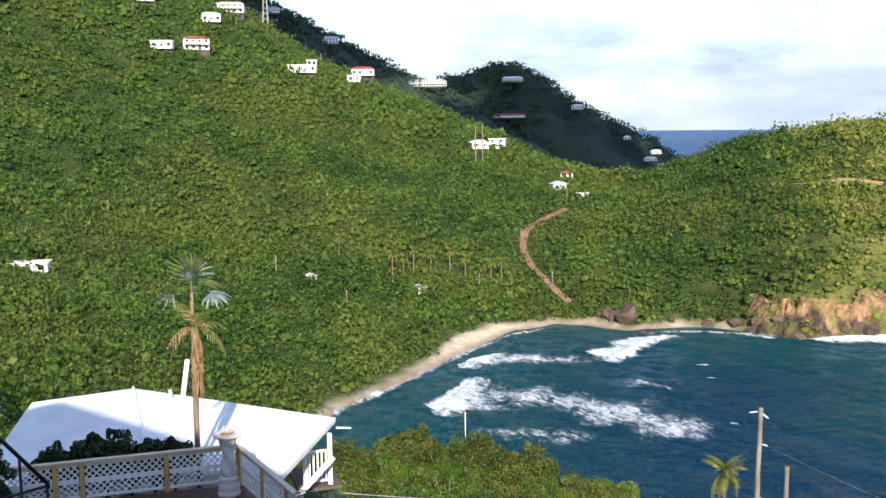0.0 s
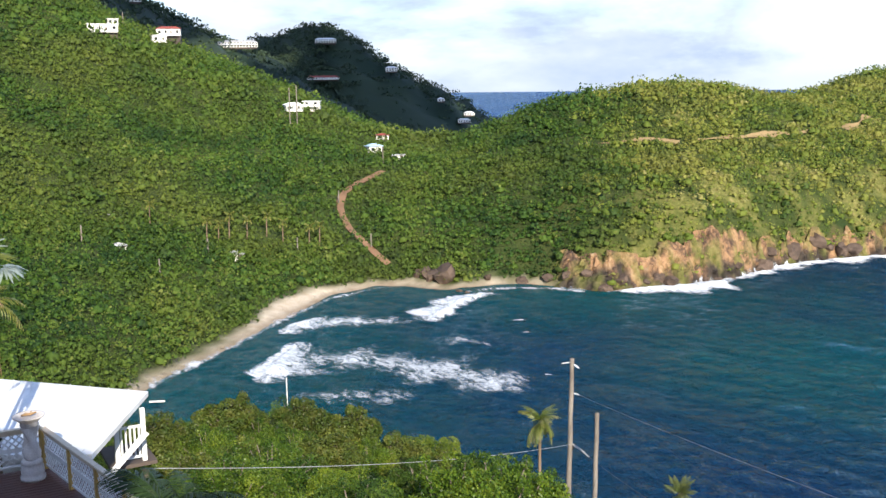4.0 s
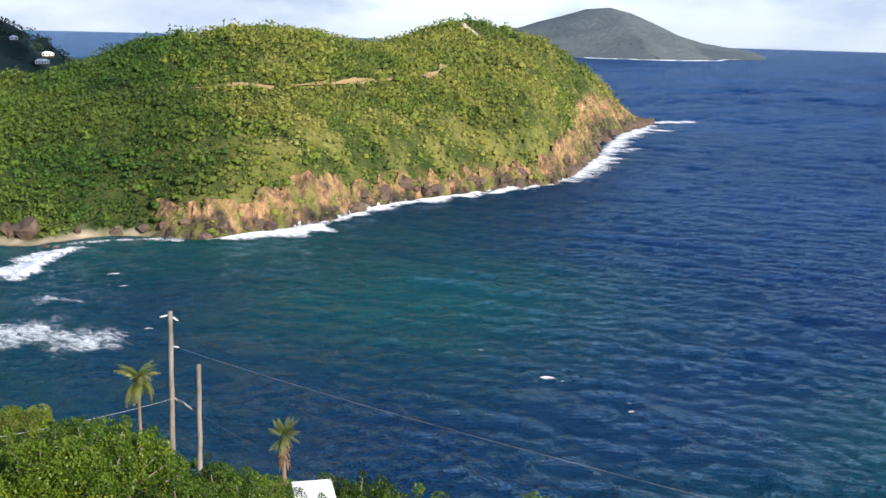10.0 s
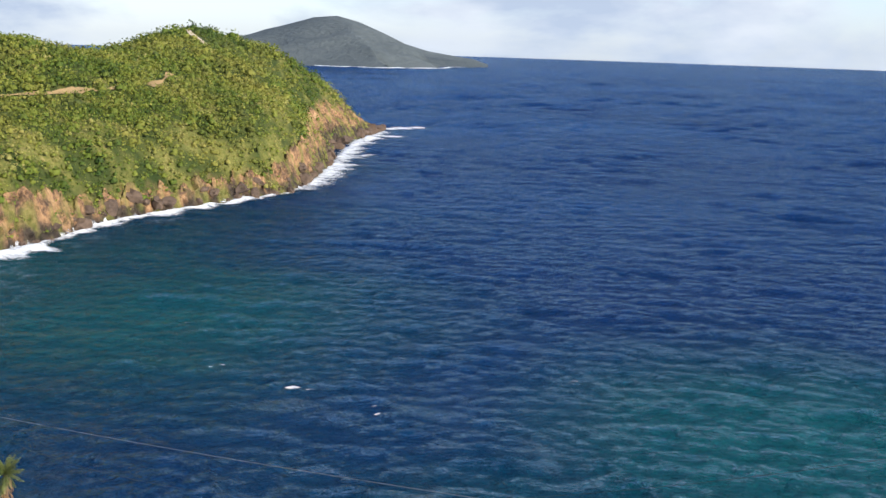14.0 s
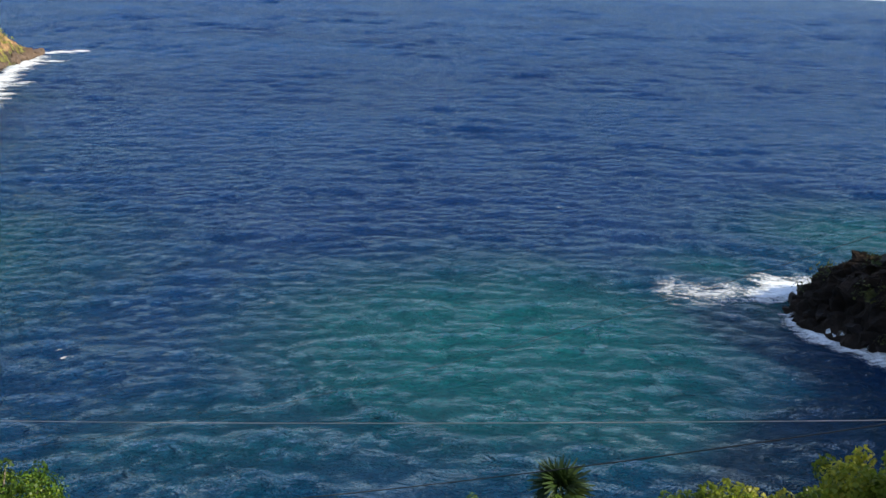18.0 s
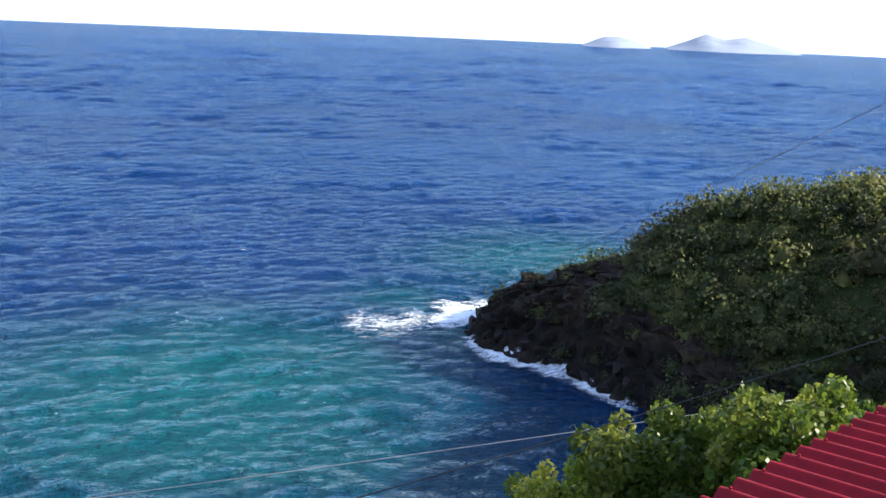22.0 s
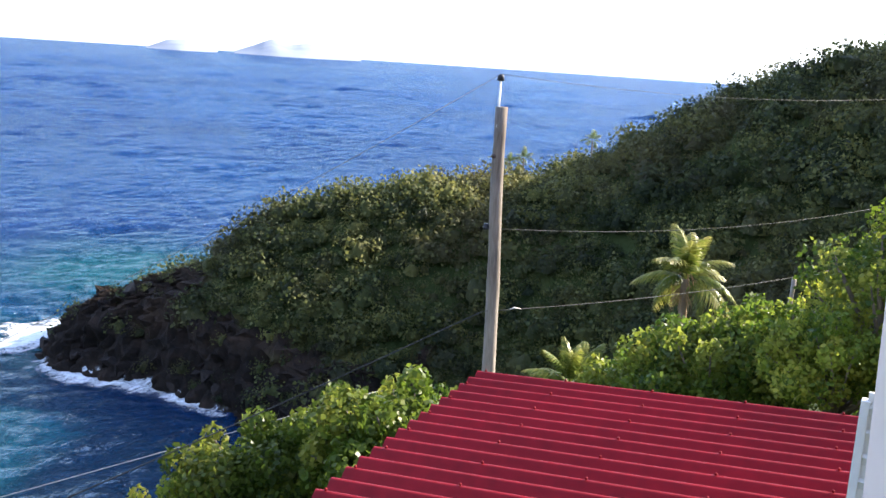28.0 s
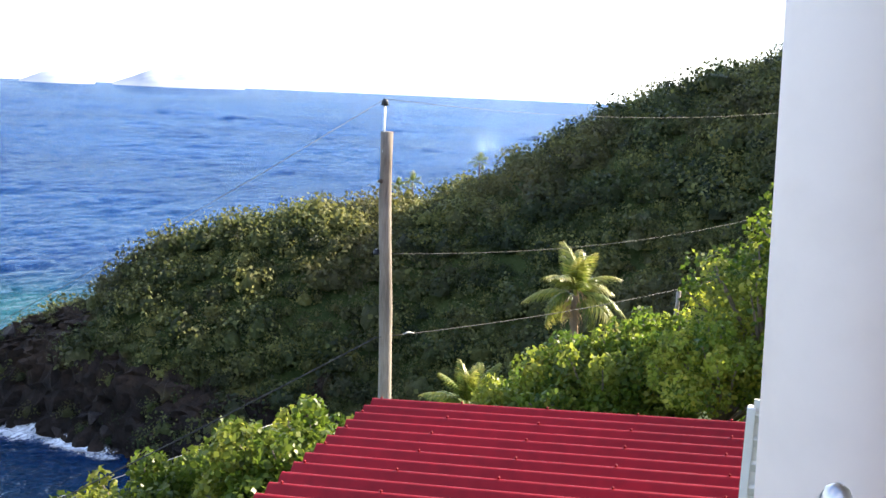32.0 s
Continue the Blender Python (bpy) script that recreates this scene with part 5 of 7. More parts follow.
def crown_mesh(seed, radius, height, leaf, n_ball=16, n_leaf=260):
    """Leaf sprays gathered in uneven clumps round the branch ends, with some shoots standing out."""
    r = np.random.RandomState(seed)
    c, rad = [], []
    for k in range(n_ball * 2):
        a = r.uniform(0, 2 * np.pi)
        shoot = k % 3 == 0
        u = r.uniform(0.1 if shoot else -0.3, 1)
        s = math.sqrt(max(0, 1 - u * u))
        f = r.uniform(0.85, 1.12) if shoot else r.uniform(0.35, 0.92)
        c.append((radius * f * s * math.cos(a), radius * f * s * math.sin(a), height + radius * 0.8 * f * u))
        rad.append(radius * (r.uniform(0.09, 0.17) if shoot else r.uniform(0.18, 0.40)))
    c, rad = np.array(c), np.array(rad)
    tone = np.clip(r.normal(0.48, 0.26, len(c)), 0, 1)
    out = [[], [], []]
    base = 0
    for k in range(len(c)):
        n = max(30, int(n_leaf * (rad[k] / (0.32 * radius)) ** 1.6))
        V, F, T = leaf_quads(c[k:k + 1], rad[k:k + 1], n, np.array([leaf]), seed + 1 + k, 1.15 if k % 3 == 0 else 0.85, -0.8, 0.75, tone[k:k + 1])
        out[0].append(V)
        out[1].append(F + base)
        out[2].append(T)
        base += len(V)
    return c, np.concatenate(out[0]), np.concatenate(out[1]), np.concatenate(out[2])


def broad_tree(name, label, seed, radius, height, leaf, material, n_ball=16, n_leaf=260, group="bushes below the house"):
    """A bush or tree built at the origin: a forked trunk and a crown of leaves."""
    c, V, F, T = crown_mesh(seed, radius, height, leaf, n_ball, n_leaf)
    t = thing(name, label, "tree", (0, 0, 0), group)
    bm = B()
    fork = Vector((0.1, 0.05, height * 0.5))
    tube(bm, [(0, 0, -1.0), (0.04, -0.03, height * 0.25), fork], [radius * 0.075, radius * 0.06, radius * 0.05], 7)
    for p in c[::3]:
        p = Vector(p)
        m = fork.lerp(p, 0.5) + Vector((0, 0, 0.08 * radius))
        tube(bm, [fork, m, p], [radius * 0.035, radius * 0.022, radius * 0.008], 5)
    part("trunk", bm, M_twig, t, "grey forked trunk", smooth=True)
    part("crown", leaf_mesh("crown", V, F, T, material), material, t)
    return t


def plant(proto, spots, grow=0.12, seed=0):
    """Set copies of a tree on the land; the first spot takes the tree itself. Spots: x, y, size, and the height of the top above the ground if it is known."""
    r = random.Random(seed)
    for k, (x, y, s) in enumerate(spots):
        m = Matrix.Translation((x, y, land.z(x, y) - 0.2)) @ turned(r.uniform(0, 360)) @ Matrix.Scale(s * r.uniform(1 - grow, 1 + grow), 4)
        if k == 0:
            proto.matrix_world = m
        else:
            ob = copy_thing(proto, m)
            ob.scale = m.to_scale()


def spots_of(list_):
    return [(*flat(a, d), s) for a, d, s in list_]


# leafy bushes on the slope right below the balcony and beside the red roof
bush_a = broad_tree("leafy_bush", "bright green broad-leaved bush on the slope", 301, 2.0, 2.3, 0.088, M_leaf, 24, 400)
plant(bush_a, spots_of([(-97.5, 19, 0.66), (-100.2, 16.5, 0.90), (-105.0, 16.5, 0.82), (-108.5, 16, 0.85), (-112.0, 17.5, 0.86), (-91.5, 20.5, 0.70), (-95, 16, 0.70), (-86, 22, 0.74), (-80, 23, 0.66), (-74, 24, 0.56), (-66, 24, 0.56), (-103.0, 21, 0.84)]), 0.05, 1)
bush_b = broad_tree("leafy_bush", "dense green bush with small glossy leaves", 311, 2.3, 2.2, 0.050, M_near, 26, 840)
plant(bush_b, spots_of([(-93.5, 23, 0.72), (-88, 24, 0.68), (-83, 21.5, 0.62), (-77, 21, 0.62), (-70, 22, 0.6), (-62, 23, 0.55), (-99, 24, 0.7), (-90, 29, 0.7), (-82, 30, 0.7), (-55, 27, 0.5), (-72, 30, 0.75), (-63, 33, 0.7), (-40.9, 44, 0.95), (-36, 40, 0.6), (-30, 37, 0.7), (-24, 36, 0.65), (-18, 34, 0.55), (-12, 33, 0.75), (-6, 32, 0.8), (0, 31, 0.75), (-27, 46, 0.95), (-14.2, 44, 0.7), (-19.5, 45, 0.75), (-22.5, 44, 0.8), (-25.6, 46.5, 0.9), (-28.6, 46, 0.95), (-17.2, 46, 0.8), (-20.8, 48.5, 0.8), (-23.8, 49, 0.85), (-31, 46, 0.7), (-4, 43, 0.9), (3, 37, 0.95)]), seed=2)
# the leafy edge against the bay: bearing, distance and how low its top is seen
edge = []
for az, d, el in ((-10.5, 38, -21.8), (-13.2, 40, -21.6), (-14.4, 42, -22.1), (-17.6, 41, -25.4), (-20.2, 42, -24.6), (-22.2, 40, -25.4), (-23.6, 42, -25.6), (-26.6, 44, -25.6), (-28.4, 42, -25.4), (-30.2, 42, -26.8), (-24.9, 37, -26.6), (-21.5, 36, -25.6), (-18, 35, -25.2), (-31.8, 41, -26.4), (-40.9, 41, -25.9)):
    x, y = flat(az, d)
    edge.append((x, y, min(1.7, max(0.35, (60 + d * math.tan(radians(el)) - land.z(x, y)) / 4.3))))
bush_edge = broad_tree("leafy_bush", "tall yellow-green bush at the edge of the slope", 316, 2.1, 2.5, 0.054, M_near, 26, 720)
plant(bush_edge, edge, 0.03, 21)
tree_c = broad_tree("shade_tree", "broad green tree beside the red-roofed house", 321, 2.8, 3.2, 0.125, M_leaf, 30, 330, "trees beside the red-roofed house")
plant(tree_c, spots_of([(-122.0, 24, 0.68), (-126.0, 23.5, 0.72), (-129.5, 24, 0.72), (-119.3, 26, 0.50), (-134, 27, 0.75), (-139, 24, 0.9), (-132.6, 19.5, 0.52)]), 0.05, 3)
tree_d = broad_tree("almond_tree", "airy tree with large yellow-green leaves on open branches", 331, 2.6, 4.6, 0.115, M_leaf, 26, 110, "trees beside the red-roofed house")
plant(tree_d, spots_of([(-134.6, 21, 0.68), (-138.5, 22, 0.8), (-133.2, 22.5, 0.50)]), 0.05, 4)
tree_e = broad_tree("spreading_tree", "spreading green tree above the bay", 341, 4.2, 4.4, 0.17, M_olive, 34, 520, "trees above the bay")
plant(tree_e, spots_of([(2.5, 64, 0.50), (-1.5, 67, 0.46), (-4.5, 66, 0.48), (-7.5, 63, 0.46), (-10, 60, 0.42), (6.5, 55, 0.50), (5.5, 44, 0.42), (-3, 54, 0.44), (-9, 50, 0.38), (-14, 52, 0.36), (2, 50, 0.42)]), seed=5)
# mixed scrub over the whole near slope
scrub = [broad_tree("scrub_bush", "green bush in the thick scrub of the slope", 401, 2.3, 2.0, 0.060, M_near, 22, 600, "scrub on the near slope"),
         broad_tree("scrub_bush", "yellow-green bush in the thick scrub of the slope", 411, 2.3, 2.0, 0.066, M_leaf, 22, 560, "scrub on the near slope"),
         broad_tree("scrub_bush", "dull olive bush in the thick scrub of the slope", 421, 2.3, 2.0, 0.060, M_hill, 22, 560, "scrub on the near slope")]
rs = random.Random(77)
beds = [[], [], []]
d = 25.0
while d < 77:
    step = 3.5 + 0.028 * d
    n = int(radians(132) * d / step)
    for k in range(n):
        az = 12 - 132 * (k + rs.uniform(0.1, 0.9)) / n
        dd = d + rs.uniform(-1.2, 1.2)
        x, y = flat(az, dd)
        clear = min(math.hypot(x - px, y - py) for px, py in ((-4, 25), (-9, 26), (-8, 20), (14, -5), (10, -8)))
        if clear < 4.5 or land.z(x, y) < 6 or (az > 5 and dd < 34):
            continue
        s = rs.choice((0.40, 0.5, 0.6, 0.7, 0.85, 1.0)) * (0.72 if dd < 36 else 1.0)
        beds[rs.choice((0, 0, 0, 1, 2))].append((x, y, s))
    d += step * 0.92
for k in range(3):
    plant(scrub[k], beds[k], 0.1, 200 + k)
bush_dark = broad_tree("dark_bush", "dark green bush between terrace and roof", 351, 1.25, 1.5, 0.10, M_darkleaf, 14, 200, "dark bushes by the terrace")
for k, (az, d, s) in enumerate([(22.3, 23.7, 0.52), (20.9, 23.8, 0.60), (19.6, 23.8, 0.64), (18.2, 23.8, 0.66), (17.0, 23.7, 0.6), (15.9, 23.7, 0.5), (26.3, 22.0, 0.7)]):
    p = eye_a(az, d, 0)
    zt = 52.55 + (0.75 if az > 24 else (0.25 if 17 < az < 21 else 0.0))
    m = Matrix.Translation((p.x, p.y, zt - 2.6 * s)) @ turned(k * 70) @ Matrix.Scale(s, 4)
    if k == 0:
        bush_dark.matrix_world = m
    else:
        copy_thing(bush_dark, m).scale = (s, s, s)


def feather_frond(name, length, droop, width, seed, material, pairs=30):
    """One arching palm frond: a midrib with drooping leaflets, from the origin along +x."""
    r = np.random.RandomState(seed)
    V, F, T = [], [], []

    def spine(s):
        return np.array([length * (s - 0.18 * droop * s * s), 0.0, length * (0.42 * s - droop * s * s)])
    for i in range(14):
        a, b = spine(i / 14), spine((i + 1) / 14)
        w = 0.018 * length * (1 - i / 15) * 0.5 + 0.006
        k = len(V)
        V += [a + [0, w, 0], a - [0, w, 0], b - [0, w * 0.9, 0], b + [0, w * 0.9, 0]]
        F.append([k, k + 1, k + 2, k + 3])
        T += [0.75] * 4
    for i in range(pairs):
        s = 0.14 + 0.86 * i / (pairs - 1)
        p = spine(s)
        d = spine(min(1, s + 0.02)) - spine(s - 0.02)
        d /= np.linalg.norm(d)
        ll = width * (math.sin(math.pi * min(1, 0.18 + s * 0.80)) ** 0.7 + 0.12)
        for side in (-1, 1):
            v = np.array([0, side, 0]) * 0.85 + d * 0.65 + np.array([0, 0, -0.35 - 0.25 * r.rand()])
            v += r.normal(0, 0.07, 3)
            v /= np.linalg.norm(v)
            tip = p + v * ll * 0.6 + np.array([0, 0, 0])
            end = p + v * ll + np.array([0, 0, -0.30 * ll])
            w = 0.022 + 0.030 * width
            k = len(V)
            V += [p - d * w * 0.5, p + d * w * 0.5, tip + d * w * 0.5, tip - d * w * 0.5]
            V += [end]
            F.append([k, k + 1, k + 2, k + 3])
            F.append([k + 3, k + 2, k + 4, k + 4])
            T += [float(np.clip(0.5 + 0.35 * (s - 0.5) + r.normal(0, 0.15), 0, 1))] * 5
    bm = B()
    vs = [bm.verts.new(v) for v in V]
    for f in F:
        bm.faces.new([vs[i] for i in dict.fromkeys(f)])
    me = bpy.data.meshes.new(name)
    bm.to_mesh(me)
    bm.free()
    me.materials.append(material)
    set_attr(me, "tone", T)
    return me


def fan_frond(name, stalk, radius, seed, material, blades=26, spread=250):
    """One fan leaf: a stalk and a wheel of pleated pointed blades."""
    r = np.random.RandomState(seed)
    V, T = [], []
    F = []

    def quad(a, b, c, d, t):
        k = len(V)
        V.extend([a, b, c, d])
        F.append([k, k + 1, k + 2, k + 3])
        T.extend([t] * 4)
    w = 0.02
    hub = np.array([stalk * 0.92, 0, stalk * 0.35])
    quad(np.array([0, w, 0]), np.array([0, -w, 0]), hub - [0, w * 0.6, 0], hub + [0, w * 0.6, 0], 0.5)
    fwd = hub / np.linalg.norm(hub)
    side = np.array([0, 1.0, 0])
    for i in range(blades):
        a = radians(-spread / 2 + spread * i / (blades - 1) + r.uniform(-3, 3))
        d = fwd * math.cos(a) + side * math.sin(a)
        d = d + np.array([0, 0, -0.12 - 0.22 * r.rand()])
        n = np.cross(d, [0, 0, 1.0])
        n /= np.linalg.norm(n) + 1e-9
        L = radius * r.uniform(0.82, 1.05)
        bw = 0.055 * radius
        mid = hub + d * L * 0.55
        tip = hub + d * L + np.array([0, 0, -0.16 * L])
        t = float(np.clip(0.55 + r.normal(0, 0.22), 0, 1))
        quad(hub + n * 0.01, hub - n * 0.01, mid - n * bw + [0, 0, 0.02], mid + n * bw, t)
        quad(mid + n * bw, mid - n * bw + [0, 0, 0.02], tip - n * 0.012, tip + n * 0.012, t)
    return leaf_mesh(name, np.array(V), np.array(F), T, material)


def palm(name, label, base, top, fronds, trunk_r, tilts, seed, extra=(), group="palms"):
    """A palm: trunk from base to top, and each frond a part of its own. tilts: lift of the fronds, low to high, in degrees."""
    base, top = Vector(base), Vector(top)
    t = thing(name, label, "palm tree", base, group)
    r = random.Random(seed)
    pts = [base.lerp(top, k / 8) + Vector((math.sin(k * 0.8) * 0.05, math.cos(k * 0.7) * 0.04, 0)) * trunk_r * 8 for k in range(9)]
    pts[-1] = top
    part("trunk", tube(B(), pts, [trunk_r * (1.15 - 0.3 * k / 8) for k in range(9)], 10), M_bark, t, "ringed brown palm trunk", smooth=True)
    n = len(tilts)
    for k, tl in enumerate(tilts):
        ob = part("frond", fronds[k % len(fronds)], None, t)
        ob.matrix_parent_inverse = Matrix()
        ob.matrix_basis = Matrix.Translation(top - base) @ turned(k * 137.5 + r.uniform(-15, 15)) @ Matrix.Rotation(radians(-tl), 4, "Y") @ Matrix.Scale(r.uniform(0.85, 1.1), 4)
    for nm, bm, mat, lab in extra:
        part(nm, bm, mat, t, lab, smooth=True)
    return t


def up_fan(n, lo, hi):
    return [lo + (hi - lo) * ((k * 0.7549 + 0.13) % 1.0) for k in range(n)]


F_coco = [feather_frond("frond", 2.6, 0.55, 0.75, 61, M_frond), feather_frond("frond", 2.4, 0.7, 0.7, 62, M_frond), feather_frond("frond", 2.7, 0.45, 0.8, 63, M_frond)]
F_mid = [feather_frond("frond", 2.2, 0.6, 0.8, 161, M_sunfrond, 28), feather_frond("frond", 2.0, 0.75, 0.75, 162, M_sunfrond, 28)]
F_sun = [feather_frond("frond", 2.0, 0.62, 0.52, 171, M_sunfrond, 40), feather_frond("frond", 1.8, 0.85, 0.46, 172, M_frond, 38), feather_frond("frond", 2.1, 0.72, 0.50, 173, M_sunfrond, 40)]
F_young = [feather_frond("frond", 1.45, 0.42, 0.30, 174, M_frond, 26), feather_frond("frond", 1.3, 0.6, 0.28, 175, M_sunfrond, 24)]
F_slim = [feather_frond("frond", 1.35, 0.75, 0.36, 164, M_sunfrond, 22), feather_frond("frond", 1.2, 0.95, 0.32, 165, M_frond, 22)]
F_silver = [fan_frond("frond", 0.45, 0.62, 66, M_silver, 12, 150), fan_frond("frond", 0.4, 0.55, 67, M_silver, 10, 130)]
F_darkfan = [fan_frond("frond", 0.4, 0.6, 76, M_frond, 12, 140)]
F_yellow = [feather_frond("frond", 0.95, 0.8, 0.26, 68, M_sunfrond, 11), feather_frond("frond", 0.85, 1.0, 0.24, 69, M_dead, 10), feather_frond("frond", 0.9, 0.9, 0.25, 79, M_sunfrond, 11)]
F_fan = [feather_frond("frond", 1.0, 0.28, 0.20, 70, M_fan, 14), feather_frond("frond", 0.9, 0.42, 0.20, 71, M_fan, 14)]
F_dead = [feather_frond("frond", 1.3, 0.9, 0.3, 72, M_dead, 16)]
# garden palm fronds, with the shade of the house put into dark leaves
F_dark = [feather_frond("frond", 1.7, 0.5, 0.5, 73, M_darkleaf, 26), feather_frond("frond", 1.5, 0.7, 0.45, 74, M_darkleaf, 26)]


def shaggy(top, r, n, seed, length=1.5):
    """A skirt of dry leaf sheaths hanging round a trunk."""
    rr = random.Random(seed)
    bm = B()
    for k in range(n):
        a = rr.uniform(0, 6.28)
        z = rr.uniform(-length, 0)
        p = Vector(top) + Vector((math.cos(a) * r, math.sin(a) * r, z))
        q = p + Vector((math.cos(a) * r * rr.uniform(0.3, 1.5), math.sin(a) * r * rr.uniform(0.3, 1.5), -rr.uniform(0.25, 0.6)))
        tube(bm, [p, p.lerp(q, 0.5) + Vector((math.cos(a) * r * 0.5, math.sin(a) * r * 0.5, 0)), q], [0.016, 0.012, 0.004], 4)
    return bm


pb, pt = eye_a(14.65, 23.3, 48.6), eye_a(14.35, 23.3, 55.25)
palm("shaggy_palm", "tall thin palm with a brown shaggy skirt beside the white roof", pb, pt, F_yellow, 0.055, up_fan(11, -30, 78), 81, [("leaf_skirt", shaggy(pt, 0.06, 150, 3, 1.3), M_dead, "dry brown leaf sheaths")], "palms beside the white roof")
pb2, pt2 = eye_a(14.62, 23.9, 48.0), eye_a(14.5, 23.9, 56.0)
palm("silver_palm", "silver-leaved fan palm rising behind the shaggy palm", pb2, pt2, [F_silver[0], F_darkfan[0], F_silver[1], F_darkfan[0]], 0.05, up_fan(10, -40, 80), 82, (), "palms beside the white roof")
palm("coconut_palm", "small yellow-green coconut palm above the bay", at(-15.9, 48.0, land.z(*flat(-15.9, 48)) - 0.3), at(-15.85, 47.7, 43.0), F_slim, 0.08, up_fan(26, -60, 82), 83)
palm("fan_palm", "fan palm with pale worn leaves on the slope", at(-24.2, 45.2, land.z(*flat(-24.2, 45.2)) - 0.3), at(-24.15, 45.2, 40.7), F_fan, 0.12, up_fan(44, -60, 84), 84, [("leaf_skirt", shaggy(at(-24.15, 45.2, 40.6), 0.13, 70, 9, 1.3), M_dead, "dry brown leaf sheaths")])
wp = eye_b(-124.0, 33, 0)
palm("coconut_palm", "sunlit coconut palm behind the red-roofed house", (wp.x, wp.y, land.z(wp.x, wp.y) - 0.3), (wp.x, wp.y, 53.3), F_sun, 0.16, up_fan(24, -48, 84), 87, [("leaf_skirt", shaggy((wp.x, wp.y, 53.6), 0.2, 60, 7, 1.0), M_dead, "dry brown leaf sheaths")])
wq = eye_b(-118.0, 24, 0)
palm("coconut_palm", "young palm above the edge of the red roof", (wq.x, wq.y, land.z(wq.x, wq.y) - 0.3), (wq.x, wq.y, 52.15), F_young, 0.10, up_fan(19, -15, 84), 88)
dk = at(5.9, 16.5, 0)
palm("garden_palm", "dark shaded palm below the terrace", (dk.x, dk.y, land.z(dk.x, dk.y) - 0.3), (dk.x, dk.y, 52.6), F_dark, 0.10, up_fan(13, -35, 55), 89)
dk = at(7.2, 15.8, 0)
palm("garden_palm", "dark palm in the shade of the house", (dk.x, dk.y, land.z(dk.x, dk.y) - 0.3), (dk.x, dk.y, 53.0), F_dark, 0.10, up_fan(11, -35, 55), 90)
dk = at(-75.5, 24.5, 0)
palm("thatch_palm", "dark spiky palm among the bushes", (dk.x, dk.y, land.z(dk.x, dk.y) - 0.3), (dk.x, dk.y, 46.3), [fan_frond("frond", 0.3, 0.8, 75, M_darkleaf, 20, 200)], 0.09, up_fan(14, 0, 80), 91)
# palms behind the beach
for k, (az, d, s) in enumerate([(3.15, 292, 1.0), (1.9, 300, 0.9), (-0.2, 305, 0.9), (-1.1, 300, 1.0), (-3.2, 306, 0.85), (6.2, 300, 0.9), (2.5, 297, 0.7), (-2.6, 304, 0.8), (0.9, 303, 0.75)]):
    p = at(az, d, 0)
    z = land.z(p.x, p.y)
    palm("coconut_palm", "grey-green coconut palm behind the beach", (p.x, p.y, z), (p.x + 0.4, p.y, z + 8.2 * s), F_mid, 0.16, up_fan(16, -55, 70), 100 + k, (), "palms behind the beach")
for az, el, d in ((-114.2, -5.6, 205), (-113.4, -5.9, 204), (-118.0, -4.3, 206)):
    p = at(az, d - 6, 0)
    z = 60 + (d - 6) * math.tan(radians(el))
    palm("coconut_palm", "wind-worn palm on the crest of the shaded point", (p.x, p.y, land.z(p.x, p.y) - 0.5), (p.x, p.y, z), F_coco, 0.15, up_fan(11, -40, 70), int(-az), (), "palms on the crest")


# ---- poles and wires ----
def wood_pole(name, label, base, top, r0, r1, group="utility poles"):
    t = thing(name, label, "utility pole", base, group)
    base, top = Vector(base), Vector(top)
    bm = B()
    n = 14
    tube(bm, [base.lerp(top, k / n) + Vector((math.sin(k * 1.7) * 0.012, math.cos(k * 1.1) * 0.012, 0)) for k in range(n + 1)], [r0 + (r1 - r0) * k / n + 0.006 * math.sin(k * 2.3) for k in range(n + 1)], 12)
    part("pole", bm, M_wood, t, "weathered grey-brown timber", smooth=True)
    return t


def wire(name, label, a, b, sag, r, material, n=28):
    a, b = Vector(a), Vector(b)
    pts = [a.lerp(b, k / n) - Vector((0, 0, 4 * sag * (k / n) * (1 - k / n))) for k in range(n + 1)]
    t = thing(name, label, "cable", (a + b) / 2 - Vector((0, 0, sag)), "overhead cables")
    part("strand", tube(B(), pts, r, 5), material, t, smooth=True)
    return pts


def insulator(owner, p, d, material=None):
    """A strain insulator: a short string of discs along d."""
    p, d = Vector(p), Vector(d).normalized()
    bm = B()
    for k in range(4):
        rod(bm, p + d * (0.10 + 0.09 * k), p + d * (0.15 + 0.09 * k), 0.055, 0.035, 10)
    rod(bm, p, p + d * 0.5, 0.016, 0.016, 6)
    part("insulator", bm, material or M_porcelain, owner, "white porcelain insulator", smooth=True)


g1 = at(-17.55, 54.4, 0)
PA_top = at(-17.75, 54.7, 44.35)
pole_a = wood_pole("utility_pole", "weathered wooden utility pole with insulators above the bay", (g1.x, g1.y, land.z(g1.x, g1.y) - 0.6), PA_top, 0.17, 0.125)
pb_ = at(-19.1, 52.0, 0)
PB_top = at(-19.25, 52.2, 42.05)
pole_b = wood_pole("utility_pole", "short bare wooden stub pole beside the taller one", (pb_.x, pb_.y, land.z(pb_.x, pb_.y) - 0.6), PB_top, 0.15, 0.12)
wb, wt = eye_b(-113.5, 17.3, 47.0), eye_b(-112.65, 17.3, 59.25)
pole_w = wood_pole("utility_pole", "tall weathered pole with a knot rising behind the red roof", (wb.x, wb.y, land.z(wb.x, wb.y) - 0.5), wt, 0.135, 0.105)
pin = wt + Vector((-0.05, 0.06, 0))
part("bracket", tube(B(), [pin - Vector((0, 0, 0.35)), pin + Vector((0, 0, 0.46))], 0.020, 8), M_porcelain, pole_w, "white insulator pin", smooth=True)
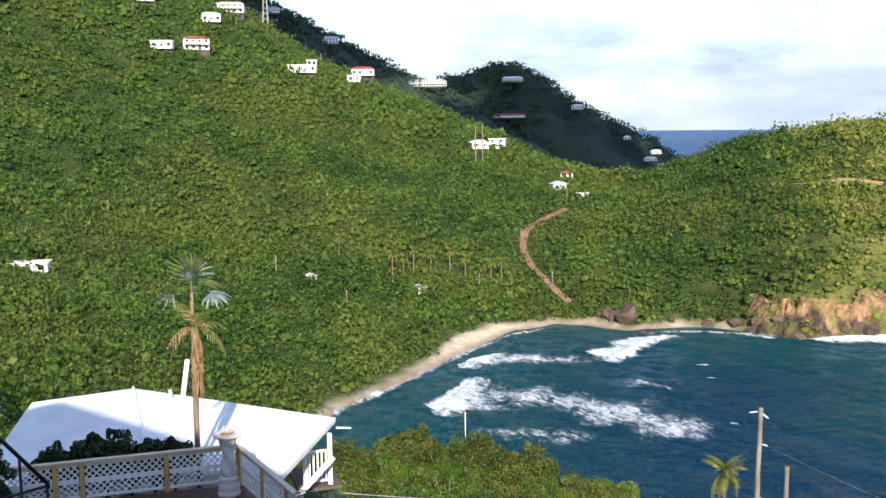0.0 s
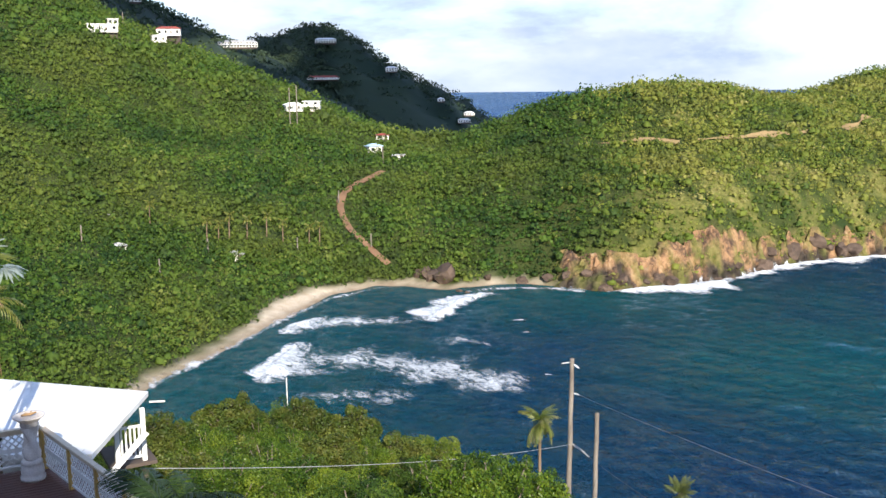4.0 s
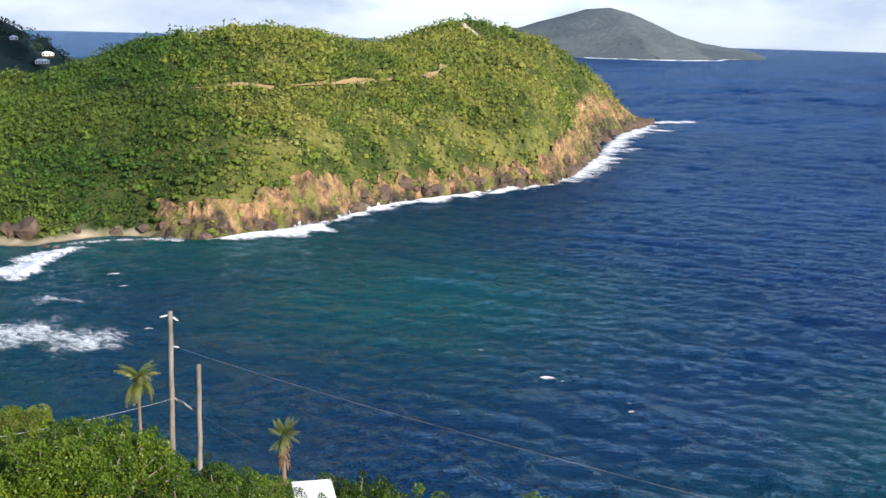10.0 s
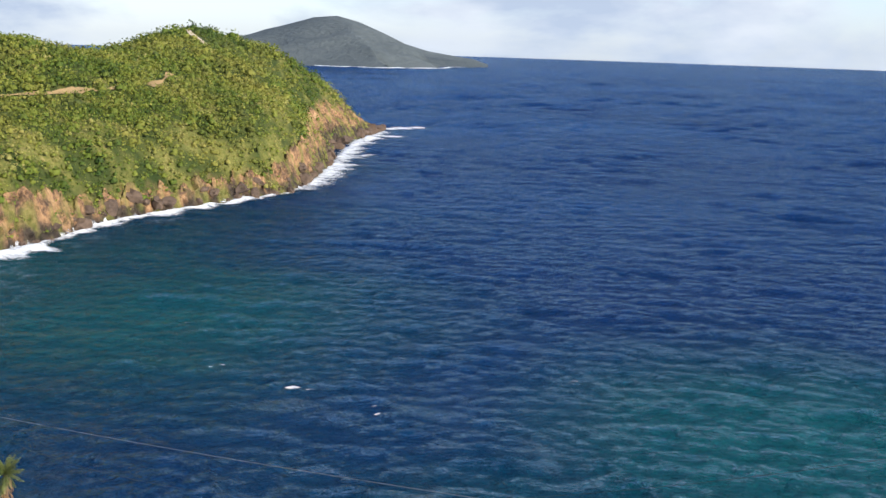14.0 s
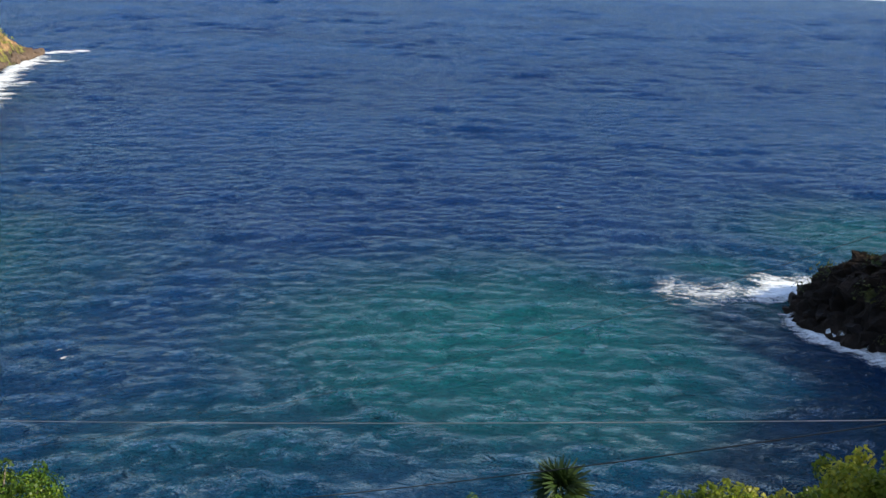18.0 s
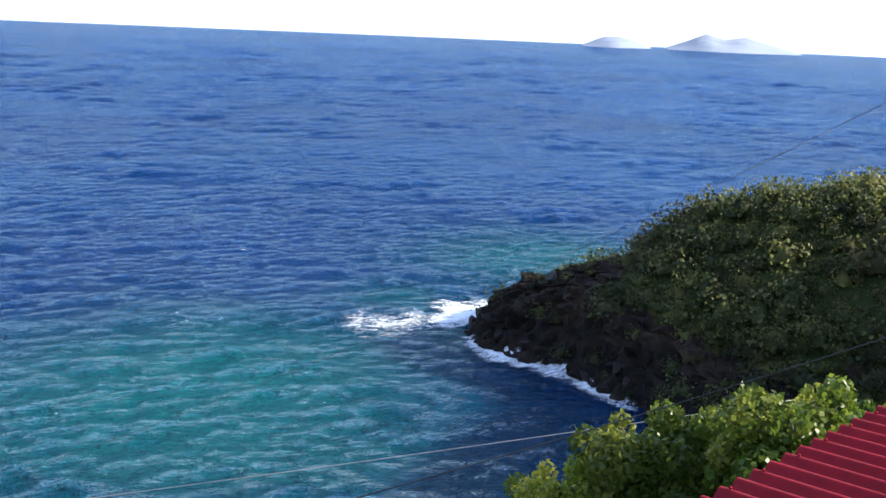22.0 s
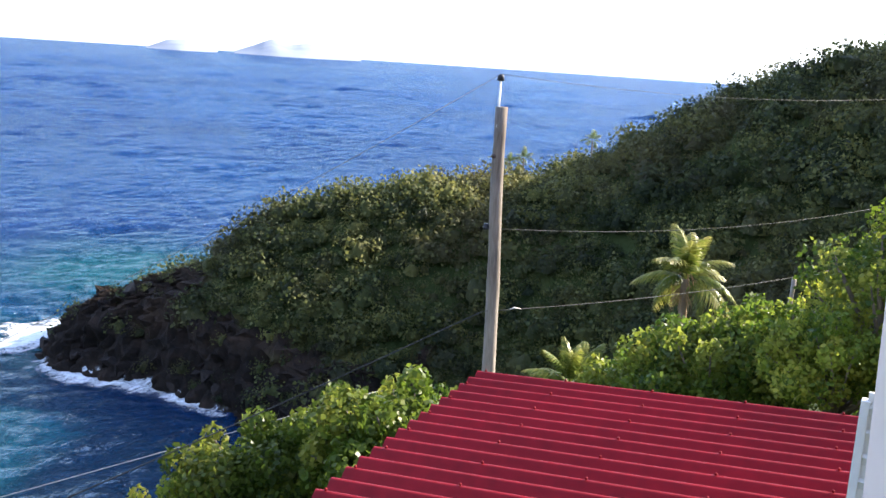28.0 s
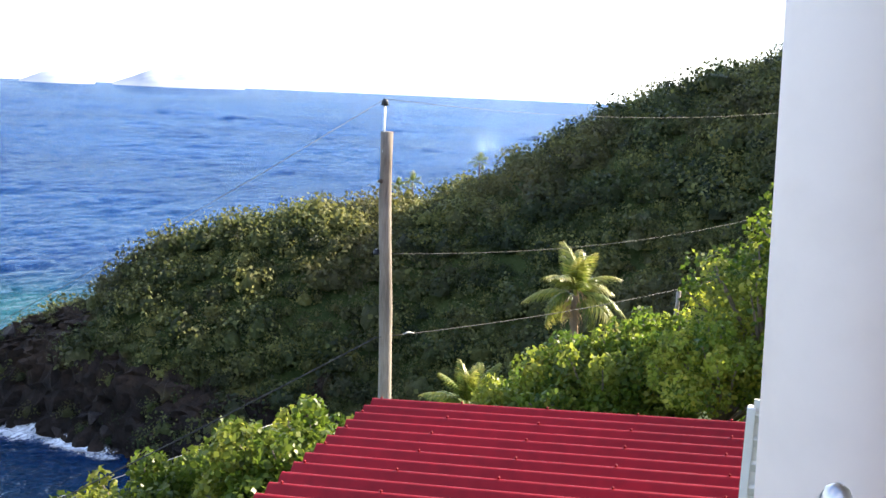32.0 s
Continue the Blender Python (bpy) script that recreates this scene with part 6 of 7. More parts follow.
part("insulator", lathe(B(), pin + Vector((0, 0, 0.44)), [(0.025, 0), (0.07, 0.015), (0.055, 0.05), (0.062, 0.07), (0.03, 0.12)], 14), M_pipe, pole_w, "dark pin insulator", smooth=True)
part("bolt", lathe(B(), wt + Vector((0.02, 0.10, -2.15)), [(0.05, 0), (0.06, 0.03), (0.04, 0.10)], 10), M_pipe, pole_w)
part("knot", rod(B(), wt + Vector((-0.03, 0.07, -0.85)), wt + Vector((-0.05, 0.13, -0.85)), 0.05, 0.02, 10), M_shade, pole_w)
W_top = pin + Vector((0, 0, 0.56))
W_mid = wt + Vector((-0.05, 0.1, -2.12))
W_low = wt + Vector((-0.10, 0.10, -3.62))
A_low = PA_top + Vector((0.05, 0.05, -5.1))
A_mid = PA_top + Vector((0.1, 0, -2.05))
to_w = (W_top - PA_top).normalized()
insulator(pole_a, PA_top + Vector((0.05, -0.1, -0.30)), (0.35, -0.75, -0.25))
insulator(pole_a, PA_top + Vector((-0.1, 0.05, -0.22)), (-0.8, 0.2, -0.15))
insulator(pole_a, A_mid, (0.3, -0.8, 0.1))
part("strap", lathe(B(), A_low + Vector((-0.05, -0.05, -0.25)), [(0.18, 0), (0.19, 0.02), (0.19, 0.22), (0.18, 0.24)], 12), M_pipe, pole_a)
part("clamp", tube(B(), [A_low, A_low + Vector((0.35, -0.5, -0.15)), A_low + Vector((0.7, -1.0, -0.45))], [0.08, 0.06, 0.03], 6), M_wire, pole_a)
far_left = at(24, 75, 41.5)
wire("overhead_wire", "thin high wire from pole to pole over the slope", PA_top + Vector((0.2, -0.45, -0.4)), W_top, 5.0, 0.004, M_darkwire)
wire("overhead_wire", "bare wire slung low across the bushes", A_mid + Vector((0.15, -0.5, 0.05)), eye_b(-108.5, 19, 53.6), 0.5, 0.008, M_wire, 36)
wire("overhead_cable", "twisted service cable hanging from the wooden pole", A_low + Vector((0.7, -1.0, -0.45)), W_low, 2.3, 0.012, M_darkwire, 36)
wire("overhead_cable", "pale service cable stretched along the slope", A_low, at(8.0, 27, 49.6), 0.4, 0.014, M_wire)
end_r = eye_b(-139, 30, 0)
wire("overhead_wire", "thin wire leading from the pole up the hill", W_top, (end_r.x, end_r.y, 60.2), 0.4, 0.004, M_darkwire)
wire("overhead_wire", "thin wire across the dark hillside", W_mid, (end_r.x, end_r.y, 57.9), 0.55, 0.005, M_darkwire)
cable = wire("overhead_cable", "twisted dark and silver service cable", W_low, (end_r.x, end_r.y, 56.4), 0.35, 0.0075, M_darkwire)
tie = thing("cable_tie", "silver dead-end grip on the service cable", "cable grip", cable[1], "overhead cables")
part("grip", tube(B(), [cable[1], cable[1].lerp(cable[2], 0.2) + Vector((0, 0, 0.03)), cable[1].lerp(cable[2], 0.45)], [0.008, 0.018, 0.008], 6), M_wire, tie, smooth=True)
lg = eye_b(-129.8, 27, 0)
lamp_pole = wood_pole("utility_pole", "thin grey pole half hidden by leaves", (lg.x, lg.y, land.z(lg.x, lg.y) - 0.5), (lg.x, lg.y, 54.9), 0.07, 0.06)
# small poles on the far slopes: bearing, distance, height of the top, length
for az, d, el, n in ((-1.95, 300, -9.5, 9), (-6.2, 308, -8.7, 7), (5.8, 268, -10.2, 7), (18.8, 300, -7.3, 6), (9.8, 285, -8.8, 7), (16.95, 470, 5.75, 9), (20.85, 480, 6.0, 8), (6.9, 505, 3.75, 8), (-7.0, 385, -3.7, 7.5), (-1.8, 420, -0.35, 9), (-2.2, 420, -0.2, 9), (-4.4, 340, -6.2, 6), (3.1, 288, -9.9, 6), (11.5, 500, 4.9, 7)):
    p = at(az, d, 0)
    ztop = 60 + d * math.tan(radians(el))
    wood_pole("utility_pole", "slim pale pole standing out of the scrub", (p.x, p.y, land.z(p.x, p.y) - 0.6), (p.x, p.y, max(ztop, land.z(p.x, p.y) + 4.5)), 0.24, 0.20, "poles on the far slopes")


def frame_stub():
    p = at(-11.4, 41, 0)
    t = thing("metal_frame", "bent white metal frame standing in the bushes", "frame", (p.x, p.y, land.z(p.x, p.y)))
    u = at(-101.4, 1, 0)
    for k, (o, h) in enumerate(((-0.22, 41.7), (0.0, 42.3), (0.20, 42.25))):
        q = p + u * o
        part("upright", tube(B(), [Vector((q.x, q.y, land.z(q.x, q.y) - 0.3)), Vector((q.x, q.y, h)) + u * 0.10], 0.035, 6), M_white, t, smooth=True)
    q = p + u * 0.12
    part("hook", tube(B(), [Vector((q.x, q.y, 42.25)), Vector((q.x, q.y, 42.6)) + u * 0.15, Vector((q.x, q.y, 42.85)) + u * 0.35, Vector((q.x, q.y, 42.7)) + u * 0.5, Vector((q.x, q.y, 42.5)) + u * 0.4], 0.03, 6), M_white, t, smooth=True)
    for h in (41.2, 41.8):
        part("rung", tube(B(), [Vector((p.x, p.y, h)) - u * 0.22, Vector((p.x, p.y, h)) + u * 0.22], 0.025, 6), M_white, t)


frame_stub()
mast = thing("mast", "thin white mast rising behind the trees", "mast", at(-0.9, 92, land.z(*flat(-0.9, 92))))
part("tube", tube(B(), [at(-0.9, 92, land.z(*flat(-0.9, 92))), at(-0.9, 92, 32.3)], 0.05, 8), M_white, mast)
shed = thing("shed", "small shed with a flat white roof among bushes", "shed", at(-25.7, 42, land.z(*flat(-25.7, 42))))
zg = land.z(*flat(-25.7, 42))
part("roof", box(B(), at(-25.9, 41.5, 39.6), (1.8, 1.9, 0.12), turned(-20), 0.01), M_white, shed, "flat white roof")
part("wall", box(B(), at(-25.7, 41.5, (39.53 + zg - 0.5) / 2), (1.3, 1.5, 39.53 - zg + 0.5), turned(-20)), M_shade, shed)


# ---- houses on the hills ----
M_redtile = worn("faded_red_roof", (0.34, 0.085, 0.065), (0.21, 0.05, 0.04), 0.6, 0.7, 0.2, bump=0.2)
M_bluegrey = worn("pale_blue_roof", (0.42, 0.56, 0.66), (0.30, 0.42, 0.50), 0.6, 0.5, 0.3)
M_greyroof = worn("grey_roof", (0.46, 0.45, 0.44), (0.30, 0.29, 0.28), 0.6, 0.7, 0.2)
M_offwhite = worn("offwhite_wall", (0.74, 0.71, 0.64), (0.58, 0.55, 0.49), 0.4, 0.8, 0.2)


FAR_D = np.hypot(FQ[:, 0], FQ[:, 1])
FAR_AZ = np.degrees(np.arctan2(-FQ[:, 0], FQ[:, 1]))
FAR_EL = np.degrees(np.arctan2(FZ - 60, FAR_D))


def far_hit(az, el):
    """How far off the far hill's near face lies in that direction."""
    off = np.hypot((FAR_AZ - az), (FAR_EL - el))
    best = np.where(off < 0.45)[0]
    return float(FAR_D[best].min()) - 3 if len(best) else 1100.0


def hill_house(label, az, d, el, w, dep, h, roof, turn=0.0, storeys=1, hip=True, porch=True, far=False, lift=0.6):
    """A house on a slope: plinth, walls, windows, door, roof and balcony. el: lift of its floor as seen from the look-out."""
    if far:
        d = far_hit(az, el)
    else:
        k = 200.0
        while k < 640 and land.z(*flat(az, k)) < 60 + k * math.tan(radians(el)):
            k += 2.5
        if k < 600:
            w, h, dep, d = w * k / d, h * (0.5 + 0.5 * k / d), dep * k / d, k
    p = at(az, d, 0)
    if far:
        lift = -0.9
        h *= 0.62
    z = 60 + d * math.tan(radians(el)) + lift
    t = thing("hill_house", label, "house", (p.x, p.y, z - 1.5), "houses on the hills")
    rot = turned(az + turn)
    u, v = rot @ Vector((1, 0, 0)), rot @ Vector((0, -1, 0))
    c = Vector((p.x, p.y, z))
    part("wall", box(B(), c + Vector((0, 0, h / 2)), (w, dep, h), rot), M_offwhite, t)
    part("plinth", box(B(), c + Vector((0, 0, -0.7 if far else -2.0)) + v * 0.02, (w * 0.98, dep * 0.98, 1.38 if far else 3.98), rot), M_shade, t)
    bm = B()
    o = 0.5
    if hip:
        pts = [(-w / 2 - o, -dep / 2 - o, 0), (w / 2 + o, -dep / 2 - o, 0), (w / 2 + o, dep / 2 + o, 0), (-w / 2 - o, dep / 2 + o, 0), (-w / 2 + dep * 0.35, 0, dep * 0.20), (w / 2 - dep * 0.35, 0, dep * 0.20)]
        vs = [bm.verts.new(rot @ Vector(q) + c + Vector((0, 0, h + 0.02))) for q in pts]
        for f in ((0, 1, 5, 4), (1, 2, 5), (2, 3, 4, 5), (3, 0, 4), (3, 2, 1, 0)):
            bm.faces.new([vs[i] for i in f])
    else:
        box(bm, c + Vector((0, 0, h + 0.15)), (w + 0.8, dep + 0.8, 0.26), rot)
    part("roof", bm, roof, t)
    hs = h / storeys
    n = max(2, int(w / 2.6))
    for s in range(storeys):
        for k in range(n):
            x = (k + 0.5) / n * w - w / 2
            q = c + u * x + v * (dep / 2 + 0.02) + Vector((0, 0, hs * s + hs * 0.55))
            if s == 0 and k == n // 2:
                part("door", box(B(), q - Vector((0, 0, hs * 0.55 - 1.05)), (1.0, 0.08, 2.1), rot), M_shade, t)
            else:
                win = part("window", box(B(), q, (1.25, 0.06, 1.25), rot), M_glass, t, "dark window")
                part("sill", box(B(), q - Vector((0, 0, 0.68)) + v * 0.05, (1.5, 0.16, 0.09), rot), M_white, win)
    if porch:
        zf = hs * (storeys - 1)
        part("balcony", box(B(), c + v * (dep / 2 + 0.85) + Vector((0, 0, zf - 0.08)), (w * 0.9, 1.6, 0.16), rot), M_offwhite, t)
        part("balcony_rail", box(B(), c + v * (dep / 2 + 1.6) + Vector((0, 0, zf + 0.48)), (w * 0.9, 0.08, 0.85), rot), M_white, t)
        for k in range(4):
            q = c + v * (dep / 2 + 1.6) + u * (w * 0.44 * (k / 1.5 - 1)) + Vector((0, 0, zf + hs / 2))
            part("balcony_post", box(B(), q, (0.18, 0.18, hs), rot), M_white, t)
    return t


hill_house("white two-storey house with a red roof on the hillside", 13.75, 450, 3.85, 11, 7, 4.6, M_redtile, 8, 2)
hill_house("unfinished pale house beside a cleared patch", 15.5, 448, 3.9, 9, 6, 3.2, M_offwhite, -10, 1, False)
hill_house("long white flat-roofed house on the hillside", 8.0, 480, 2.62, 13, 7, 3.4, M_white, 5, 1, False)
hill_house("white annex under the flat-roofed house", 7.45, 482, 2.75, 4.5, 6, 4.6, M_white, 5, 2, False, False)
hill_house("pale house with a faded red roof near the crest", 4.55, 500, 2.45, 11, 6, 3.2, M_redtile, -5, 1)
hill_house("small white house below the crest", 5.15, 490, 2.1, 6.5, 5, 3.0, M_white, 15, 1, False)
hill_house("white house high on the hill", 12.9, 500, 5.35, 9, 6, 3.6, M_white, 10, 1)
hill_house("large white house near the hilltop", 11.85, 520, 5.85, 15, 7, 4.2, M_white, -8, 2)
hill_house("white house on the skyline", 16.3, 530, 6.4, 9, 6, 3.4, M_white, 0, 1)
hill_house("white two-storey house above the saddle", -3.05, 428, -1.75, 7, 6, 4.2, M_white, -6, 2, False)
hill_house("low white house above the saddle", -2.0, 425, -1.72, 7.5, 5, 2.6, M_white, 10, 1)
hill_house("small house with a pale blue metal roof by the track", -6.5, 380, -4.15, 5.5, 5, 2.6, M_bluegrey, 20, 1, True, False)
hill_house("low grey-roofed hut near the saddle", -7.9, 386, -4.55, 4.5, 4, 1.6, M_greyroof, 0, 1, False, False)
hill_house("small house with a red roof in the saddle", -7.0, 405, -3.4, 5, 4, 1.8, M_redtile, 0, 1, True, False)
hill_house("long low shelter with a pale roof in the valley", 22.95, 262, -7.95, 9, 4.5, 2.2, M_offwhite, -12, 1, False, False)
hill_house("hut with a pale roof among the palms", 1.6, 310, -9.75, 5, 4, 2.2, M_greyroof, 0, 1, True, False, False, -1.1)
hill_house("small pale hut hidden in the woods", 7.9, 318, -8.95, 4, 4, 2.2, M_greyroof, 8, 1, True, False, False, -1.1)
hill_house("pale hut in the valley scrub", 8.1, 345, -7.2, 4, 4, 2.0, M_greyroof, 8, 1, True, False, False, -1.1)
# on the far hill: they stand before its crest
for lab, az, d, el, w, h, roof, st in (("row of grey-white villas on the far crest", 0.9, 1080, 1.95, 34, 7, M_greyroof, 2), ("white hotel below the far summit", -3.95, 1110, 2.15, 22, 6, M_white, 2), ("long building with a red roof on the far hill", -3.75, 1030, 0.15, 32, 3.4, M_redtile, 1), ("white villa on the far shoulder", -7.6, 1165, 0.55, 12, 6, M_white, 2), ("small white house on the far slope", -10.4, 1215, -1.15, 7, 4, M_white, 1), ("white house near the far point", -12.0, 1250, -1.95, 11, 4, M_white, 1), ("pale house above the far shore", -11.7, 1235, -2.35, 13, 4, M_offwhite, 1), ("white house on the dark ridge", 6.35, 905, 4.35, 13, 7, M_white, 2), ("grey house on the dark ridge", 9.6, 870, 6.0, 14, 6, M_greyroof, 1)):
    hill_house(lab, az, d, el, w, 9, h, roof, 4, st, True, w > 20, True)


def lattice_mast():
    p = at(9.9, 560, 0)
    z = land.z(p.x, p.y)
    t = thing("radio_mast", "grey steel lattice mast on the hilltop", "mast", (p.x, p.y, z))
    for sx in (-1, 1):
        for sy in (-1, 1):
            part("leg", tube(B(), [Vector((p.x + sx * 1.6, p.y + sy * 1.6, z - 1)), Vector((p.x + sx * 0.8, p.y + sy * 0.8, z + 19))], 0.16, 5), M_wire, t)
    for k in range(6):
        r = 1.55 - 0.12 * k
        zz = z + 2 + 3 * k
        for a, b in (((-1, -1), (1, -1)), ((1, -1), (1, 1)), ((1, 1), (-1, 1)), ((-1, 1), (-1, -1))):
            part("brace", tube(B(), [Vector((p.x + a[0] * r, p.y + a[1] * r, zz)), Vector((p.x + b[0] * r, p.y + b[1] * r, zz + 2.2))], 0.10, 4), M_wire, t)


lattice_mast()


# ---- rocks on the shore ----
def rock_mesh(seed):
    bm = B()
    bmesh.ops.create_icosphere(bm, subdivisions=2, radius=1.0)
    off = Vector((seed * 7.3, seed * 3.1, seed * 1.7))
    for v in bm.verts:
        n = noise.noise(v.co * 1.1 + off) * 0.6 + noise.noise(v.co * 2.7 + off) * 0.45 + abs(noise.noise(v.co * 6 + off)) * 0.2
        v.co *= 1 + n
    rr_ = random.Random(seed)
    for _ in range(11):
        face = Vector((rr_.gauss(0, 1), rr_.gauss(0, 1), rr_.gauss(0, 0.8))).normalized()
        lim = rr_.uniform(0.5, 0.85)
        for v in bm.verts:
            v.co -= face * max(0.0, v.co.dot(face) - lim)
    me = bpy.data.meshes.new("rock")
    bm.to_mesh(me)
    bm.free()
    return me


ROCKS = [rock_mesh(k) for k in range(1, 7)]


def shore_rock(label, x, y, size, material, sink=0.25, k=0, group="rocks along the shore", base=None, flat_=0.7):
    me = ROCKS[k % 6]
    size *= 0.8 if material is M_darkrock else 1.35
    key = me.name + material.name
    if key not in shore_rock.made:
        m2 = me.copy()
        m2.materials.append(material)
        shore_rock.made[key] = m2
    ob = new("shore_rock", shore_rock.made[key])
    z = max(land.z(x, y), -0.6) if base is None else base
    ob.location = (x, y, z + size * (flat_ - 0.2 - sink))
    ob.scale = (size * 1.15, size * 0.95, size * flat_)
    ob.rotation_euler = (0.2 * math.sin(k * 3.1), 0.25 * math.cos(k * 1.9), k * 2.4)
    return tagged(ob, label, "rock", group)


shore_rock.made = {}
rr = random.Random(12)
line = dense([(*flat(a, d), 0.0) for a, d in CLIFF_SHORE], 4.6)
for k, p in enumerate(line):
    for j in range(1):
        s = rr.choice((0.9, 1.2, 1.5, 2.0, 2.8)) * (1.0 if k > 8 else 0.8)
        back = rr.uniform(-1.5, 3.5)
        # shift inland, away from the open water
        c = Vector((p[0], p[1], 0))
        inland = (Vector((*flat(-27, 460), 0)) - c).normalized()
        q = c + inland * back
        shore_rock("dark brown boulder at the foot of the cliff", q.x, q.y, s, M_rock, 0.2, k * 3 + j)
for az, d, s in ((-44.6, 662, 4.0), (-44.9, 676, 3.2), (-45.15, 690, 2.6), (-45.0, 684, 2.2), (-43.0, 585, 3.4), (-42.7, 560, 3.0), (-43.9, 630, 4.2), (-42.0, 500, 3.0), (-41.4, 455, 3.2), (-41.9, 480, 2.4), (-40.6, 420, 3.0)):
    x, y = flat(az, d)
    shore_rock("large dark rock standing in the surf", x, y, s, M_rock, 0.1, int(d), base=0.2)
x, y = flat(-10.5, 288)
shore_rock("big brown wedge-shaped rock at the end of the beach", x, y, 3.6, M_rock, 0.1, 3, base=0.3, flat_=0.85)
for az, d, s in ((-9.4, 292, 2.2), (-8.9, 293, 1.6), (-11.3, 280, 1.0), (-11.8, 278, 0.8), (-9.9, 290, 2.4), (-13, 291, 1.2), (-15, 291, 1.4), (-16.5, 290, 1.6), (-17.6, 288, 1.5), (-18.7, 286, 1.7)):
    x, y = flat(az, d)
    shore_rock("brown rock at the back of the beach", x, y, s, M_rock, 0.15, int(d + az))
line = dense([(*flat(a, d), 0.0) for a, d in DARK_SHORE[:5]], 3.0)
for k, p in enumerate(line):
    for j in range(1 + k % 2):
        s = rr.choice((0.8, 1.1, 1.5, 2.2))
        c = Vector((p[0], p[1], 0))
        inland = (Vector((*flat(-103, 195), 0)) - c).normalized()
        q = c + inland * rr.uniform(-1.0, 4.5)
        shore_rock("black volcanic boulder below the shaded point", q.x, q.y, s, M_darkrock, 0.15, k * 5 + j, "black rocks of the point")
for az, d, s, z in ((-88.2, 189, 2.4, 1.0), (-89.0, 189, 3.0, 3.0), (-90.0, 189, 3.4, 6.0), (-91.0, 189, 3.6, 9.0), (-92.1, 189, 3.2, 12.2), (-93.0, 190, 2.6, 13.0), (-94.2, 190, 2.6, 13.8), (-91.6, 186, 2.8, 7.5), (-93.0, 183, 2.8, 7.0), (-90.2, 185, 2.6, 3.0), (-94.5, 180, 2.6, 6.5), (-96, 175, 2.4, 6.0), (-95, 172, 2.4, 2.8), (-97.5, 168, 2.4, 5.5)):
    x, y = flat(az, d)
    shore_rock("craggy black rock of the bare point", x, y, s, M_darkrock, 0.2, int(-az * 7), "black rocks of the point", base=z - 0.6)


# ---- surf ----
def foam_material():
    m = Mat("sea_foam", 0.6, 0.3)
    m.colour((0.80, 0.83, 0.86))
    body = m.attr("thick")
    web = m.noise(0.42, 7, 0.68, (1.0, 0.5, 1.0, 20), distort=0.9)
    fine = m.noise(1.6, 4, 0.6, distort=0.5)
    f = m.math("ADD", m.math("MULTIPLY", web, 0.7), m.math("MULTIPLY", fine, 0.3))
    lim = m.math("SUBTRACT", m.math("ADD", m.math("MULTIPLY", m.math("SUBTRACT", f, 0.5), 2.9), m.math("MULTIPLY", body, 1.15)), 0.40)
    a = m.math("MULTIPLY", lim, 1.45)
    clampn = m.t.nodes.new("ShaderNodeClamp")
    m.link(a, clampn.inputs[0])
    m.link(m.math("MULTIPLY", clampn.outputs[0], m.math("MINIMUM", m.math("ADD", m.math("MULTIPLY", body, 0.9), 0.28), 0.95)), m.b.inputs["Alpha"])
    m.bump(m.noise(0.9, 5), 0.6, 0.5)
    return m.m


M_foam = foam_material()


def surf(label, spine, width, thick, seed, rise=0.25, step=1.6, name="surf", breaking=False):
    """A sheet of foam along a line of bearings and distances. width: reach on the two sides; thick: how closed it is at the line."""
    p = np.array(dense([(*flat(a, d), 0.0) for a, d in spine], step))[:, :2]
    for _ in range(2):
        p[1:-1] = (p[:-2] + 2 * p[1:-1] + p[2:]) / 4
    t = np.gradient(p, axis=0)
    t /= np.linalg.norm(t, axis=1)[:, None] + 1e-9
    n = np.c_[t[:, 1], -t[:, 0]]
    s = np.linspace(-1, 1, 19)
    lo, hi = width
    r = wave_noise(p, 14, seed)
    ends = np.clip(np.minimum(np.arange(len(p)), np.arange(len(p))[::-1]) / max(4.0, 0.16 * len(p)), 0, 1) ** 0.6
    off = np.where(s < 0, s * lo, s * hi)[None, :] * (0.75 + 0.35 * np.clip(r, -1, 1)[:, None]) * (0.3 + 0.7 * ends[:, None])
    P = p[:, None] + n[:, None] * off[..., None]
    q = P.reshape(-1, 2)
    prof = np.where(s < 0, 1 - np.abs(s) ** 5, (1 - np.abs(s)) ** 0.9) if breaking else 1 - np.abs(s) ** 1.6
    body = thick * prof[None, :] * (0.55 + 0.45 * ends[:, None]) + 0.12 * np.clip(r, -1, 1)[:, None] * (1 - np.abs(s)[None, :])
    z = 0.10 + rise * np.exp(-(s[None, :] / 0.22) ** 2) * ends[:, None] * (0.7 + 0.4 * np.clip(r, -1, 1)[:, None]) + np.zeros((len(p), len(s)))
    d_, a_ = np.hypot(q[:, 0], q[:, 1]), np.degrees(np.arctan2(-q[:, 0], q[:, 1]))
    if d_.max() < 900:
        z = z + wind_waves(q, d_, np.clip((a_ + 40) / 18, 0, 1) * np.clip((420 - d_) / 90, 0, 1))[0].reshape(z.shape) + 0.08
    g = land(q).reshape(z.shape)
    z = np.maximum(z, np.where(g > -0.4, g + 0.12, -9))
    edge = (np.abs(s)[None, :] > 0.99) | (z > 1.5)
    me = mesh_from(name, np.c_[q, z.ravel()], grid_faces(len(p), len(s)), M_foam)
    set_attr(me, "thick", np.where(edge, 0, body).ravel())
    return tagged(new(name, me), label, "surf", kind="stuff")


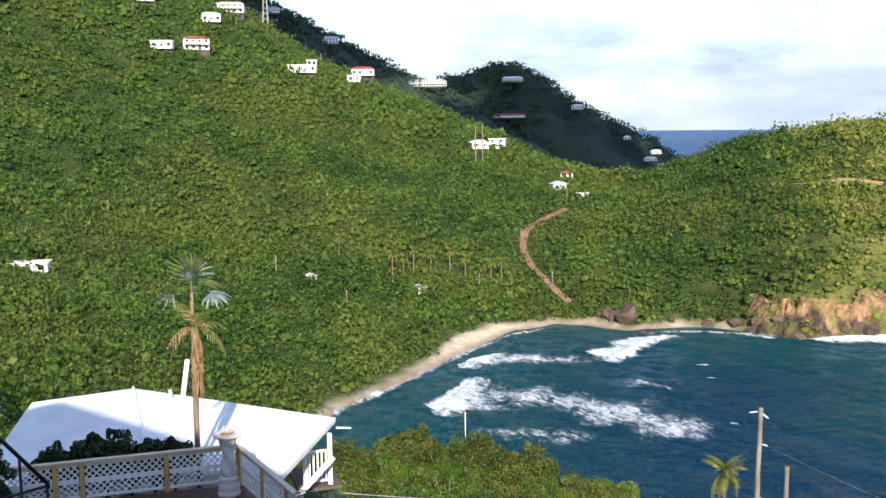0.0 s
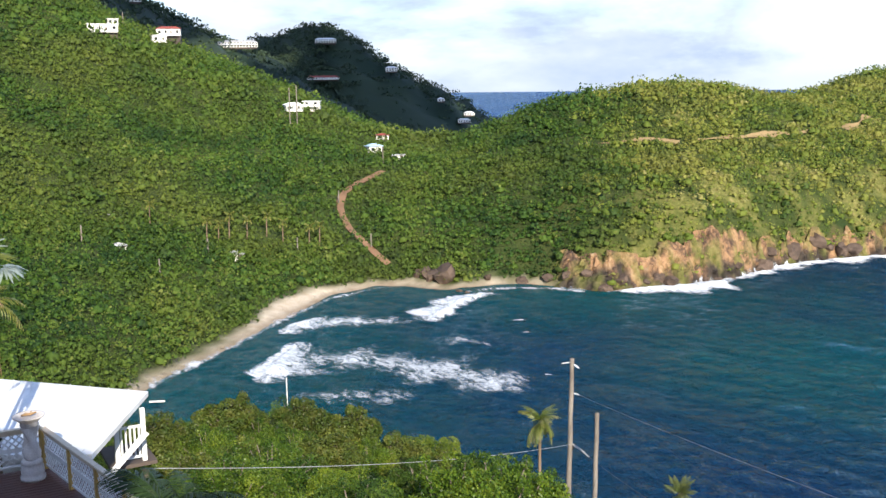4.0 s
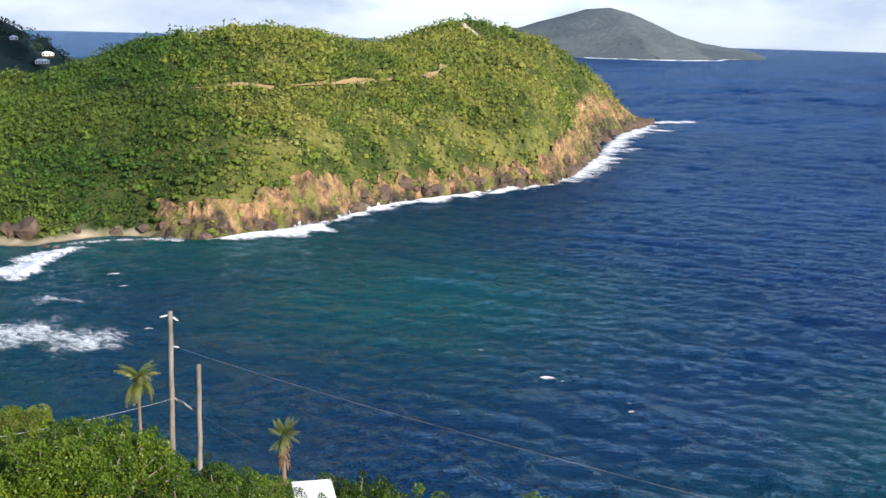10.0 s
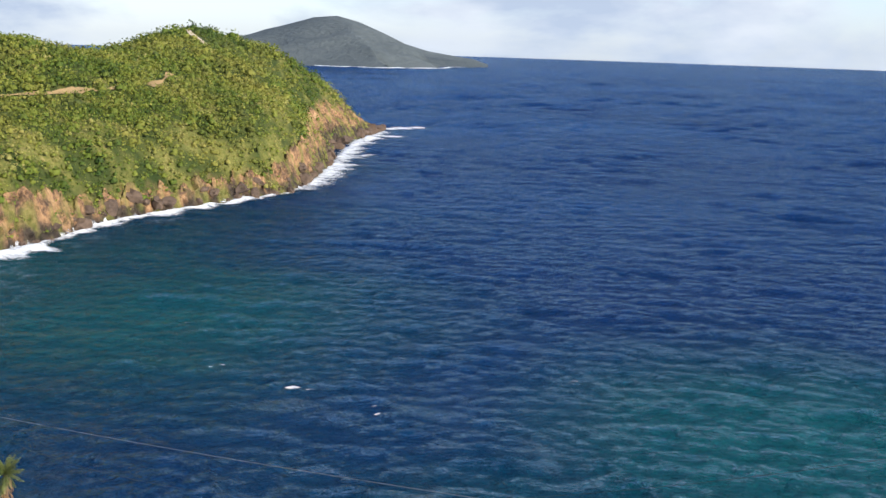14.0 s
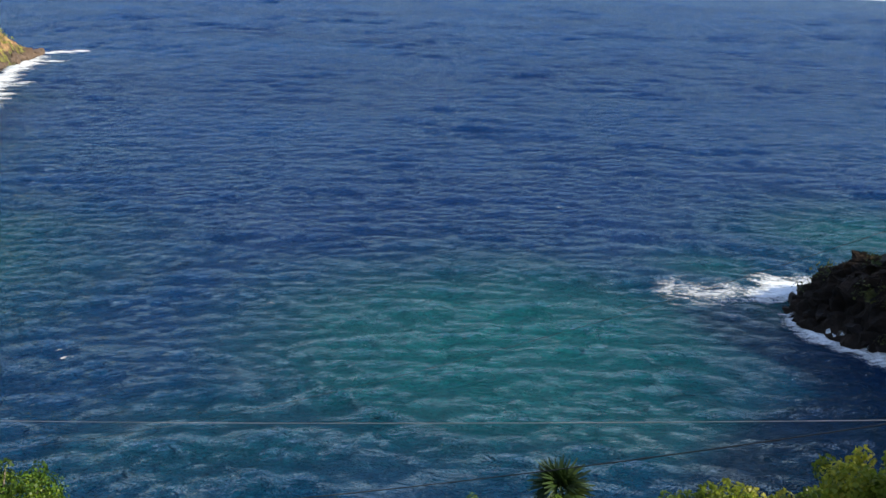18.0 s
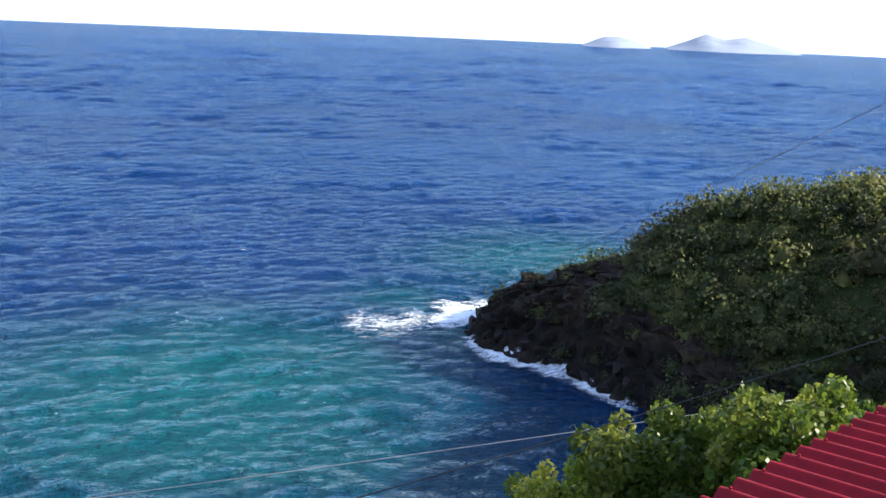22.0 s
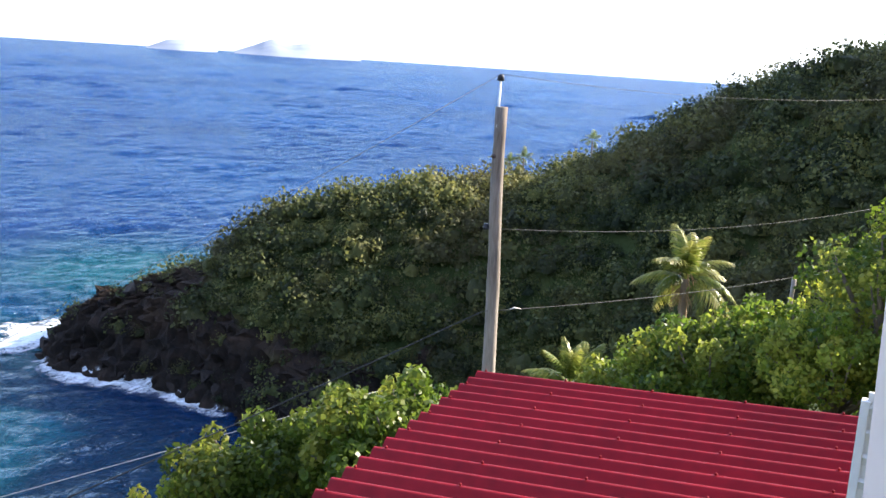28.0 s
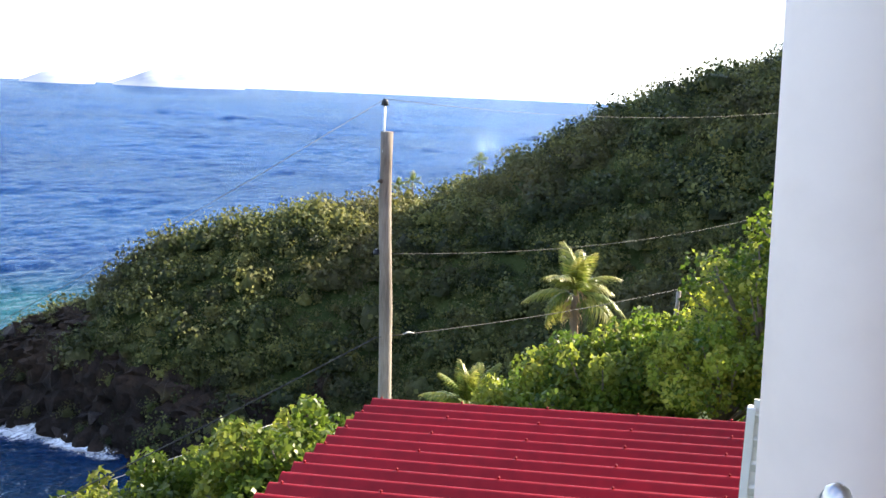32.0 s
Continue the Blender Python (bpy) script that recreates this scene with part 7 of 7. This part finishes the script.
surf("white surf breaking along the cliff foot", [(-19.9, 280), (-23.5, 290), (-26.8, 303)], (5, 10), 0.9, 1, 0.5)
surf("white surf breaking along the cliff foot", [(-26.0, 299), (-28.4, 318), (-30.1, 335), (-33.7, 355), (-36.9, 374), (-40.1, 397)], (5, 9), 0.9, 2, 0.5)
surf("white water heaped on the rocks", [(-22.8, 286), (-24.8, 290), (-26.6, 300)], (9, 13), 1.05, 3, 0.8)
surf("surf round the rocky tip", [(-39.6, 394), (-40.9, 415), (-41.9, 455), (-42.7, 512), (-43.6, 595), (-44.6, 645), (-45.4, 682)], (8, 20), 0.85, 4, 0.5, 3.0)
surf("foam trailing off the tip", [(-43.2, 520), (-44.0, 527), (-45.0, 536)], (14, 14), 0.75, 5, 0.3, 2.0)
surf("foam trailing off the tip", [(-44.6, 632), (-45.6, 640), (-46.6, 648)], (14, 14), 0.75, 6, 0.3, 2.0)
surf("white water over the outlying rocks", [(-45.0, 690), (-46.2, 705), (-47.6, 714)], (18, 18), 0.85, 7, 0.5, 2.0)
surf("thin wash along the back of the bay", [(-10.8, 276), (-13.5, 283), (-16.6, 284), (-19.8, 277)], (4, 4), 0.55, 8, 0.2)
surf("wash running up the sand", [(8.0, 190), (6.3, 203), (3.6, 217), (0.9, 234), (-1.4, 254), (-3.7, 273), (-6.4, 285.5), (-8, 285)], (2.6, 2.6), 0.55, 9, 0.12)
surf("broad breaker rolling into the bay", [(0.5, 196), (-0.2, 205), (-1.2, 218), (-1.9, 227)], (6, 17), 0.85, 10, 0.9, breaking=True)
surf("lacy foam behind the breaker", [(-0.8, 214), (-4, 212), (-7, 208), (-10, 200), (-13, 192), (-15.5, 186)], (17, 15), 0.62, 11, 0.1)
surf("second breaker nearer the beach", [(-0.8, 236), (-2.2, 246), (-3.6, 252)], (4, 12), 0.82, 12, 0.7, breaking=True)
surf("lacy foam behind the second breaker", [(-1.8, 241), (-4, 245), (-6.8, 245), (-8.5, 243)], (11, 9), 0.64, 13, 0.1)
surf("bright breaker by the beach rock", [(-9.9, 243), (-10.3, 252), (-11.4, 266), (-13.4, 276)], (11, 6), 0.86, 14, 0.8, breaking=True)
surf("lacy foam in the bay", [(-9.8, 226), (-11.5, 224), (-14, 220)], (11, 9), 0.5, 15, 0.1)
surf("thin old foam drifting in the bay", [(-1.0, 188), (-5, 184), (-9, 182)], (9, 9), 0.46, 16, 0.05)
surf("splash of white water off the shaded point", [(-79.5, 197), (-83, 197), (-86.0, 198), (-88.2, 200)], (12, 20), 0.52, 17, 0.2)
surf("white water thrown up at the shaded point", [(-85.2, 196), (-86.8, 198), (-88.4, 206), (-89.4, 214)], (22, 12), 1.0, 18, 0.9)
surf("surf along the shaded rocks", [(-87.0, 190), (-88.3, 180), (-90.5, 175), (-93.3, 169), (-96, 161), (-97.6, 155)], (7.0, 5.0), 0.78, 19, 0.25)
for k, (az, d, s) in enumerate(((-40.1, 167, 1.6), (-41.2, 166, 1.2), (-45.3, 154, 1.4), (-45.0, 158, 0.8), (-15.0, 244, 3.0), (-15.3, 232, 1.6), (-16.5, 197, 1.4), (-11.5, 190, 1.0), (-52, 150, 0.8), (-57, 175, 0.9), (-36, 180, 0.8), (-34, 210, 0.8), (-66, 240, 0.9), (-74, 260, 1.0))):
    surf("small whitecap on the open water", [(az + 0.5 * s * 100 / d, d), (az, d + 0.5), (az - 0.5 * s * 100 / d, d)], (0.9 * s, 0.9 * s), 0.72, 30 + k, 0.2, 0.5, "whitecap")


shore = []
for az in np.arange(-38.5, -50.2, -0.5):
    k = np.where((np.abs(np.degrees(np.arctan2(-IQ[:, 0], IQ[:, 1])) - az) < 0.4) & (IZ > 1.0))[0]
    if len(k):
        shore.append((float(az), float(np.hypot(IQ[k, 0], IQ[k, 1]).min()) - 18))
surf("pale line of surf along the island shore", shore, (14, 14), 0.9, 60, 2.0, 20)


# ---- the cloud that shades the far hill ----
def shade_cloud():
    r = random.Random(4)
    sun_way = way(SUN_AZ, SUN_EL)
    target = Vector((*flat(0.5, 1090), 90))
    c = target + sun_way * 1750
    side = Vector((sun_way.y, -sun_way.x, 0)).normalized()
    t = thing("cloud", "grey cumulus cloud high behind the look-out", "cloud", c)
    bm = B()
    for k in range(46):
        s = r.uniform(-1, 1)
        p = c + side * (s * 330) + sun_way.cross(side).normalized() * r.uniform(-150, 150) + sun_way * r.uniform(-60, 60)
        g = bmesh.ops.create_icosphere(bm, subdivisions=2, radius=r.uniform(55, 85))
        for v in g["verts"]:
            v.co = v.co * (1 + 0.25 * noise.noise(v.co * 0.03 + Vector((k, 0, 0)))) + p
    part("vapour", bm, M_cloud, t, smooth=True)


M_cloud = worn("cloud_vapour", (0.85, 0.86, 0.88), (0.75, 0.77, 0.80), 0.01, 1.0, 0.0)
shade_cloud()
